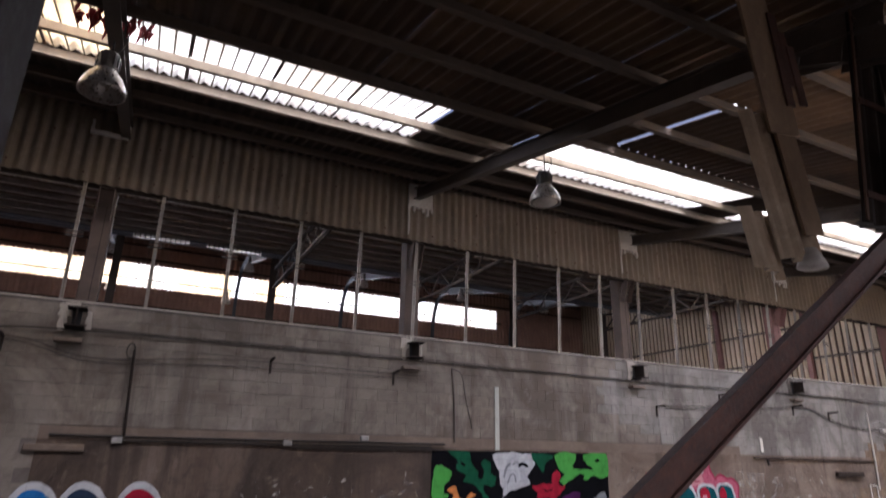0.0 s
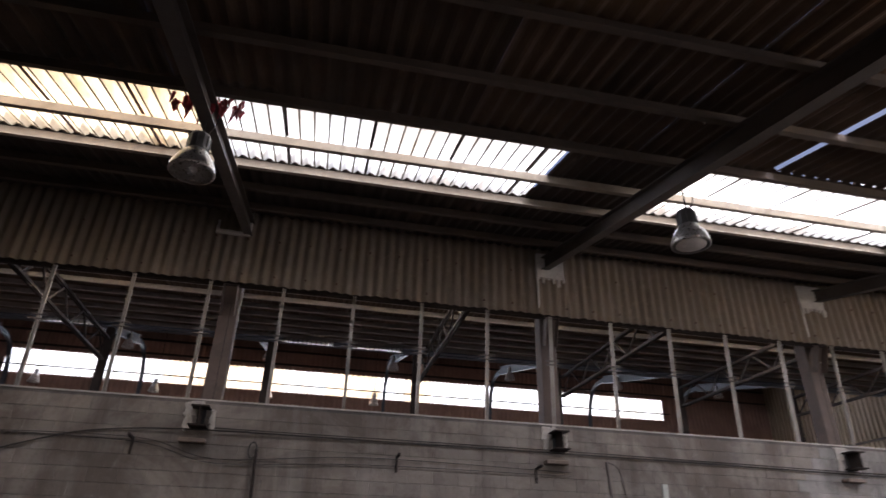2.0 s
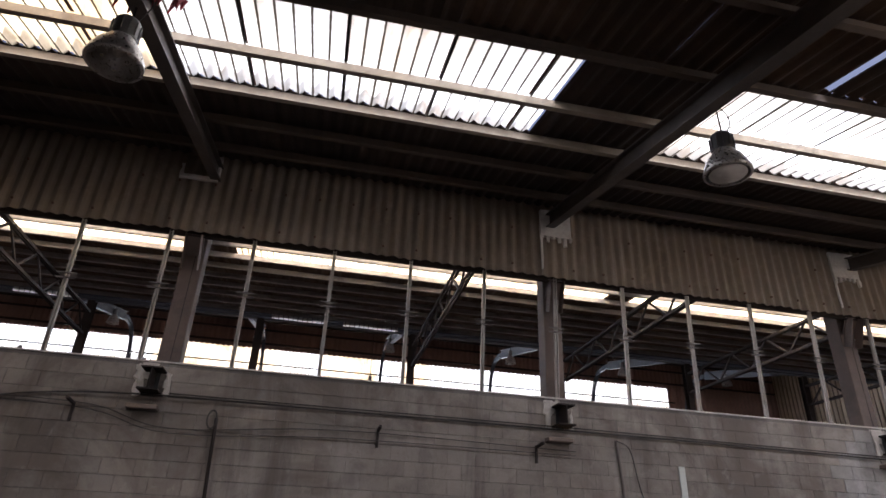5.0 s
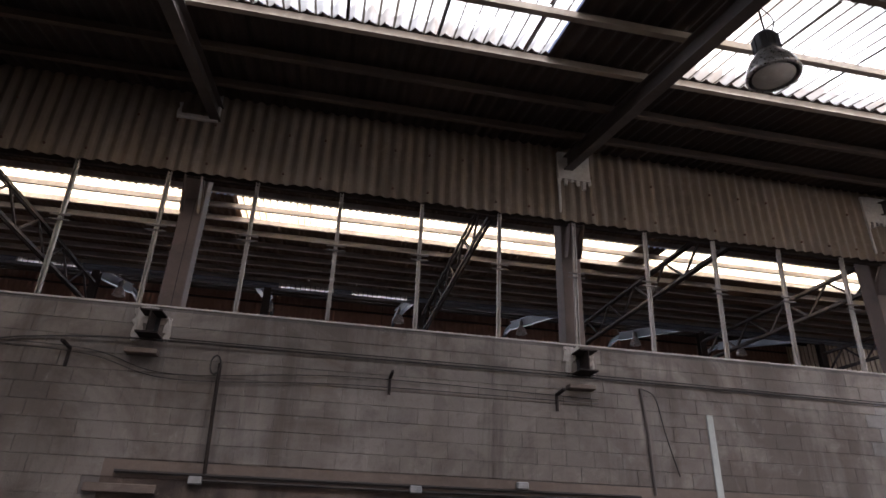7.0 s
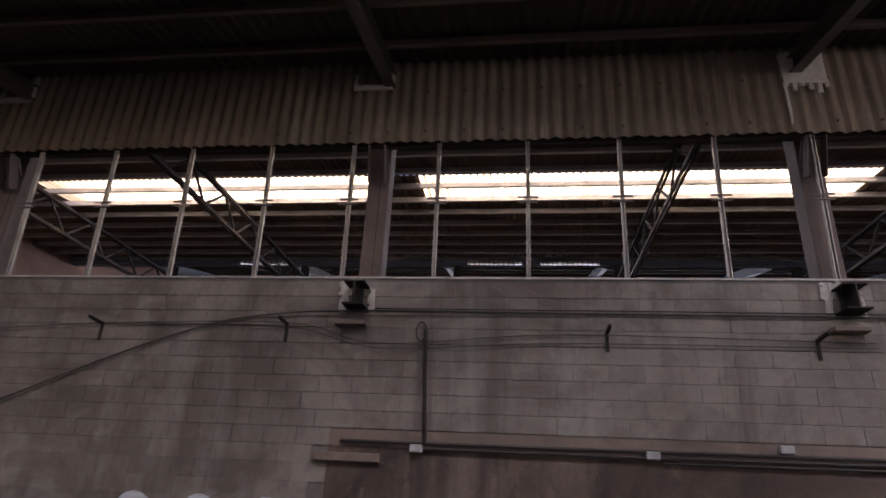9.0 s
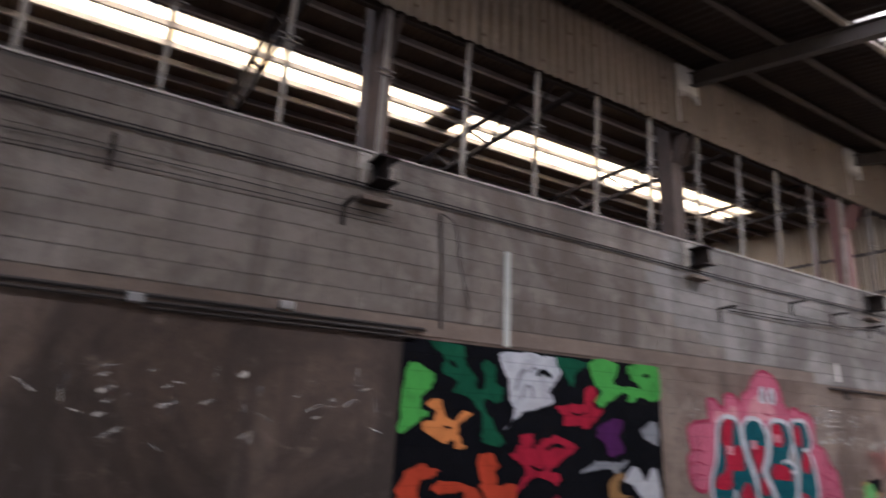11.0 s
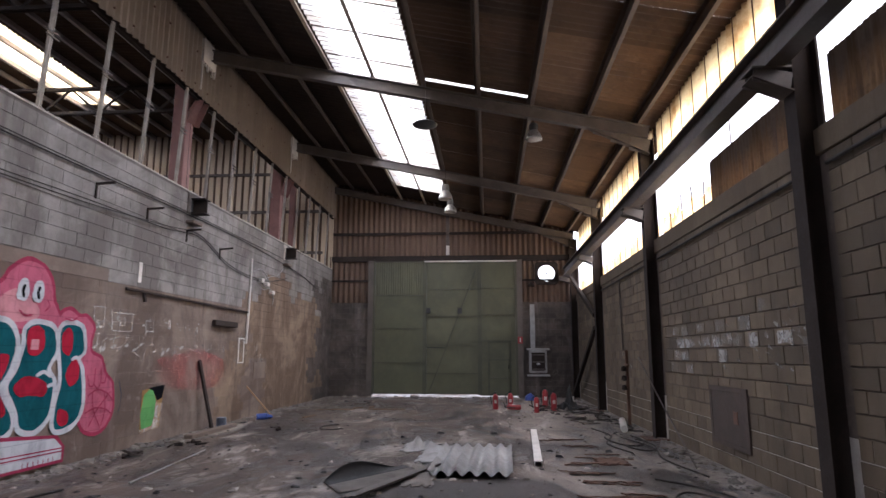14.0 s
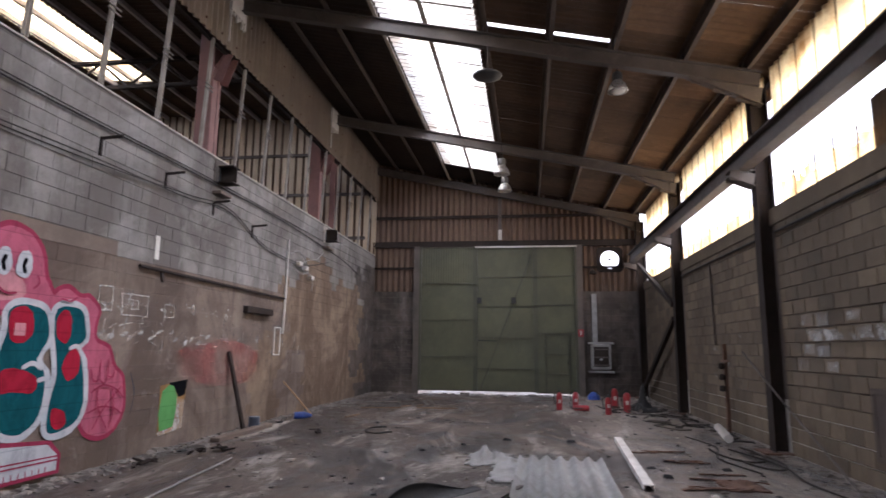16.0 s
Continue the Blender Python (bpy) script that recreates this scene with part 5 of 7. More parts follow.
# thin sprayed features on the pale head and darker licks inside the coloured shapes
for pts, w in (([(7.72, 2.06), (7.78, 2.26), (7.88, 2.33)], 0.05), ([(7.92, 2.3), (8.0, 2.36), (8.08, 2.34)], 0.03), ([(7.8, 1.96), (7.88, 2.12), (7.96, 2.12), (8.0, 1.98)], 0.035)):
    stroke(mural, "grey", pts, w)
stroke(mural, "black", [(8.06, 2.27), (8.16, 2.33), (8.3, 2.27)], 0.06)
for pts, w in (([(8.2, 1.38), (8.34, 1.44), (8.5, 1.42)], 0.045), ([(10.02, 2.4), (10.14, 2.42)], 0.06), ([(7.02, 2.42), (7.1, 2.3), (7.2, 2.2), (7.18, 2.05)], 0.12), ([(6.75, 2.35), (6.85, 2.28)], 0.05), ([(7.95, 1.2), (8.1, 1.15), (8.2, 1.18)], 0.025), ([(8.62, 1.85), (8.75, 1.82), (8.9, 1.86)], 0.02), ([(7.15, 1.0), (7.25, 0.9), (7.3, 0.75)], 0.035), ([(8.05, 0.6), (8.2, 0.66)], 0.02), ([(6.7, 1.62), (6.8, 1.6)], 0.025)):
    stroke(mural, "black", pts, w, "dark_stroke")

LAYER[0] = 0
pink = thing("graffiti_throw_up", (12.9, -0.01, 0.05), "pink, red and teal bubble throw-up with white outlines", "graffiti")
BODY = (("pink", [(11.46, 2.11), (11.59, 2.14), (11.72, 2.05), (11.87, 2.04), (11.93, 2.22), (12.11, 2.23), (12.27, 2.06), (12.3, 1.8), (11.91, 1.8), (11.57, 1.7)]),
        ("pink", [(12.34, 1.85), (12.36, 2.21), (12.57, 2.35), (12.69, 2.52), (12.93, 2.66), (13.21, 2.62), (13.39, 2.44), (13.46, 2.2), (13.53, 2.1), (13.62, 1.85)]),
        ("pink", [(10.97, 1.7), (11.11, 1.77), (11.3, 1.79), (11.5, 1.81), (11.6, 1.64), (11.55, 1.31), (11.4, 1.08), (11.29, 0.89), (11.18, 0.87), (11.03, 0.92), (10.95, 1.07), (10.94, 1.29), (11.02, 1.4)]),
        ("pink", [(13.53, 1.8), (13.65, 2.03), (13.82, 2.1), (14.01, 2.02), (14.19, 2.02), (14.36, 1.88), (14.32, 1.73), (14.36, 1.52), (14.61, 1.42), (14.74, 1.19), (14.92, 1.05), (14.99, 0.69), (14.85, 0.45), (14.62, 0.37), (14.32, 0.46), (14.15, 0.8), (14.15, 1.4), (14.05, 1.75)]))
for colour, ring in BODY:
    spray(pink, "dkpink", inset(ring, -0.055), "outline")
for colour, ring in BODY:
    spray(pink, colour, ring)
spray(pink, "skin", [(12.5, 1.9), (12.55, 2.15), (12.8, 2.3), (13.1, 2.2), (13.2, 1.95)], "pale_patch")
spray(pink, "skin", [(11.6, 1.8), (11.66, 2.0), (11.9, 1.98), (12.1, 2.1), (12.2, 1.85)], "pale_patch")
LETTERS = (("teal", [(11.91, 1.94), (12.18, 1.85), (12.3, 1.43), (12.52, 0.97), (12.53, 0.58), (12.26, 0.47), (12.03, 0.57), (11.94, 0.82), (11.9, 0.62), (11.71, 0.48), (11.46, 0.62), (11.38, 0.96), (11.54, 1.27), (11.59, 1.6), (11.68, 1.84)]),
           ("teal", [(12.47, 1.93), (12.79, 1.88), (12.94, 1.62), (12.88, 1.3), (12.76, 1.09), (13.0, 0.74), (12.93, 0.52), (12.68, 0.49), (12.55, 0.65), (12.5, 1.01), (12.31, 1.43), (12.26, 1.76)]),
           ("teal", [(13.19, 1.93), (13.54, 1.87), (13.66, 1.55), (13.53, 1.31), (13.67, 1.13), (13.63, 0.69), (13.37, 0.49), (13.07, 0.56), (12.99, 0.77), (12.79, 1.09), (12.91, 1.32), (12.99, 1.62), (12.99, 1.82)]),
           ("teal", [(13.79, 1.95), (14.12, 1.9), (14.23, 1.55), (14.09, 1.41), (14.21, 1.29), (14.3, 0.8), (14.16, 0.53), (13.84, 0.44), (13.66, 0.54), (13.67, 0.89), (13.72, 1.15), (13.63, 1.57), (13.62, 1.84)]))
for colour, ring in LETTERS:
    spray(pink, "white", inset(ring, -0.02), "outline")
    spray(pink, colour, inset(ring, 0.055), "letter_fill")
for ring in ([(11.81, 1.86), (12.02, 1.86), (12.02, 1.73), (11.97, 1.46), (12.17, 1.5), (12.23, 1.15), (11.93, 1.11), (11.87, 0.88), (11.5, 0.88), (11.52, 1.02), (11.76, 1.15), (11.77, 1.43), (11.7, 1.59)],
             [(12.1, 0.82), (12.29, 0.95), (12.42, 0.8), (12.41, 0.6), (12.23, 0.56), (12.1, 0.64)],
             [(11.63, 0.74), (11.8, 0.7), (11.79, 0.6), (11.67, 0.57)],
             [(12.44, 1.44), (12.6, 1.5), (12.8, 1.48), (12.76, 1.3), (12.68, 1.14), (12.6, 1.05), (12.52, 1.2)],
             [(12.64, 1.0), (12.74, 1.0), (12.84, 0.8), (12.74, 0.74), (12.64, 0.8)],
             [(13.06, 1.78), (13.2, 1.86), (13.34, 1.8), (13.38, 1.6), (13.26, 1.48), (13.1, 1.52)],
             [(12.92, 1.1), (13.08, 1.22), (13.3, 1.2), (13.5, 1.1), (13.46, 0.96), (13.2, 0.98), (13.02, 0.98)],
             [(13.7, 1.76), (13.8, 1.86), (13.9, 1.8), (13.93, 1.6), (13.86, 1.48), (13.72, 1.56)],
             [(13.84, 1.2), (13.92, 1.38), (14.04, 1.42), (14.12, 1.3), (14.1, 1.14), (13.96, 1.06)],
             [(13.76, 0.76), (13.94, 0.72), (13.99, 0.6), (13.9, 0.53), (13.78, 0.58)]):
    spray(pink, "red", ring, "red_patch")
for sx, sz in ((11.9, 1.42), (12.53, 1.51), (13.2, 1.62)):
    spray(pink, "skin", [(sx - 0.07, sz - 0.065), (sx + 0.07, sz - 0.065), (sx + 0.07, sz + 0.065), (sx - 0.07, sz + 0.065)], "counter", sharp=True)
for pts in ([(13.28, 1.22), (13.42, 1.27), (13.56, 1.2)], [(13.5, 1.08), (13.62, 1.1), (13.7, 1.04)], [(13.92, 1.42), (14.05, 1.45), (14.18, 1.32)]):
    stroke(pink, "white", pts, 0.05, "highlight")
for ex in (12.9, 13.16):
    spray(pink, "white", [(ex - 0.09, 2.18), (ex + 0.05, 2.16), (ex + 0.1, 2.3), (ex + 0.05, 2.43), (ex - 0.05, 2.42), (ex - 0.1, 2.3)], "eye")
    stroke(pink, "black", [(ex + 0.02, 2.2), (ex - 0.01, 2.28), (ex + 0.02, 2.36)], 0.05, "pupil")
stroke(pink, "dkpink", [(12.86, 2.04), (12.96, 1.98), (13.1, 1.99)], 0.025, "mouth")
stroke(pink, "dkpink", [(13.3, 2.05), (13.38, 2.12), (13.34, 2.2)], 0.02, "ear")
# fingers on both sides, and the net of lines on the round end
for pts in ([(10.97, 1.4), (11.15, 1.42), (11.3, 1.36)], [(10.95, 1.22), (11.12, 1.25), (11.28, 1.2)], [(10.98, 1.04), (11.12, 1.08), (11.25, 1.05)], [(11.12, 1.75), (11.16, 1.58), (11.14, 1.46)], [(11.3, 1.78), (11.33, 1.6), (11.3, 1.46)],
            [(11.72, 2.05), (11.78, 1.95)], [(12.27, 2.06), (12.22, 1.92)], [(14.3, 1.2), (14.36, 1.05), (14.46, 1.06), (14.47, 1.3)], [(14.47, 1.06), (14.56, 1.0), (14.62, 1.1), (14.6, 1.3)], [(14.62, 1.08), (14.72, 1.08), (14.74, 1.2)],
            [(14.34, 0.9), (14.55, 0.98), (14.8, 0.92), (14.96, 0.8)], [(14.3, 0.66), (14.55, 0.72), (14.8, 0.68), (14.95, 0.6)], [(14.45, 0.95), (14.5, 0.7), (14.7, 0.42)], [(14.72, 0.96), (14.78, 0.7), (14.72, 0.45)], [(14.9, 0.95), (14.6, 0.7), (14.42, 0.46)],
            [(13.7, 1.98), (13.86, 1.96), (13.96, 2.02)]):
    stroke(pink, "dkpink", pts, 0.022, "line")
stroke(pink, "navy", [(15.06, 1.12), (15.17, 0.85), (15.12, 0.55)], 0.012, "arc_line")
spray(pink, "dkpink", [(12.4, 0.43), (12.58, 0.54), (13.78, 0.43), (13.95, 0.27), (13.95, 0.06), (12.26, 0.06), (12.28, 0.26)], "outline", sharp=True)
spray(pink, "white", [(12.45, 0.4), (12.6, 0.49), (13.74, 0.39), (13.9, 0.26), (13.9, 0.1), (12.31, 0.1), (12.32, 0.25)], "plinth", sharp=True)
for a, b in (((12.33, 0.27), (13.9, 0.24)), ((12.33, 0.22), (13.9, 0.2))):
    spray(pink, "dkpink", [a, b, (b[0], b[1] + 0.018), (a[0], a[1] + 0.018)], "line", sharp=True)
for k in range(7):
    stroke(pink, "dkpink", [(13.2 + 0.09 * k, 0.1), (13.2 + 0.09 * k, 0.16)], 0.016, "line")

LAYER[0] = 0
left_tag = thing("graffiti_throw_up", (-0.5, -0.01, 0.05), "red, blue and navy bubble throw-up with pale outlines", "graffiti")
for cx, colour in ((-2.45, "navy"), (-1.65, "red"), (-0.85, "red"), (-0.12, "blue"), (0.5, "navy"), (1.25, "red")):
    ring = [(cx + 0.37 * math.cos(a) * (1 + 0.1 * math.sin(2 * a)), 1.42 + 0.6 * math.sin(a)) for a in np.linspace(0, math.tau, 15)[:-1]]
    spray(left_tag, "white", ring, "outline")
    spray(left_tag, colour, ring, "letter_fill", 0.82)
    spray(left_tag, "white", [(cx - 0.15, 1.33), (cx + 0.25, 1.4), (cx + 0.3, 1.44), (cx - 0.1, 1.42)], "highlight")
spray(left_tag, "grey", [(1.7, 1.55), (1.9, 1.62), (2.3, 1.6), (2.4, 1.4), (2.0, 1.3), (1.75, 1.35)], "faded_tag")

LAYER[0] = 0
niche = thing("broken_opening", (16.15, -0.01, 0.22), "small broken hole in the wall showing green paint behind", "hole")
spray(niche, "tan", [(15.8, 0.9), (16.2, 0.94), (16.5, 0.9), (16.46, 0.6), (16.42, 0.24), (15.8, 0.2)], "broken_edge", sharp=True)
spray(niche, "white_mist", [(16.2, 0.7), (16.48, 0.66), (16.44, 0.25), (15.8, 0.19), (15.82, 0.26), (16.2, 0.3)], "chipped_mortar", sharp=True)
# shade in the top corner of the hole, painted black
spray(niche, "black", [(16.0, 0.93), (16.52, 0.96), (16.46, 0.74), (16.3, 0.7), (16.18, 0.82)], "corner_shade", sharp=True)
spray(niche, "moss", [(15.86, 0.82), (16.02, 0.9), (16.14, 0.88), (16.25, 0.72), (16.24, 0.48), (16.18, 0.29), (15.85, 0.26), (15.8, 0.5)], "green_board", sharp=True)
haze = thing("graffiti_smear", (17.6, -0.01, 0.96), "faded red spray smear on the block wall", "graffiti")
spray(haze, "red_mist", [(16.2, 1.4), (17.0, 1.5), (17.6, 1.6), (18.4, 1.5), (19.0, 1.3), (18.7, 0.9), (18.0, 0.8), (17.2, 0.85), (16.4, 1.0)])


def smears(name, places, y, label, facing, colour="white_mist"):
    """Loose white brush and chalk marks."""
    rng = random.Random(len(name) + 3)
    bm = bmesh.new()
    for x, z, w, h in places:
        n = 9
        vs = []
        for k in range(n):
            a = k * math.tau / n
            r = rng.uniform(0.6, 1.1)
            vs.append(bm.verts.new((x + w * r * math.cos(a), y, z + h * r * math.sin(a) + 0.3 * w * math.cos(a))))
        bm.faces.new(vs)
    return solid(name, bm, PAINT[colour], label, "marks", "stuff")


rng = random.Random(12)
smears("chalk_marks", [(14.45 + 0.21 * k + rng.uniform(-0.05, 0.05), 1.6 + rng.uniform(-0.09, 0.07), rng.uniform(0.07, 0.13), rng.uniform(0.025, 0.05)) for k in range(13)]
       + [(3.2 + 2.6 * rng.random(), 1.75 + rng.uniform(-0.3, 0.3), rng.uniform(0.03, 0.1), rng.uniform(0.01, 0.03)) for _ in range(14)]
       + [(14.4 + 3.6 * rng.random(), 2.05 + rng.uniform(-0.15, 0.1), rng.uniform(0.01, 0.04), rng.uniform(0.008, 0.02)) for _ in range(30)], -0.0075, "loose white chalk and brush marks on the block wall", 1, "white_brush")
smears("brush_marks", [(12.1 + 4.4 * rng.random(), 1.68 + rng.uniform(-0.05, 0.06), rng.uniform(0.07, 0.15), rng.uniform(0.03, 0.06)) for _ in range(22)]
       + [(12.0 + 2.5 * rng.random(), 1.5 + rng.uniform(-0.4, 0.4), rng.uniform(0.04, 0.12), rng.uniform(0.01, 0.04)) for _ in range(18)]
       + [(18.0 + 4 * rng.random(), 1.5 + rng.uniform(-0.6, 0.4), rng.uniform(0.04, 0.1), rng.uniform(0.02, 0.06)) for _ in range(12)], SOUTH + 0.0035, "white brush marks on the brown block wall", -1)
smears("brush_marks", [(9.6 + 0.9 * rng.random(), 1.75 + rng.uniform(-0.35, 0.3), rng.uniform(0.02, 0.09), rng.uniform(0.015, 0.05)) for _ in range(14)]
       + [(11.95 + 0.5 * rng.random(), 1.85 + rng.uniform(-0.25, 0.25), rng.uniform(0.015, 0.04), rng.uniform(0.01, 0.03)) for _ in range(16)], SOUTH + 0.0035, "scribbled white figures on the brown block wall", -1, "white_brush")


def whitened_blocks():
    bm = bmesh.new()
    rng = random.Random(77)
    for i, p in ((8, 0.75), (7, 0.35), (9, 0.3), (6, 0.2), (10, 0.15)):
        x = -16.8 + (0.2 if i % 2 else 0.0)
        while x < -11.9:
            if rng.random() < p:
                a, b = -x - 0.4 + rng.uniform(0.01, 0.08), -x - rng.uniform(0.01, 0.08)
                za, zb = 0.2 * i + rng.uniform(0.01, 0.05), 0.2 * i + 0.2 - rng.uniform(0.01, 0.05)
                bm.faces.new([bm.verts.new(q) for q in ((a, SOUTH + 0.005, za), (b, SOUTH + 0.005, za + rng.uniform(-0.02, 0.02)), (b, SOUTH + 0.005, zb), (a, SOUTH + 0.005, zb))])
            x += 0.4
    return solid("whitened_patches", bm, PAINT["white_mist"], "patchy white paint on single wall blocks", "marks", "stuff")


whitened_blocks()


def chalk(words, boxes, strokes):
    """Chalk writing on the north wall: figures that can be read, frames round them, and loose strokes."""
    for text, x, z, size in words:
        cu = bpy.data.curves.new("chalk_figure", "FONT")
        cu.body, cu.size, cu.extrude, cu.align_x, cu.align_y = text, size, 0.0005, "CENTER", "CENTER"
        tmp = new("chalk_figure", cu)
        bpy.context.view_layer.update()
        me = bpy.data.meshes.new_from_object(tmp)
        bpy.data.objects.remove(tmp)
        me.materials.clear()
        me.materials.append(PAINT["white_mist"])
        ob = new("chalk_figure", me)
        ob.matrix_world = Matrix.Translation((x, -0.006, z)) @ Matrix.Rotation(math.pi / 2, 4, "X")
        tagged(ob, "pale chalk figure written on the block wall", "writing", "chalk figures")
    bm = bmesh.new()
    for xa, xb, za, zb in boxes:
        for a, b in (((xa, za), (xb, za)), ((xa, zb), (xb, zb)), ((xa, za), (xa, zb)), ((xb, za), (xb, zb))):
            bar(bm, (a[0], -0.006, a[1]), (b[0], -0.006, b[1]), 0.002, 0.018, (0, 0, 1) if a[0] != b[0] else (1, 0, 0))
    rs = random.Random(58)
    for x0, x1, z0, z1, n in strokes:
        for _ in range(n):
            p = Vector((rs.uniform(x0, x1), -0.006, rs.uniform(z0, z1)))
            a, l = rs.choice((0.1, 0.4, 1.5, 1.4, 2.6)) + rs.uniform(-0.2, 0.2), rs.uniform(0.03, 0.1)
            d = Vector((math.cos(a), 0, math.sin(a))) * l
            bar(bm, p - d, p + d, rs.uniform(0.008, 0.018), 0.002, (0, 1, 0))
    solid("chalk_scribble", bm, PAINT["white_mist"], "pale chalk strokes and frames on the block wall", "marks", "stuff")


chalk([("722", 15.02, 2.0, 0.2), ("0", 16.52, 2.02, 0.24), ("32", 17.63, 1.6, 0.2), ("5", 19.83, 1.6, 0.34), ("0", 17.6, 1.95, 0.2), ("8", 18.9, 1.6, 0.2)],
      [(14.8, 15.35, 1.86, 2.14), (19.65, 20.02, 1.3, 1.9), (14.35, 14.6, 1.9, 2.2), (15.75, 16.0, 1.88, 2.06)],
      [(14.3, 15.9, 1.7, 2.2, 22), (17.3, 20.2, 1.35, 1.95, 34), (20.3, 21.3, 1.2, 1.7, 14), (12.6, 13.3, 1.95, 2.35, 22), (14.0, 17.0, 1.35, 1.7, 26), (2.6, 5.9, 1.3, 2.1, 26), (10.5, 11.3, 1.5, 2.3, 18)])


# ---- lamps ----
def build_lamp(x, y, rim, dark, s=1.0):
    """A high-bay lamp that hangs from a rafter on a hook."""
    lamp = thing("high_bay_lamp", (x, y, rim), ("black" if dark else "grey") + " high-bay lamp with " + ("a dull glass cover" if dark else "a ribbed aluminium reflector"), "lamp", "high bay lamps")
    c = (x, y, rim)
    part("reflector", lathe(bmesh.new(), c, [(r * s, h * s) for r, h in [(0.235, 0.0), (0.262, 0.005), (0.262, 0.03), (0.245, 0.1), (0.2, 0.2), (0.14, 0.28), (0.11, 0.32), (0.105, 0.32), (0.135, 0.27), (0.19, 0.19), (0.235, 0.09), (0.235, 0.0)]], 28), M["reflector"], lamp, smooth=True)
    housing = part("housing", lathe(bmesh.new(), c, [(r * s, h * s) for r, h in [(0.0, 0.3), (0.11, 0.3), (0.125, 0.33), (0.125, 0.5), (0.11, 0.54), (0.0, 0.55)]], 18), M["lamp_dark"] if dark else M["lamp_grey"], lamp, smooth=True)
    for k in range(12):
        a = k * math.tau / 12
        p = Vector((x + 0.128 * s * math.cos(a), y + 0.128 * s * math.sin(a), 0))
        part("fin", bar(bmesh.new(), (p.x, p.y, rim + 0.34 * s), (p.x, p.y, rim + 0.5 * s), 0.008 * s, 0.02 * s, (math.cos(a), math.sin(a), 0)), M["lamp_dark"] if dark else M["lamp_grey"], housing)
    if dark:
        part("glass", lathe(bmesh.new(), c, [(r * s, h * s) for r, h in [(0.205, 0.01), (0.15, -0.015), (0.08, -0.028), (0.0, -0.03)]], 24), M["white"], lamp, "dull milky glass cover", smooth=True)
    else:
        part("bulb", lathe(bmesh.new(), c, [(r * s, h * s) for r, h in [(0.0, 0.1), (0.035, 0.12), (0.05, 0.17), (0.035, 0.24), (0.03, 0.3)]], 14), M["white"], lamp, smooth=True)
    top = roof_z(y) - 0.1
    part("hook", tube(bmesh.new(), [(x, y, rim + 0.55 * s), (x + 0.02, y, rim + 0.6 * s), (x, y, top)], 0.01), M["steel"], lamp)
    part("lead", tube(bmesh.new(), spline([(x + 0.06, y, rim + 0.54 * s), (x + 0.14, y, rim + 0.72), (x + 0.02, y + 0.1, top)], 5), 0.006), M["cable"], lamp)
    return lamp


for lx, ly, lr, dk, sc in ((0.13, -4.38, 5.95, 0, 0.88), (5.72, -4.4, 5.86, 1, 0.86), (11.5, -4.55, 5.72, 0, 0.82), (17.3, -6.75, 5.68, 1, 0.62), (22.9, -4.62, 5.95, 0, 0.8), (25.2, -4.62, 6.1, 0, 0.8), (-5.6, -4.4, 5.9, 0, 0.88)):
    lamp = build_lamp(lx, ly, lr, bool(dk), sc)


# high-bay lamp shaped as a dark dish, its housing left out as if in glare
dish = thing("dish_lamp", (17.0, -4.62, 5.9), "high-bay lamp on a thin rod, cut to a dark dish as in skylight glare", "lamp")
part("dish", lathe(bmesh.new(), (17.0, -4.62, 5.9), [(0.0, -0.02), (0.14, -0.01), (0.235, 0.02), (0.245, 0.035), (0.2, 0.07), (0.1, 0.1), (0.0, 0.11)], 26), M["lamp_dark"], dish, smooth=True)
part("rod", tube(bmesh.new(), [(17.0, -4.62, 6.0), (17.0, -4.62, roof_z(-4.62) - 0.1)], 0.008), M["steel_grey"], dish)


def far_lamp(x, y, z, drop=0.5):
    lamp = thing("bell_lamp", (x, y, z), "small bell lamp hanging in the far hall", "lamp", "far hall lamps")
    part("shade", lathe(bmesh.new(), (x, y, z), [(0.25, 0.0), (0.22, 0.15), (0.12, 0.36), (0.1, 0.38), (0.12, 0.36), (0.2, 0.15), (0.24, 0.0)], 16), M["reflector"], lamp, smooth=True)
    part("cap", lathe(bmesh.new(), (x, y, z), [(0.0, 0.37), (0.1, 0.37), (0.1, 0.6), (0.0, 0.62)], 12), M["lamp_grey"], lamp)
    part("cord", tube(bmesh.new(), [(x, y, z + 0.6), (x, y, z + 0.6 + drop)], 0.012), M["steel"], lamp)
    return lamp


for lx in (-12.6, -6.6, -0.65, 5.05, 10.75, 16.4, 22.0):
    far_lamp(lx, 17.9, 10.62)
for lx, lz in ((-11.2, 9.62), (-5.95, 9.58), (-0.68, 9.7), (4.58, 9.72)):
    far_lamp(lx, 21.3, lz, 2.5)

# red rag caught on the rafter at the skylight
rng = random.Random(2)
for rx in (-0.12, 0.32):
    rag = thing("red_rag", (rx, -4.35, roof_z(-4.35) - 0.2), "dark red shredded rag hanging at the skylight", "rag")
    for k in range(18):
        p = Vector((rx + rng.uniform(-0.17, 0.17), -4.35 + rng.uniform(-0.1, 0.12), roof_z(-4.35) - 0.06 + rng.uniform(-0.08, 0.03)))
        q = p + Vector((rng.uniform(-0.04, 0.04), rng.uniform(-0.03, 0.06), -rng.uniform(0.08, 0.22)))
        part("strip", tube(bmesh.new(), [p, (p + q) / 2 + Vector((rng.uniform(-0.03, 0.03), 0, 0.01)), q], [rng.uniform(0.02, 0.035), 0.022, 0.006], 5), M["red"], rag)

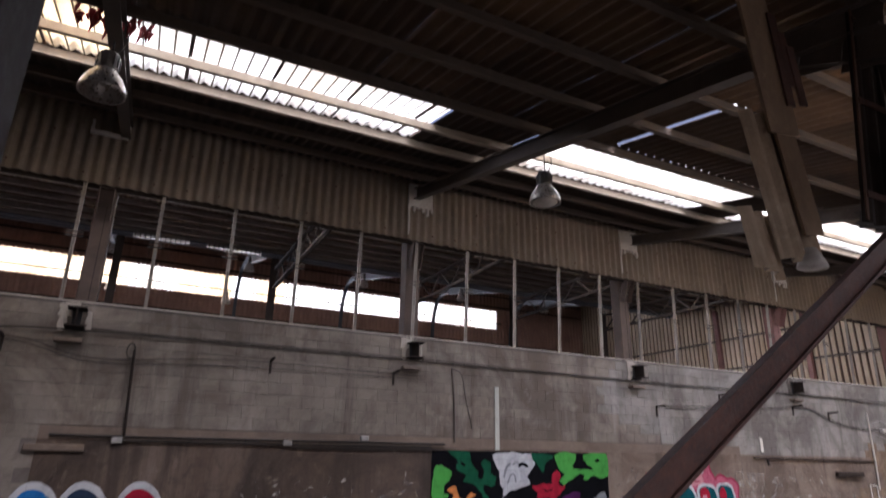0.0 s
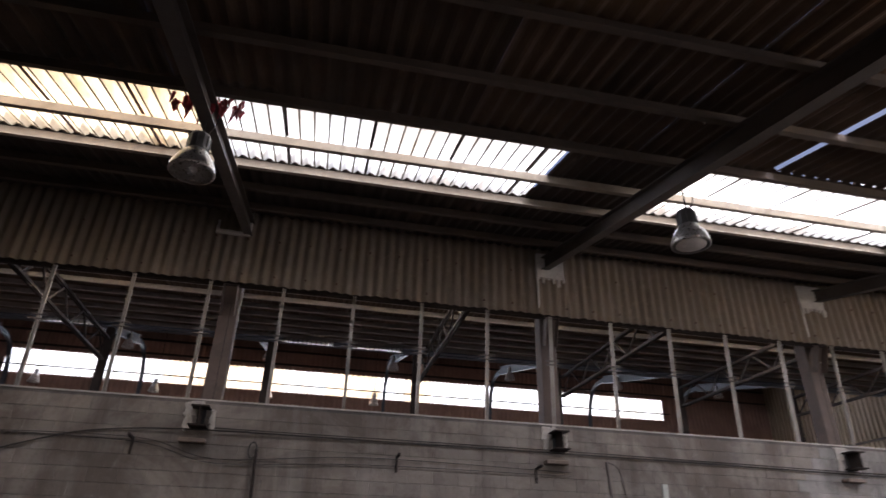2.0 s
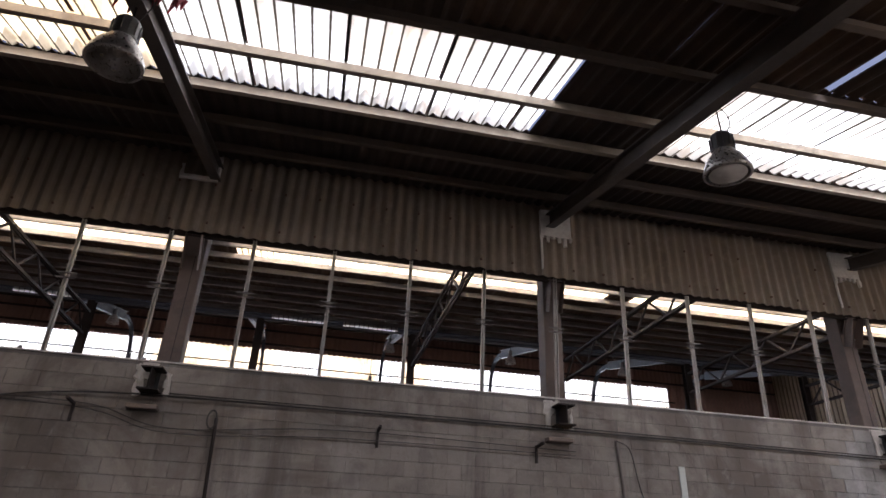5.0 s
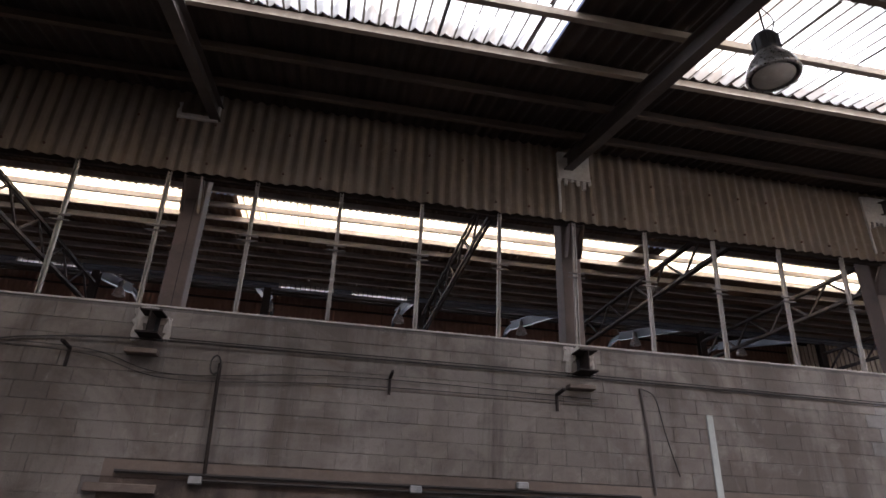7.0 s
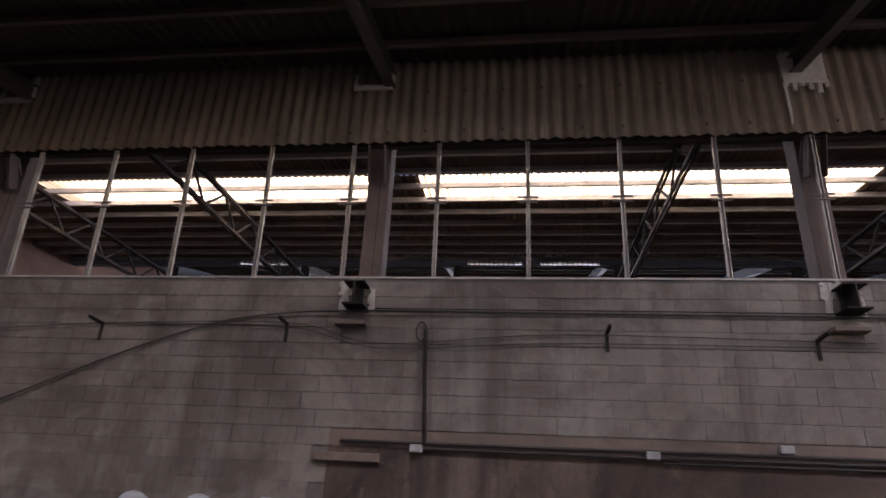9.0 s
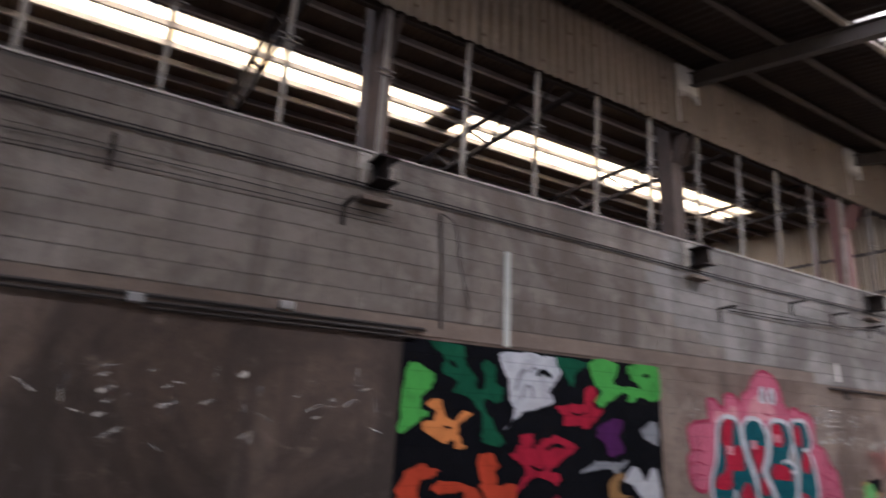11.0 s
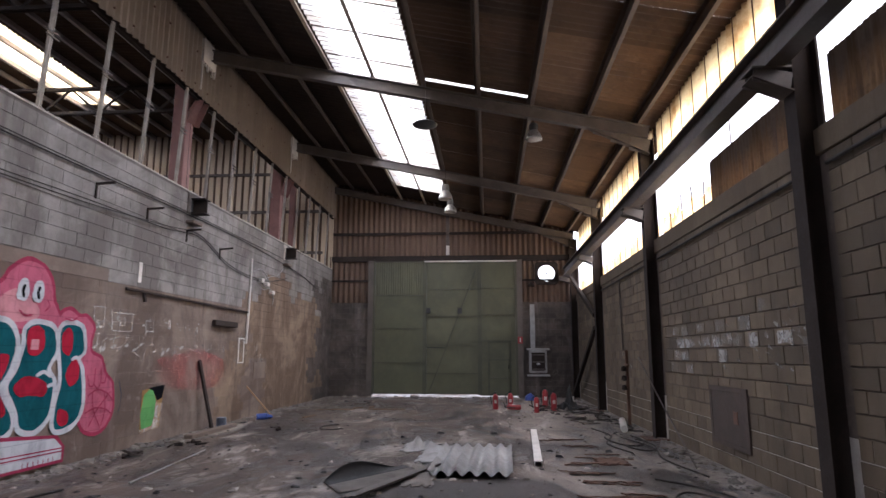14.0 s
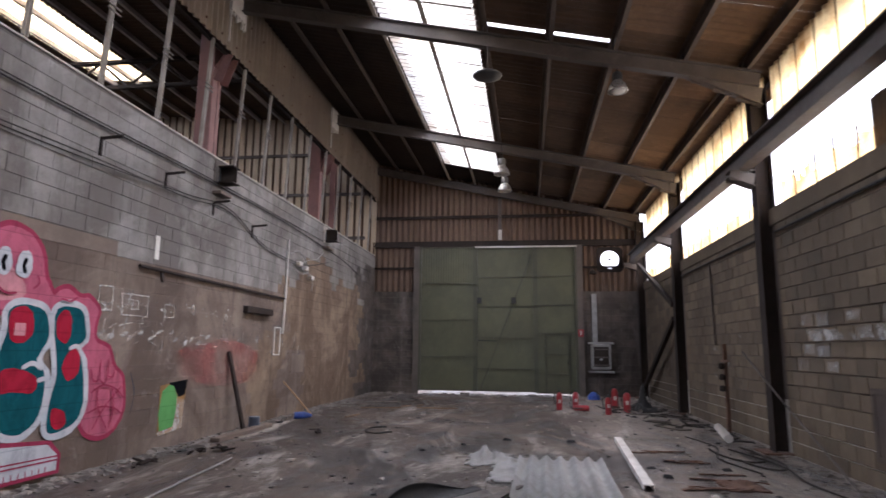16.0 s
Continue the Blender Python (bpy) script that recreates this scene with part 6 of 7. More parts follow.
# ---- entrance bay: brace and hanging sheet ----
brace = thing("diagonal_brace", (2.4, -9.1, 0.9), "rusty steel channel brace across the entrance bay", "brace")
a, b = Vector((2.46, -9.1, 2.19)), Vector((5.75, -9.1, 4.36))
side = (b - a).normalized().cross(Vector((0, 1, 0)))
part("web", bar(bmesh.new(), a, b, 0.1, 0.02, (0, 1, 0)), M["brace"], brace)
for sign in (-1, 1):
    part("flange", bar(bmesh.new(), a + side * 0.055 * sign, b + side * 0.055 * sign, 0.016, 0.05, (0, 1, 0)), M["brace"], brace)
part("short_post", bar(bmesh.new(), (2.42, -9.1, 0.88), (2.42, -9.1, 2.24), 0.1, 0.1, (1, 0, 0)), M["brace"], brace)
part("gusset", boxed(5.2, 5.7, -9.16, -9.14, 3.98, 4.5), M["brace"], brace)
flap = thing("hanging_flap", (5.6, -8.72, 3.95), "dark steel sheet hanging beside the entrance column", "sheet")
part("sheet", corrugated(bmesh.new(), (5.6, -8.72, 5.95), (1, 0, 0), (-0.22, 0, -1), 0.45, 2.0, pitch=0.15, depth=0.012), M["steel"], flap)
part("edge_strip", bar(bmesh.new(), (5.6, -8.74, 5.95), (5.17, -8.74, 4.0), 0.025, 0.012, (0, 1, 0)), M["rust"], flap)
for fz in (5.8, 5.0, 4.2):
    part("strap", bar(bmesh.new(), (5.6 - (5.95 - fz) * 0.22, -8.75, fz), (6.05 - (5.95 - fz) * 0.22, -8.75, fz), 0.012, 0.05, (0, 0, 1)), M["brace"], flap)
hang = thing("hanging_sheet", (4.75, -8.45, 3.65), "broken corrugated sheet and board hanging from the roof edge", "broken sheet")
bm = corrugated(bmesh.new(), (4.5, -8.42, 4.85), (0.98, 0.1, 0.1), (0.18, 0.0, -1), 0.5, 1.15, pitch=0.15, depth=0.03, thick=0.006, ragged=0.1, seed=4)
part("corrugated_piece", bm, M["beige_sheet"], hang)
bm = corrugated(bmesh.new(), (4.42, -8.36, 4.1), (0.9, 0.2, 0), (0.2, 0.0, -1), 0.35, 0.52, pitch=0.15, depth=0.03, thick=0.006, ragged=0.1, seed=6)
part("lower_piece", bm, M["beige_sheet"], hang)
bm = bmesh.new()
bar(bm, (4.68, -8.5, 6.1), (4.86, -8.47, 4.7), 0.34, 0.025, (0, 1, 0))
bar(bm, (4.78, -8.47, 5.2), (5.02, -8.45, 3.95), 0.22, 0.022, (0, 1, 0))
part("board", bm, M["wood"], hang, "brown splintered wooden board")
bm = bmesh.new()
for k, (dx, top, bot) in enumerate(((0.2, 5.75, 4.95), (0.28, 5.6, 5.15), (0.36, 5.5, 5.0))):
    bar(bm, (4.68 + dx, -8.52, top), (4.76 + dx, -8.5, bot), 0.09, 0.015, (0, 1, 0))
part("splinter", bm, M["brace"], hang)
part("lamp_cap", lathe(bmesh.new(), (4.98, -8.42, 3.72), [(0.0, 0.14), (0.05, 0.13), (0.09, 0.03), (0.1, 0.0), (0.0, -0.01)], 14), M["white"], hang, "small round lamp cap", smooth=True)
part("hanger", tube(bmesh.new(), [(4.62, -8.5, 6.0), (4.6, -8.5, roof_z(-8.5))], 0.012), M["steel"], hang)

# ---- east end details ----
fan = thing("fan_opening", (EX - 0.02, -7.97, 4.1), "square panel with a bright round fan opening", "fan")
bm = bmesh.new()
n = 28
inner = [bm.verts.new((EX - 0.03, -7.97 + 0.3 * math.cos(k * math.tau / n), 4.44 + 0.3 * math.sin(k * math.tau / n))) for k in range(n)]
outer = []
for k in range(n):
    c, s = math.cos(k * math.tau / n), math.sin(k * math.tau / n)
    m = 0.42 / max(abs(c), abs(s))
    outer.append(bm.verts.new((EX - 0.03, -7.97 + m * c, 4.44 + m * s)))
for k in range(n):
    bm.faces.new((inner[k], inner[(k + 1) % n], outer[(k + 1) % n], outer[k]))
part("panel", bm, M["steel"], fan)
part("hub", lathe(bmesh.new(), (EX - 0.04, -7.97, 4.41), [(0.0, 0.07), (0.035, 0.06), (0.035, 0.0), (0.0, -0.01)], 12), M["steel"], fan)
part("guard", bar(bmesh.new(), (EX - 0.03, -7.67, 4.44), (EX - 0.03, -8.27, 4.44), 0.008, 0.008), M["steel"], fan)
panel = thing("switch_cabinet", (EX - 0.1, -7.55, 0.85), "grey electric switch cabinet with conduits on the end wall", "switch cabinet")
part("box", boxed(EX - 0.2, EX - 0.0, -7.9, -7.27, 0.86, 1.66, bevel=0.03), M["box_grey"], panel)
cab_door = part("door", boxed(EX - 0.215, EX - 0.2, -7.82, -7.35, 0.95, 1.58, bevel=0.006), M["steel"], panel)
for z in (0.78, 1.7):
    part("clamp", boxed(EX - 0.16, EX - 0.0, -8.0, -7.2, z - 0.035, z + 0.035, bevel=0.012), M["box_grey"], panel)
part("dial", lathe(bmesh.new(), (EX - 0.23, -7.58, 1.14), [(0.0, 0.08), (0.06, 0.06), (0.06, 0.02), (0.0, 0.0)], 12), M["box_grey"], cab_door)
for z in (1.5, 1.25, 1.0):
    part("bar", boxed(EX - 0.235, EX - 0.215, -7.85, -7.35, z - 0.02, z + 0.02), M["steel_grey"], cab_door)
part("duct", boxed(EX - 0.1, EX - 0.0, -7.5, -7.34, 1.74, 3.3, bevel=0.008), M["box_grey"], panel)
part("lower_duct", boxed(EX - 0.08, EX - 0.0, -7.62, -7.5, 0.0, 0.86, bevel=0.008), M["steel_grey"], panel)
sign = solid("fire_sign", boxed(EX - 0.14, EX - 0.125, -7.06, -6.88, 1.9, 2.14), M["red"], "small red fire equipment sign", "sign")
part("symbol", boxed(EX - 0.146, EX - 0.141, -6.99, -6.95, 1.95, 2.09), M["white"], sign)
lamp = thing("wall_lamp", (EX - 0.12, -7.35, 4.0), "small dark wall lamp", "lamp")
part("shade", lathe(bmesh.new(), (EX - 0.14, -7.4, 3.95), [(0.13, 0.0), (0.1, 0.08), (0.03, 0.14), (0.0, 0.15)], 14), M["steel"], lamp)
part("arm", bar(bmesh.new(), (EX - 0.14, -7.4, 4.08), (EX + 0.04, -7.4, 4.15), 0.03, 0.03), M["steel"], lamp)
solid("paper_notice", boxed(EX - 0.09, EX - 0.085, -4.42, -4.3, 5.15, 5.5), M["white"], "small white notice on the post", "notice")
bs = bmesh.new()
bar(bs, (23.15, -8.8, 2.25), (27.7, -8.8, 0.2), 0.1, 0.12)
bar(bs, (23.15, -8.8, 2.6), (27.6, -8.8, 4.2), 0.1, 0.12)
solid("wall_bracing", bs, M["steel"], "dark steel cross brace between the end columns", "brace")

# loose wires round the lamp fittings, and scraps at the foot of the north wall
for pts in ([(20.25, -0.05, 3.5), (20.6, -0.1, 3.62), (21.0, -0.12, 3.5), (21.25, -0.1, 3.34)], [(20.3, -0.05, 3.3), (20.75, -0.14, 3.12), (21.2, -0.12, 3.2), (21.6, -0.1, 3.12)], [(20.8, -0.1, 3.36), (21.3, -0.12, 3.52), (21.9, -0.08, 3.62), (22.5, -0.05, 3.9)], [(21.5, -0.1, 3.12), (21.6, -0.11, 2.95), (21.56, -0.1, 2.8)]):
    cable("lamp_wire", pts, 0.009, "loose pale wire at the wall lamp fittings", "box_grey")
solid("leaning_stick", tube(bmesh.new(), [(20.3, -0.03, 0.74), (20.8, -0.5, 0.02)], 0.018, 7), M["pale_wood"], "pale stick leaning against the block wall", "stick")
solid("paint_can", lathe(bmesh.new(), (18.35, -0.3, 0.0), [(0, 0.0), (0.09, 0.0), (0.1, 0.02), (0.1, 0.2), (0.085, 0.22), (0, 0.22)], 16), M["blue_steel"], "dull blue paint can beside the leaning board", "can")
kerb = boxed(16.7, 18.7, -0.5, -0.34, 0.0, 0.07, bevel=0.01)
solid("timber_baulk", kerb, M["render"], "dark timber lying along the foot of the wall", "timber")
for sx, sy, seed in ((15.6, -0.75, 21), (15.9, -0.9, 22), (17.9, -1.6, 23), (14.8, -0.5, 24)):
    rs = random.Random(seed)
    bm = bmesh.new()
    for _ in range(5):
        p = Vector((sx + rs.uniform(-0.15, 0.15), sy + rs.uniform(-0.1, 0.1), 0.02 + rs.uniform(0, 0.05)))
        d = Vector((rs.uniform(-0.2, 0.2), rs.uniform(-0.12, 0.12), rs.uniform(-0.01, 0.06)))
        bar(bm, p - d * 0.5, p + d * 0.5, 0.05, 0.02)
    solid("iron_scrap", bm, M["steel"], "small heap of dark iron scrap on the floor", "scrap", group="scrap heaps")

# ---- south wall details ----
hatch = thing("metal_hatch", (14.35, -8.98, 0.34), "brown steel cupboard door in the block wall", "hatch")
hatch_door = part("door", boxed(13.75, 14.9, -9.0, -8.98, 0.36, 1.02, bevel=0.004), M["hatch"], hatch)
fr = bmesh.new()
for xa, xb, za, zb in ((13.68, 14.97, 1.02, 1.08), (13.68, 14.97, 0.3, 0.36), (13.68, 13.75, 0.36, 1.02), (14.9, 14.97, 0.36, 1.02)):
    box(fr, xa, xb, -9.0, -8.975, za, zb)
part("door_frame", fr, M["hatch"], hatch)
part("lock_plate", boxed(14.0, 14.14, -8.984, -8.972, 0.62, 0.78), M["rust"], hatch_door)
post = thing("tap_post", (19.4, -8.8, 0), "dark iron post with valve fittings by the wall", "post")
part("post", bar(bmesh.new(), (19.4, -8.8, 0), (19.4, -8.8, 1.6), 0.06, 0.06, (1, 0, 0)), M["rust"], post)
for z in (0.75, 0.95, 1.15):
    part("fitting", lathe(bmesh.new(), (19.36, -8.72, z), [(0, 0.12), (0.05, 0.1), (0.06, 0.02), (0, 0)], 10), M["steel"], post)
part("cross_bar", bar(bmesh.new(), (19.15, -8.78, 1.3), (19.6, -8.78, 1.3), 0.03, 0.03), M["rust"], post)
solid("leaning_pole", tube(bmesh.new(), [(14.4, -8.55, 0.02), (16.5, -8.7, 0.72), (18.7, -8.88, 1.46)], 0.014), M["steel_grey"], "dark pole leaning along the south wall", "pole")
solid("wall_conduit", tube(bmesh.new(), [(20.5, -8.97, 1.6), (20.6, -8.97, 3.3)], 0.018), M["steel_grey"], "thin conduit on the south wall", "conduit")
for xa, xb in ((6.1, 11.4), (11.8, 17.2), (17.6, 22.9)):
    cable("rail_cable", [(xa, -8.96, 3.27), ((xa + xb) / 2, -8.96, 3.28), (xb, -8.96, 3.27)], 0.02, "dark cable under the window sill")
box_s = thing("junction_box", (10.3, -8.95, 2.9), "grey junction box with a pipe down the south wall", "junction box")
part("box", boxed(10.22, 10.38, -8.99, -8.9, 3.18, 3.34, bevel=0.01), M["steel_grey"], box_s)
part("pipe", tube(bmesh.new(), [(10.3, -8.95, 3.18), (10.32, -8.95, 1.9)], 0.022), M["cable"], box_s)

# ---- things on the floor ----
def floor_sheet():
    """The corrugated sheet that lies in the middle, bent a little."""
    bm = corrugated(bmesh.new(), (13.55, -5.03, 0.06), (-0.03, -1, 0.0), (1, -0.03, 0.0), 1.06, 2.4, pitch=0.177, depth=0.032, thick=0.008, segs=10)
    return solid("corrugated_sheet", bm, M["tin"], "grey corrugated roof sheet lying on the floor", "roof sheet", smooth=True)


floor_sheet()


def curled_mat():
    """A stiff floor covering: flat and dusty in front, its far edge curled up in a black lip."""
    mat = thing("curled_mat", (13.5, -4.3, 0), "stiff floor covering with one edge curled up, black underneath", "floor covering")
    a, b = Vector((12.95, -3.95, 0)), Vector((14.15, -4.75, 0))
    along = b - a
    back = Vector((0.75, 0.45, 0))

    def surface(name, material, v0, v1, nv, thick):
        bm = bmesh.new()
        top, low = [], []
        for i in range(25):
            u = i / 24
            lift = 0.17 * math.sin(math.pi * min(1, u * 1.12) ** 0.7) ** 1.3 if u < 0.89 else 0.004
            r1, r2 = [], []
            for j in range(nv + 1):
                v = v0 + (v1 - v0) * j / nv
                if v < 0:
                    p = a + along * u + back * v * (0.75 + 0.25 * math.sin(u * 5)) + Vector((0, 0, 0.012 + 0.012 * math.sin(u * 9 + v * 6) ** 2))
                else:
                    ang = v * 1.9
                    p = a + along * u + back * (0.22 * math.sin(ang)) + Vector((0, 0, 0.014 + lift * (1 - math.cos(ang)) * 0.75))
                r1.append(bm.verts.new(p))
                r2.append(bm.verts.new(p + Vector((0, 0, thick))))
            low.append(r1)
            top.append(r2)
        for i in range(24):
            for j in range(nv):
                bm.faces.new((top[i][j], top[i + 1][j], top[i + 1][j + 1], top[i][j + 1]))
                bm.faces.new((low[i][j], low[i][j + 1], low[i + 1][j + 1], low[i + 1][j]))
            for j in (0, nv):
                bm.faces.new((low[i][j], low[i + 1][j], top[i + 1][j], top[i][j]))
        for i in (0, 24):
            for j in range(nv):
                bm.faces.new((low[i][j], low[i][j + 1], top[i][j + 1], top[i][j]))
        part(name, bm, material, mat, smooth=True)
    surface("curled_lip", M["black"], 0.0, 1.0, 10, 0.008)
    surface("flat_part", M["debris"], -0.62, 0.0, 8, 0.008)
    return mat


curled_mat()


def crumpled(name, x0, x1, y0, y1, h, mat, label, category, seed):
    rng = random.Random(seed)
    bm = bmesh.new()
    n = 14
    vs = [[bm.verts.new((x0 + (x1 - x0) * i / n + rng.uniform(-0.012, 0.012), y0 + (y1 - y0) * j / n + rng.uniform(-0.012, 0.012),
           0.015 + h * max(0, noise.noise((i * 0.35 + seed, j * 0.35, 0.5)) + 0.35) * math.sin(math.pi * i / n) * math.sin(math.pi * j / n) * 1.6)) for j in range(n + 1)] for i in range(n + 1)]
    for i in range(n):
        for j in range(n):
            if min(i, n - 1 - i, j, n - 1 - j) > 0 or rng.random() > 0.35:
                bm.faces.new((vs[i][j], vs[i + 1][j], vs[i + 1][j + 1], vs[i][j + 1]))
    ext = bmesh.ops.extrude_face_region(bm, geom=bm.faces[:])
    for v in ext["geom"]:
        if isinstance(v, bmesh.types.BMVert):
            v.co.z -= 0.012
    return solid(name, bm, mat, label, category, smooth=True)


crumpled("torn_sheet", 14.6, 16.2, -4.75, -5.3, 0.05, M["tin"], "torn pale sheet lying beside the corrugated sheet", "sheet", 3)
crumpled("plaster_lump", 15.5, 16.5, -4.4, -5.0, 0.11, M["tin"], "pale lump of torn insulation on the floor", "insulation", 5)
crumpled("dark_rags", 23.3, 24.6, -7.8, -8.5, 0.4, M["black"], "heap of dark rags and cable in the corner", "rags", 8)
crumpled("card_sheet", 13.0, 14.4, -4.75, -5.15, 0.03, M["debris"], "flat dusty board on the floor", "board", 11)
bm = bmesh.new()
for k in range(3):
    bar(bm, (12.2, -4.28 - k * 0.06, 0.05 + 0.006 * k), (14.2, -5.06 - k * 0.04, 0.05 + 0.006 * k), 0.045, 0.02)
solid("metal_strips", bm, M["steel_grey"], "bundle of metal strips on the floor", "metal strips")
chan = thing("white_channel", (16.2, -6.57, 0), "white plastic channel lying on the floor", "channel")
bm = bmesh.new()
for dy in (-0.05, 0.05):
    bar(bm, (14.45, -6.47 + dy, 0.04), (18.1, -6.67 + dy, 0.04), 0.01, 0.06)
bar(bm, (14.45, -6.47, 0.07), (18.1, -6.67, 0.07), 0.11, 0.01)
part("profile", bm, M["white"], chan)


def extinguisher(x, y, lying=False, s=1.0):
    ex = thing("fire_extinguisher", (x, y, 0), "red fire extinguisher " + ("lying" if lying else "standing") + " on the dusty floor", "extinguisher", "fire extinguishers")
    o = Vector((x, y, 0))
    body = part("cylinder", lathe(bmesh.new(), o, [(0, 0.0), (0.08 * s, 0.0), (0.085 * s, 0.02), (0.085 * s, 0.4 * s), (0.07 * s, 0.46 * s), (0.03, 0.5 * s), (0, 0.5 * s)], 18), M["red"], ex, smooth=True)
    part("label", boxed(x - 0.092 * s, x - 0.08 * s, y - 0.04 * s, y + 0.04 * s, 0.2 * s, 0.3 * s, bevel=0.004), M["white"], body, "white paper label")
    valve = part("valve", boxed(x - 0.03, x + 0.03, y - 0.025, y + 0.025, 0.5 * s, 0.56 * s, bevel=0.006), M["black"], ex)
    part("lever", bar(bmesh.new(), (x, y, 0.575 * s), (x - 0.13, y + 0.01, 0.6 * s), 0.025, 0.015), M["black"], valve)
    part("hose", tube(bmesh.new(), spline([(x, y + 0.03, 0.53 * s), (x, y + 0.13, 0.42 * s), (x, y + 0.1, 0.15 * s)], 5), 0.012), M["black"], ex)
    if lying:
        ex.rotation_euler = (0, radians(90), radians(70))
        ex.location.z = 0.09
    return ex


for ex_x, ex_y, ly, sc in ((23.3, -6.0, 0, 0.85), (23.7, -6.43, 0, 0.85), (22.4, -7.07, 0, 0.8), (24.2, -7.46, 0, 1.0), (23.0, -7.58, 0, 0.95), (22.9, -6.68, 1, 0.8)):
    extinguisher(ex_x, ex_y, bool(ly), sc)
solid("white_bucket", lathe(bmesh.new(), (24.3, -8.2, 0.0), [(0, 0.0), (0.09, 0.0), (0.11, 0.3), (0.1, 0.3), (0.085, 0.02), (0, 0.02)], 16), M["white"], "small white bucket in the corner", "bucket")
solid("blue_cloth", lathe(bmesh.new(), (26.8, -7.2, 0.0), [(0, 0.0), (0.2, 0.0), (0.17, 0.12), (0.06, 0.22), (0, 0.24)], 9), M["blue"], "crumpled blue plastic by the gate", "plastic")
bt = bmesh.new()
tube(bt, [(20.0, -0.42, 0.07), (20.1, -0.6, 0.07)], 0.07, 12)
tube(bt, [(20.1, -0.6, 0.07), (20.2, -0.72, 0.06)], [0.07, 0.03], 12)
solid("blue_bottle", bt, M["blue"], "blue plastic bottle lying by the wall", "bottle")
rs = random.Random(91)
for bx in (12.7, 13.3, 13.9, 14.6, 15.3, 16.2, 17.0):
    for _ in range(2):
        yaw, ln = radians(rs.uniform(74, 104)), rs.uniform(0.2, 0.42)
        c = Vector((bx + rs.uniform(-0.2, 0.2), -7.25 + rs.uniform(-0.3, 0.25), 0.012))
        d, w = Vector((math.cos(yaw), math.sin(yaw), 0)), Vector((-math.sin(yaw), math.cos(yaw), 0))
        bm = bmesh.new()
        near, far_e = [], []
        for i in range(9):
            q = c + d * ln * (i / 4 - 1)
            lift = 0.02 * abs(math.sin(i * 1.3 + bx))
            near.append(bm.verts.new(q + w * rs.uniform(0.02, 0.06) + Vector((0, 0, lift))))
            far_e.append(bm.verts.new(q - w * rs.uniform(0.02, 0.06) + Vector((0, 0, lift * 0.4))))
        for i in range(8):
            bm.faces.new((near[i], near[i + 1], far_e[i + 1], far_e[i]))
        ext = bmesh.ops.extrude_face_region(bm, geom=bm.faces[:])
        for v in ext["geom"]:
            if isinstance(v, bmesh.types.BMVert):
                v.co.z -= 0.01
        solid("rusty_plate", bm, M["rust"], "flaking rusty iron strip in the broken floor", "iron strip", group="rusty strips")
crumpled("rust_patch", 14.6, 15.2, -7.3, -7.75, 0.04, M["rust"], "patch of flaking rust on the floor", "rust", 17)

rng = random.Random(33)
for k in range(16):
    x, y = rng.uniform(18.5, 24), rng.uniform(-8.6, -7.2)
    pts = [(x, y, 0.02)]
    for _ in range(6):
        x, y = x + rng.uniform(-0.5, 0.55), min(-7.0, max(-8.7, y + rng.uniform(-0.4, 0.4)))
        pts.append((x, y, 0.02 + rng.uniform(0, 0.05)))
    solid("loose_cable", tube(bmesh.new(), spline(pts, 6), rng.choice((0.008, 0.012, 0.016)), 5), M["cable"] if k % 3 else M["steel_grey"], "loose cable tangled on the floor", "cable", group="cables on the floor", smooth=True)
for k, (cx, cy, r) in enumerate(((18.6, -2.6, 0.45), (11.6, -0.9, 0.4), (12.0, -1.3, 0.5), (17.2, -8.2, 0.5), (16.6, -8.3, 0.4))):
    pts = [(cx + r * math.cos(a) * (1 + 0.2 * k), cy + 0.6 * r * math.sin(a), 0.02) for a in np.linspace(0.4 * k, 0.4 * k + 4.2, 9)]
    solid("bent_hose", tube(bmesh.new(), spline(pts, 5), 0.014, 6), M["cable"], "bent piece of dark hose on the floor", "hose", group="hoses on the floor", smooth=True)
for k, pts in enumerate(([(10.2, -8.3, 0.02), (11.2, -8.1, 0.02), (12.3, -8.4, 0.03), (13.1, -8.2, 0.02), (13.6, -7.8, 0.02)], [(11.8, -7.9, 0.02), (12.4, -7.7, 0.02), (12.9, -7.95, 0.02), (12.5, -8.2, 0.03), (11.9, -8.1, 0.02)],
                         [(13.8, -8.5, 0.02), (15.0, -8.3, 0.03), (16.2, -8.45, 0.02), (17.5, -8.2, 0.02)], [(15.6, -8.0, 0.02), (16.6, -7.8, 0.02), (17.6, -8.05, 0.03), (18.8, -7.9, 0.02)])):
    solid("loose_cable", tube(bmesh.new(), spline(pts, 7), 0.012, 5), M["cable"], "loose black cable along the foot of the wall", "cable", group="cables on the floor", smooth=True)
solid("thin_stick", tube(bmesh.new(), [(12.9, -1.6, 0.015), (15.4, -1.35, 0.02)], 0.012), M["tin"], "thin pale stick on the floor", "stick")
for k in range(9):
    x, y = rng.uniform(18.5, 25), rng.uniform(-3.2, -0.8)
    a = rng.uniform(0, math.pi)
    d = Vector((math.cos(a), math.sin(a), 0)) * rng.uniform(0.25, 0.6)
    solid("broken_lath", bar(bmesh.new(), Vector((x, y, 0.02)) - d, Vector((x, y, 0.03)) + d, 0.06, 0.025), M["wood"] if k % 2 else M["debris"], "broken piece of lath on the floor", "lath", group="laths on the floor")
solid("round_pipe", tube(bmesh.new(), [(18.3, -8.45, 0.07), (19.9, -8.75, 0.07)], 0.07, 14), M["white"], "pale plastic pipe lying by the south wall", "pipe")


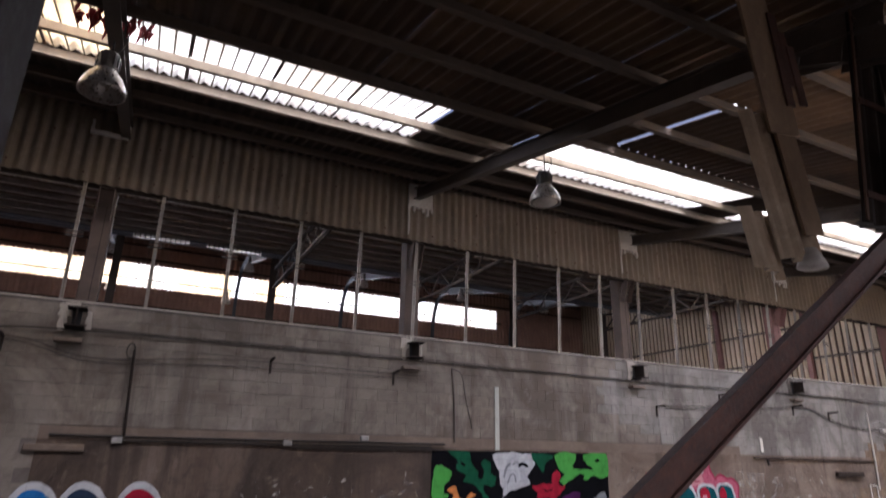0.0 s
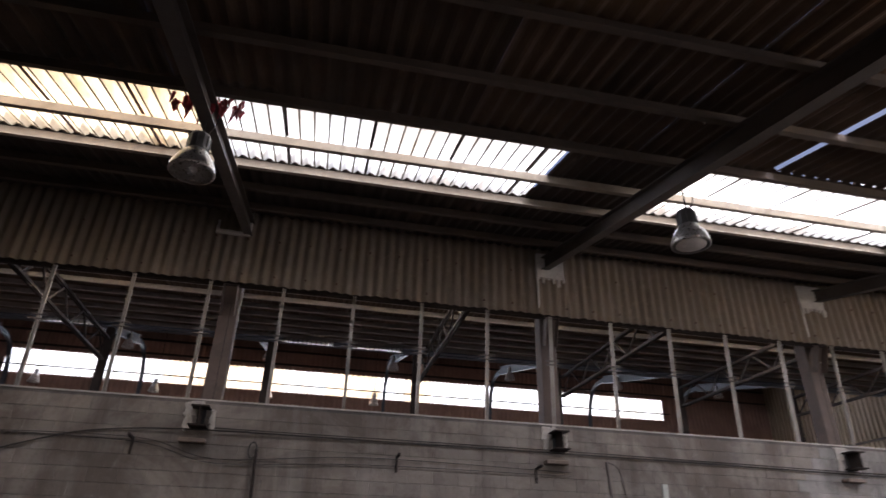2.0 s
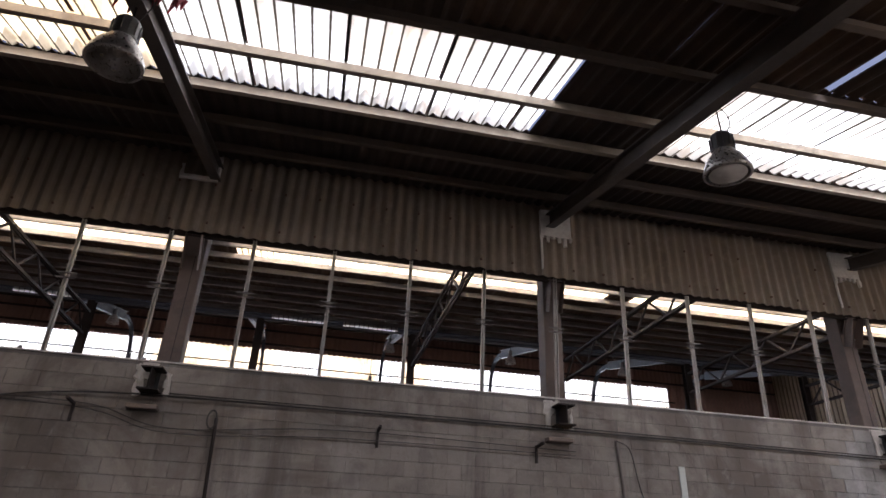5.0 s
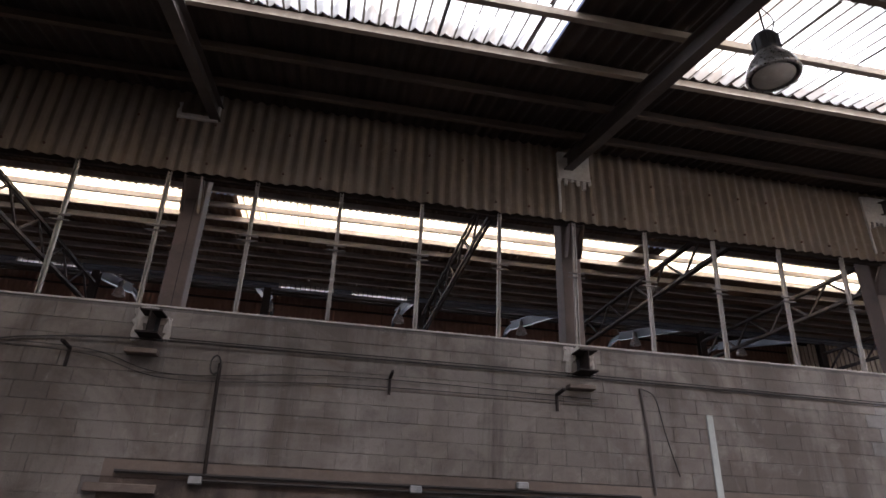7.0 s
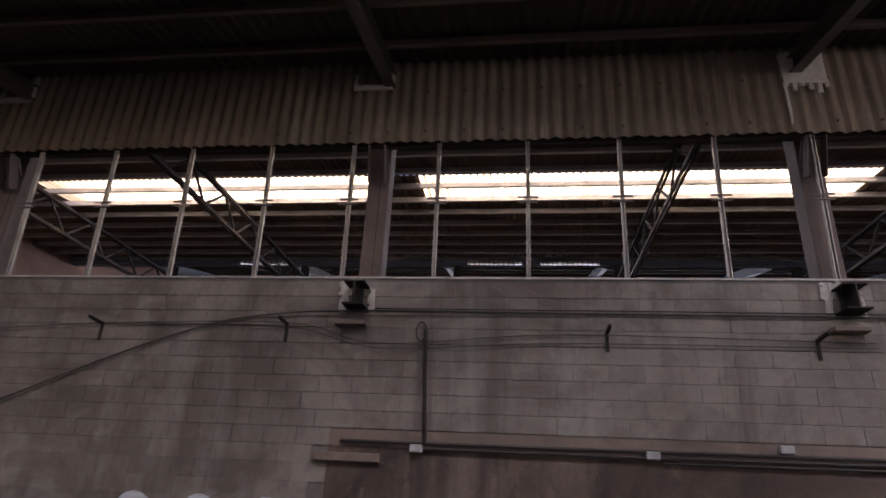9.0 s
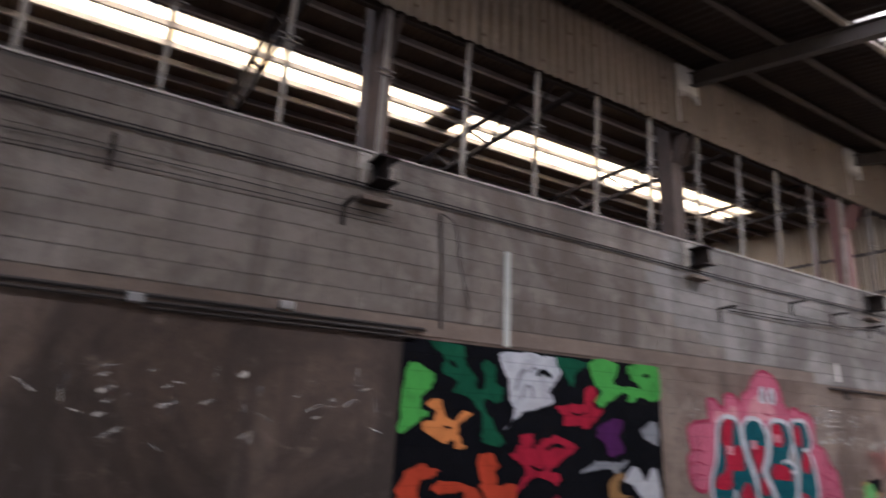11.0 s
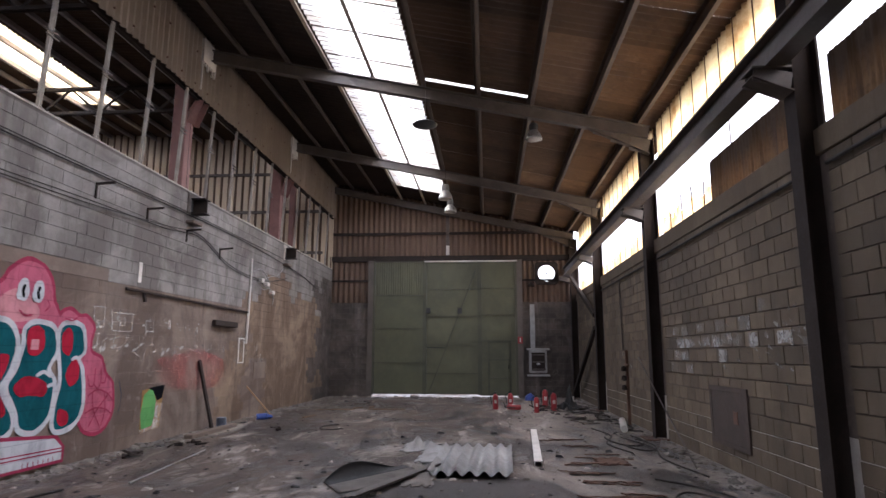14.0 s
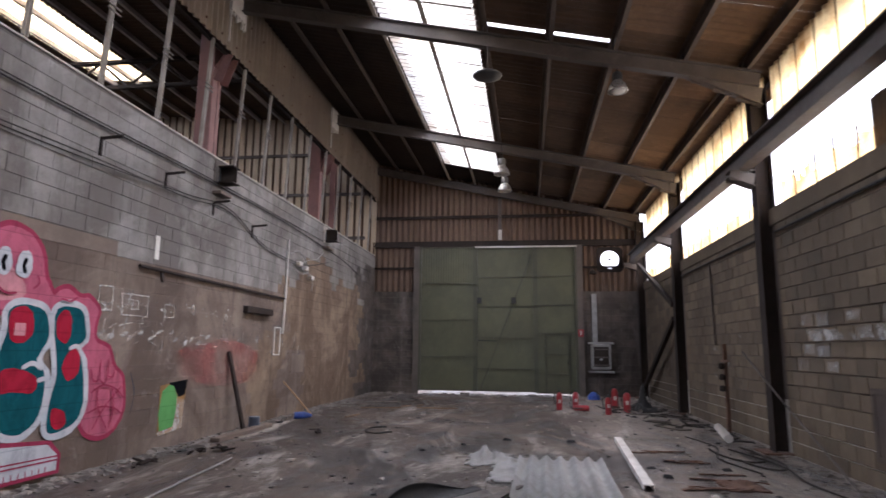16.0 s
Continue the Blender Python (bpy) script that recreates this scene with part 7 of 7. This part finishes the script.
def rubble(name, count, area, size, seed, mat, label):
    rng = random.Random(seed)
    bm = bmesh.new()
    for _ in range(count):
        x, y = area(rng)
        s = rng.uniform(*size) * (1 if rng.random() < 0.9 else 2.2)
        vs = []
        for sx, sy, sz in ((-1, -1, 0), (1, -1, 0), (1, 1, 0), (-1, 1, 0), (-0.7, -0.7, 1), (0.7, -0.6, 1), (0.6, 0.7, 1), (-0.7, 0.6, 1)):
            a = rng.uniform(0.6, 1.2)
            vs.append(bm.verts.new((x + sx * s * a, y + sy * s * rng.uniform(0.5, 1.2), 0.004 + sz * s * rng.uniform(0.15, 0.6))))
        for f in ((4, 5, 6, 7), (0, 1, 5, 4), (1, 2, 6, 5), (2, 3, 7, 6), (3, 0, 4, 7)):
            bm.faces.new([vs[i] for i in f])
    return solid(name, bm, mat, label, "rubble", "stuff")


rubble("rubble", 1500, lambda r: (r.uniform(10, 27.9), -8.9 + 8.8 * r.random()), (0.006, 0.024), 3, M["debris"], "scattered small rubble and dirt on the floor")
rubble("rubble", 700, lambda r: (r.uniform(9, 28), -abs(r.gauss(0, 0.22)) - 0.02), (0.015, 0.05), 4, M["debris"], "rubble along the foot of the north wall")
rubble("rubble", 500, lambda r: (r.uniform(12, 28), -8.95 + abs(r.gauss(0, 0.25))), (0.012, 0.04), 5, M["debris"], "rubble along the foot of the south wall")
rubble("rubble", 260, lambda r: (28.0 - abs(r.gauss(0, 0.5)), r.uniform(-8.9, -0.1)), (0.015, 0.06), 6, M["debris"], "rubble at the foot of the gate")
rubble("pale_rubble", 260, lambda r: (r.uniform(11, 26), -8.7 + 8.4 * r.random()), (0.01, 0.035), 12, M["mortar_light"], "pale crumbs of plaster on the floor")
rubble("dark_rubble", 420, lambda r: (r.uniform(10, 26), -8.7 + 8.4 * r.random()), (0.01, 0.035), 7, M["black"], "dark scraps of rubber and dirt on the floor")

# ---- blocks of the walls ----
def block_mesh(name, w, h, d, mat, flush):
    """One concrete block face with softened edges, lying in the plane of its wall."""
    bm = boxed(-w / 2, w / 2, 0, d, -h / 2, h / 2)
    front = [e for e in bm.edges if all(abs(v.co.y) < 1e-6 for v in e.verts) and (not flush or abs(e.verts[0].co.z - e.verts[1].co.z) < 1e-6)]
    bmesh.ops.bevel(bm, geom=front, offset=0.002 if flush else 0.005, segments=1, affect="EDGES")
    me = bpy.data.meshes.new(name)
    bm.to_mesh(me)
    bm.free()
    me.materials.append(mat)
    return me


def lay(parent, courses, x_of, turn, single, mat_of, tag, flush=False):
    """Lays running-bond blocks: single ones where single() says so, the rest joined by material."""
    rng = random.Random(tag)
    sizes, joined = {}, {}
    for i in range(*courses):
        z = 0.2 * i + 0.1
        for x0, x1 in x_of(i):
            soft = flush and z < 2.6
            w = x1 - x0 - (0.0012 if soft else 0.0035 if flush else 0.009)
            if w < 0.05:
                continue
            mat = mat_of((x0 + x1) / 2, z)
            if mat is None:
                continue
            c = turn @ Vector(((x0 + x1) / 2, rng.uniform(-0.0025, 0.0025) * (0.8 if flush else 1), z))
            if single((x0 + x1) / 2, z):
                key = (round(w, 2), mat.name)
                if key not in sizes:
                    sizes[key] = block_mesh("block", w, 0.1955 if flush else 0.19, 0.03, mat, flush)
                ob = new("block", sizes[key])
                ob.parent = parent
                ob.matrix_basis = Matrix.Translation(c) @ turn.to_3x3().to_4x4()
            else:
                joined.setdefault(mat.name, []).append((c, w, soft))
    for name, rows in joined.items():
        verts, faces = [], []
        u, nrm = turn.to_3x3() @ Vector((1, 0, 0)), turn.to_3x3() @ Vector((0, 1, 0))
        for c, w, soft in rows:
            b = len(verts)
            hb = 0.0992 if soft else 0.0972 if flush else 0.0948
            inset = 0.0006 if soft else 0.002 if flush else 0.005
            for ww, hh, dd in ((w / 2, hb, 0.03), (w / 2, hb, 0.003 if flush else 0.005), (w / 2 - inset, hb - (0.0008 if soft else 0.0015 if flush else 0.005), 0.0)):
                for sx, sz in ((-1, -1), (1, -1), (1, 1), (-1, 1)):
                    verts.append(c + u * sx * ww + nrm * dd + Vector((0, 0, sz * hh)))
            for k in range(4):
                for r in (0, 4):
                    faces.append((b + r + k, b + r + (k + 1) % 4, b + r + 4 + (k + 1) % 4, b + r + 4 + k))
            faces.append((b + 8, b + 9, b + 10, b + 11))
        me = bpy.data.meshes.new("block_field")
        me.from_pydata([tuple(v) for v in verts], [], faces)
        me.update()
        me.materials.append(bpy.data.materials[name])
        ob = new("block_field", me)
        ob.parent = parent
        tagged(ob, kind="stuff")


def bond(a, b, shift=0.0):
    def rows(i):
        x = a + (0.2 if i % 2 else 0.0) + shift
        cuts = [a]
        while x < b:
            if x > a + 0.01:
                cuts.append(x)
            x += 0.4
        cuts.append(b)
        return list(zip(cuts, cuts[1:]))
    return rows


def north_material(x, z):
    # darker blocks towards the east end, with a ragged edge
    if x + 1.6 * noise.noise((x * 0.8, z * 1.3, 2.0)) > 26.3 and z < 4.2:
        return M["block_end"]
    if -0.2 < x < 14.6 and 2.6 < z < 2.8:
        return None
    if x + 3.0 * noise.noise((x * 0.5, z * 1.1, 7.0)) > 20.0 and z < 3.2 + noise.noise((x, z, 3.0)):
        return M["block_rust"]
    if z < 2.6 and x > -0.2:
        return None if x < 6.2 else M["block_brown"]
    return M["block_warm"] if x + 3 * noise.noise((x * 0.6, z, 1.0)) < 11.5 else M["block"]


lay(wall_north, (0, 23), bond(LX0, LX1), Matrix.Identity(4), lambda x, z: 2.8 < z and 3.0 < x < 10.0, north_material, 1, True)
south_turn = Matrix.Translation((0, SOUTH, 0)) @ Matrix.Rotation(math.pi, 4, "Z")
for a, b in ((5.95, 11.45), (11.75, 17.25), (17.55, 22.9), (23.2, 27.7)):
    lay(wall_south, (0, 17), bond(-b, -a), south_turn, lambda x, z: 12.6 < -x < 16.6, lambda x, z: M["block_south"], 2)
for a, b in ((-1.4, 0.0), (-9.0, -7.08)):
    lay(wall_east, (0, 17), bond(-b, -a), Matrix.Translation((EX, 0, 0)) @ Matrix.Rotation(-math.pi / 2, 4, "Z"), lambda x, z: False, lambda x, z: M["block_end"], 3)
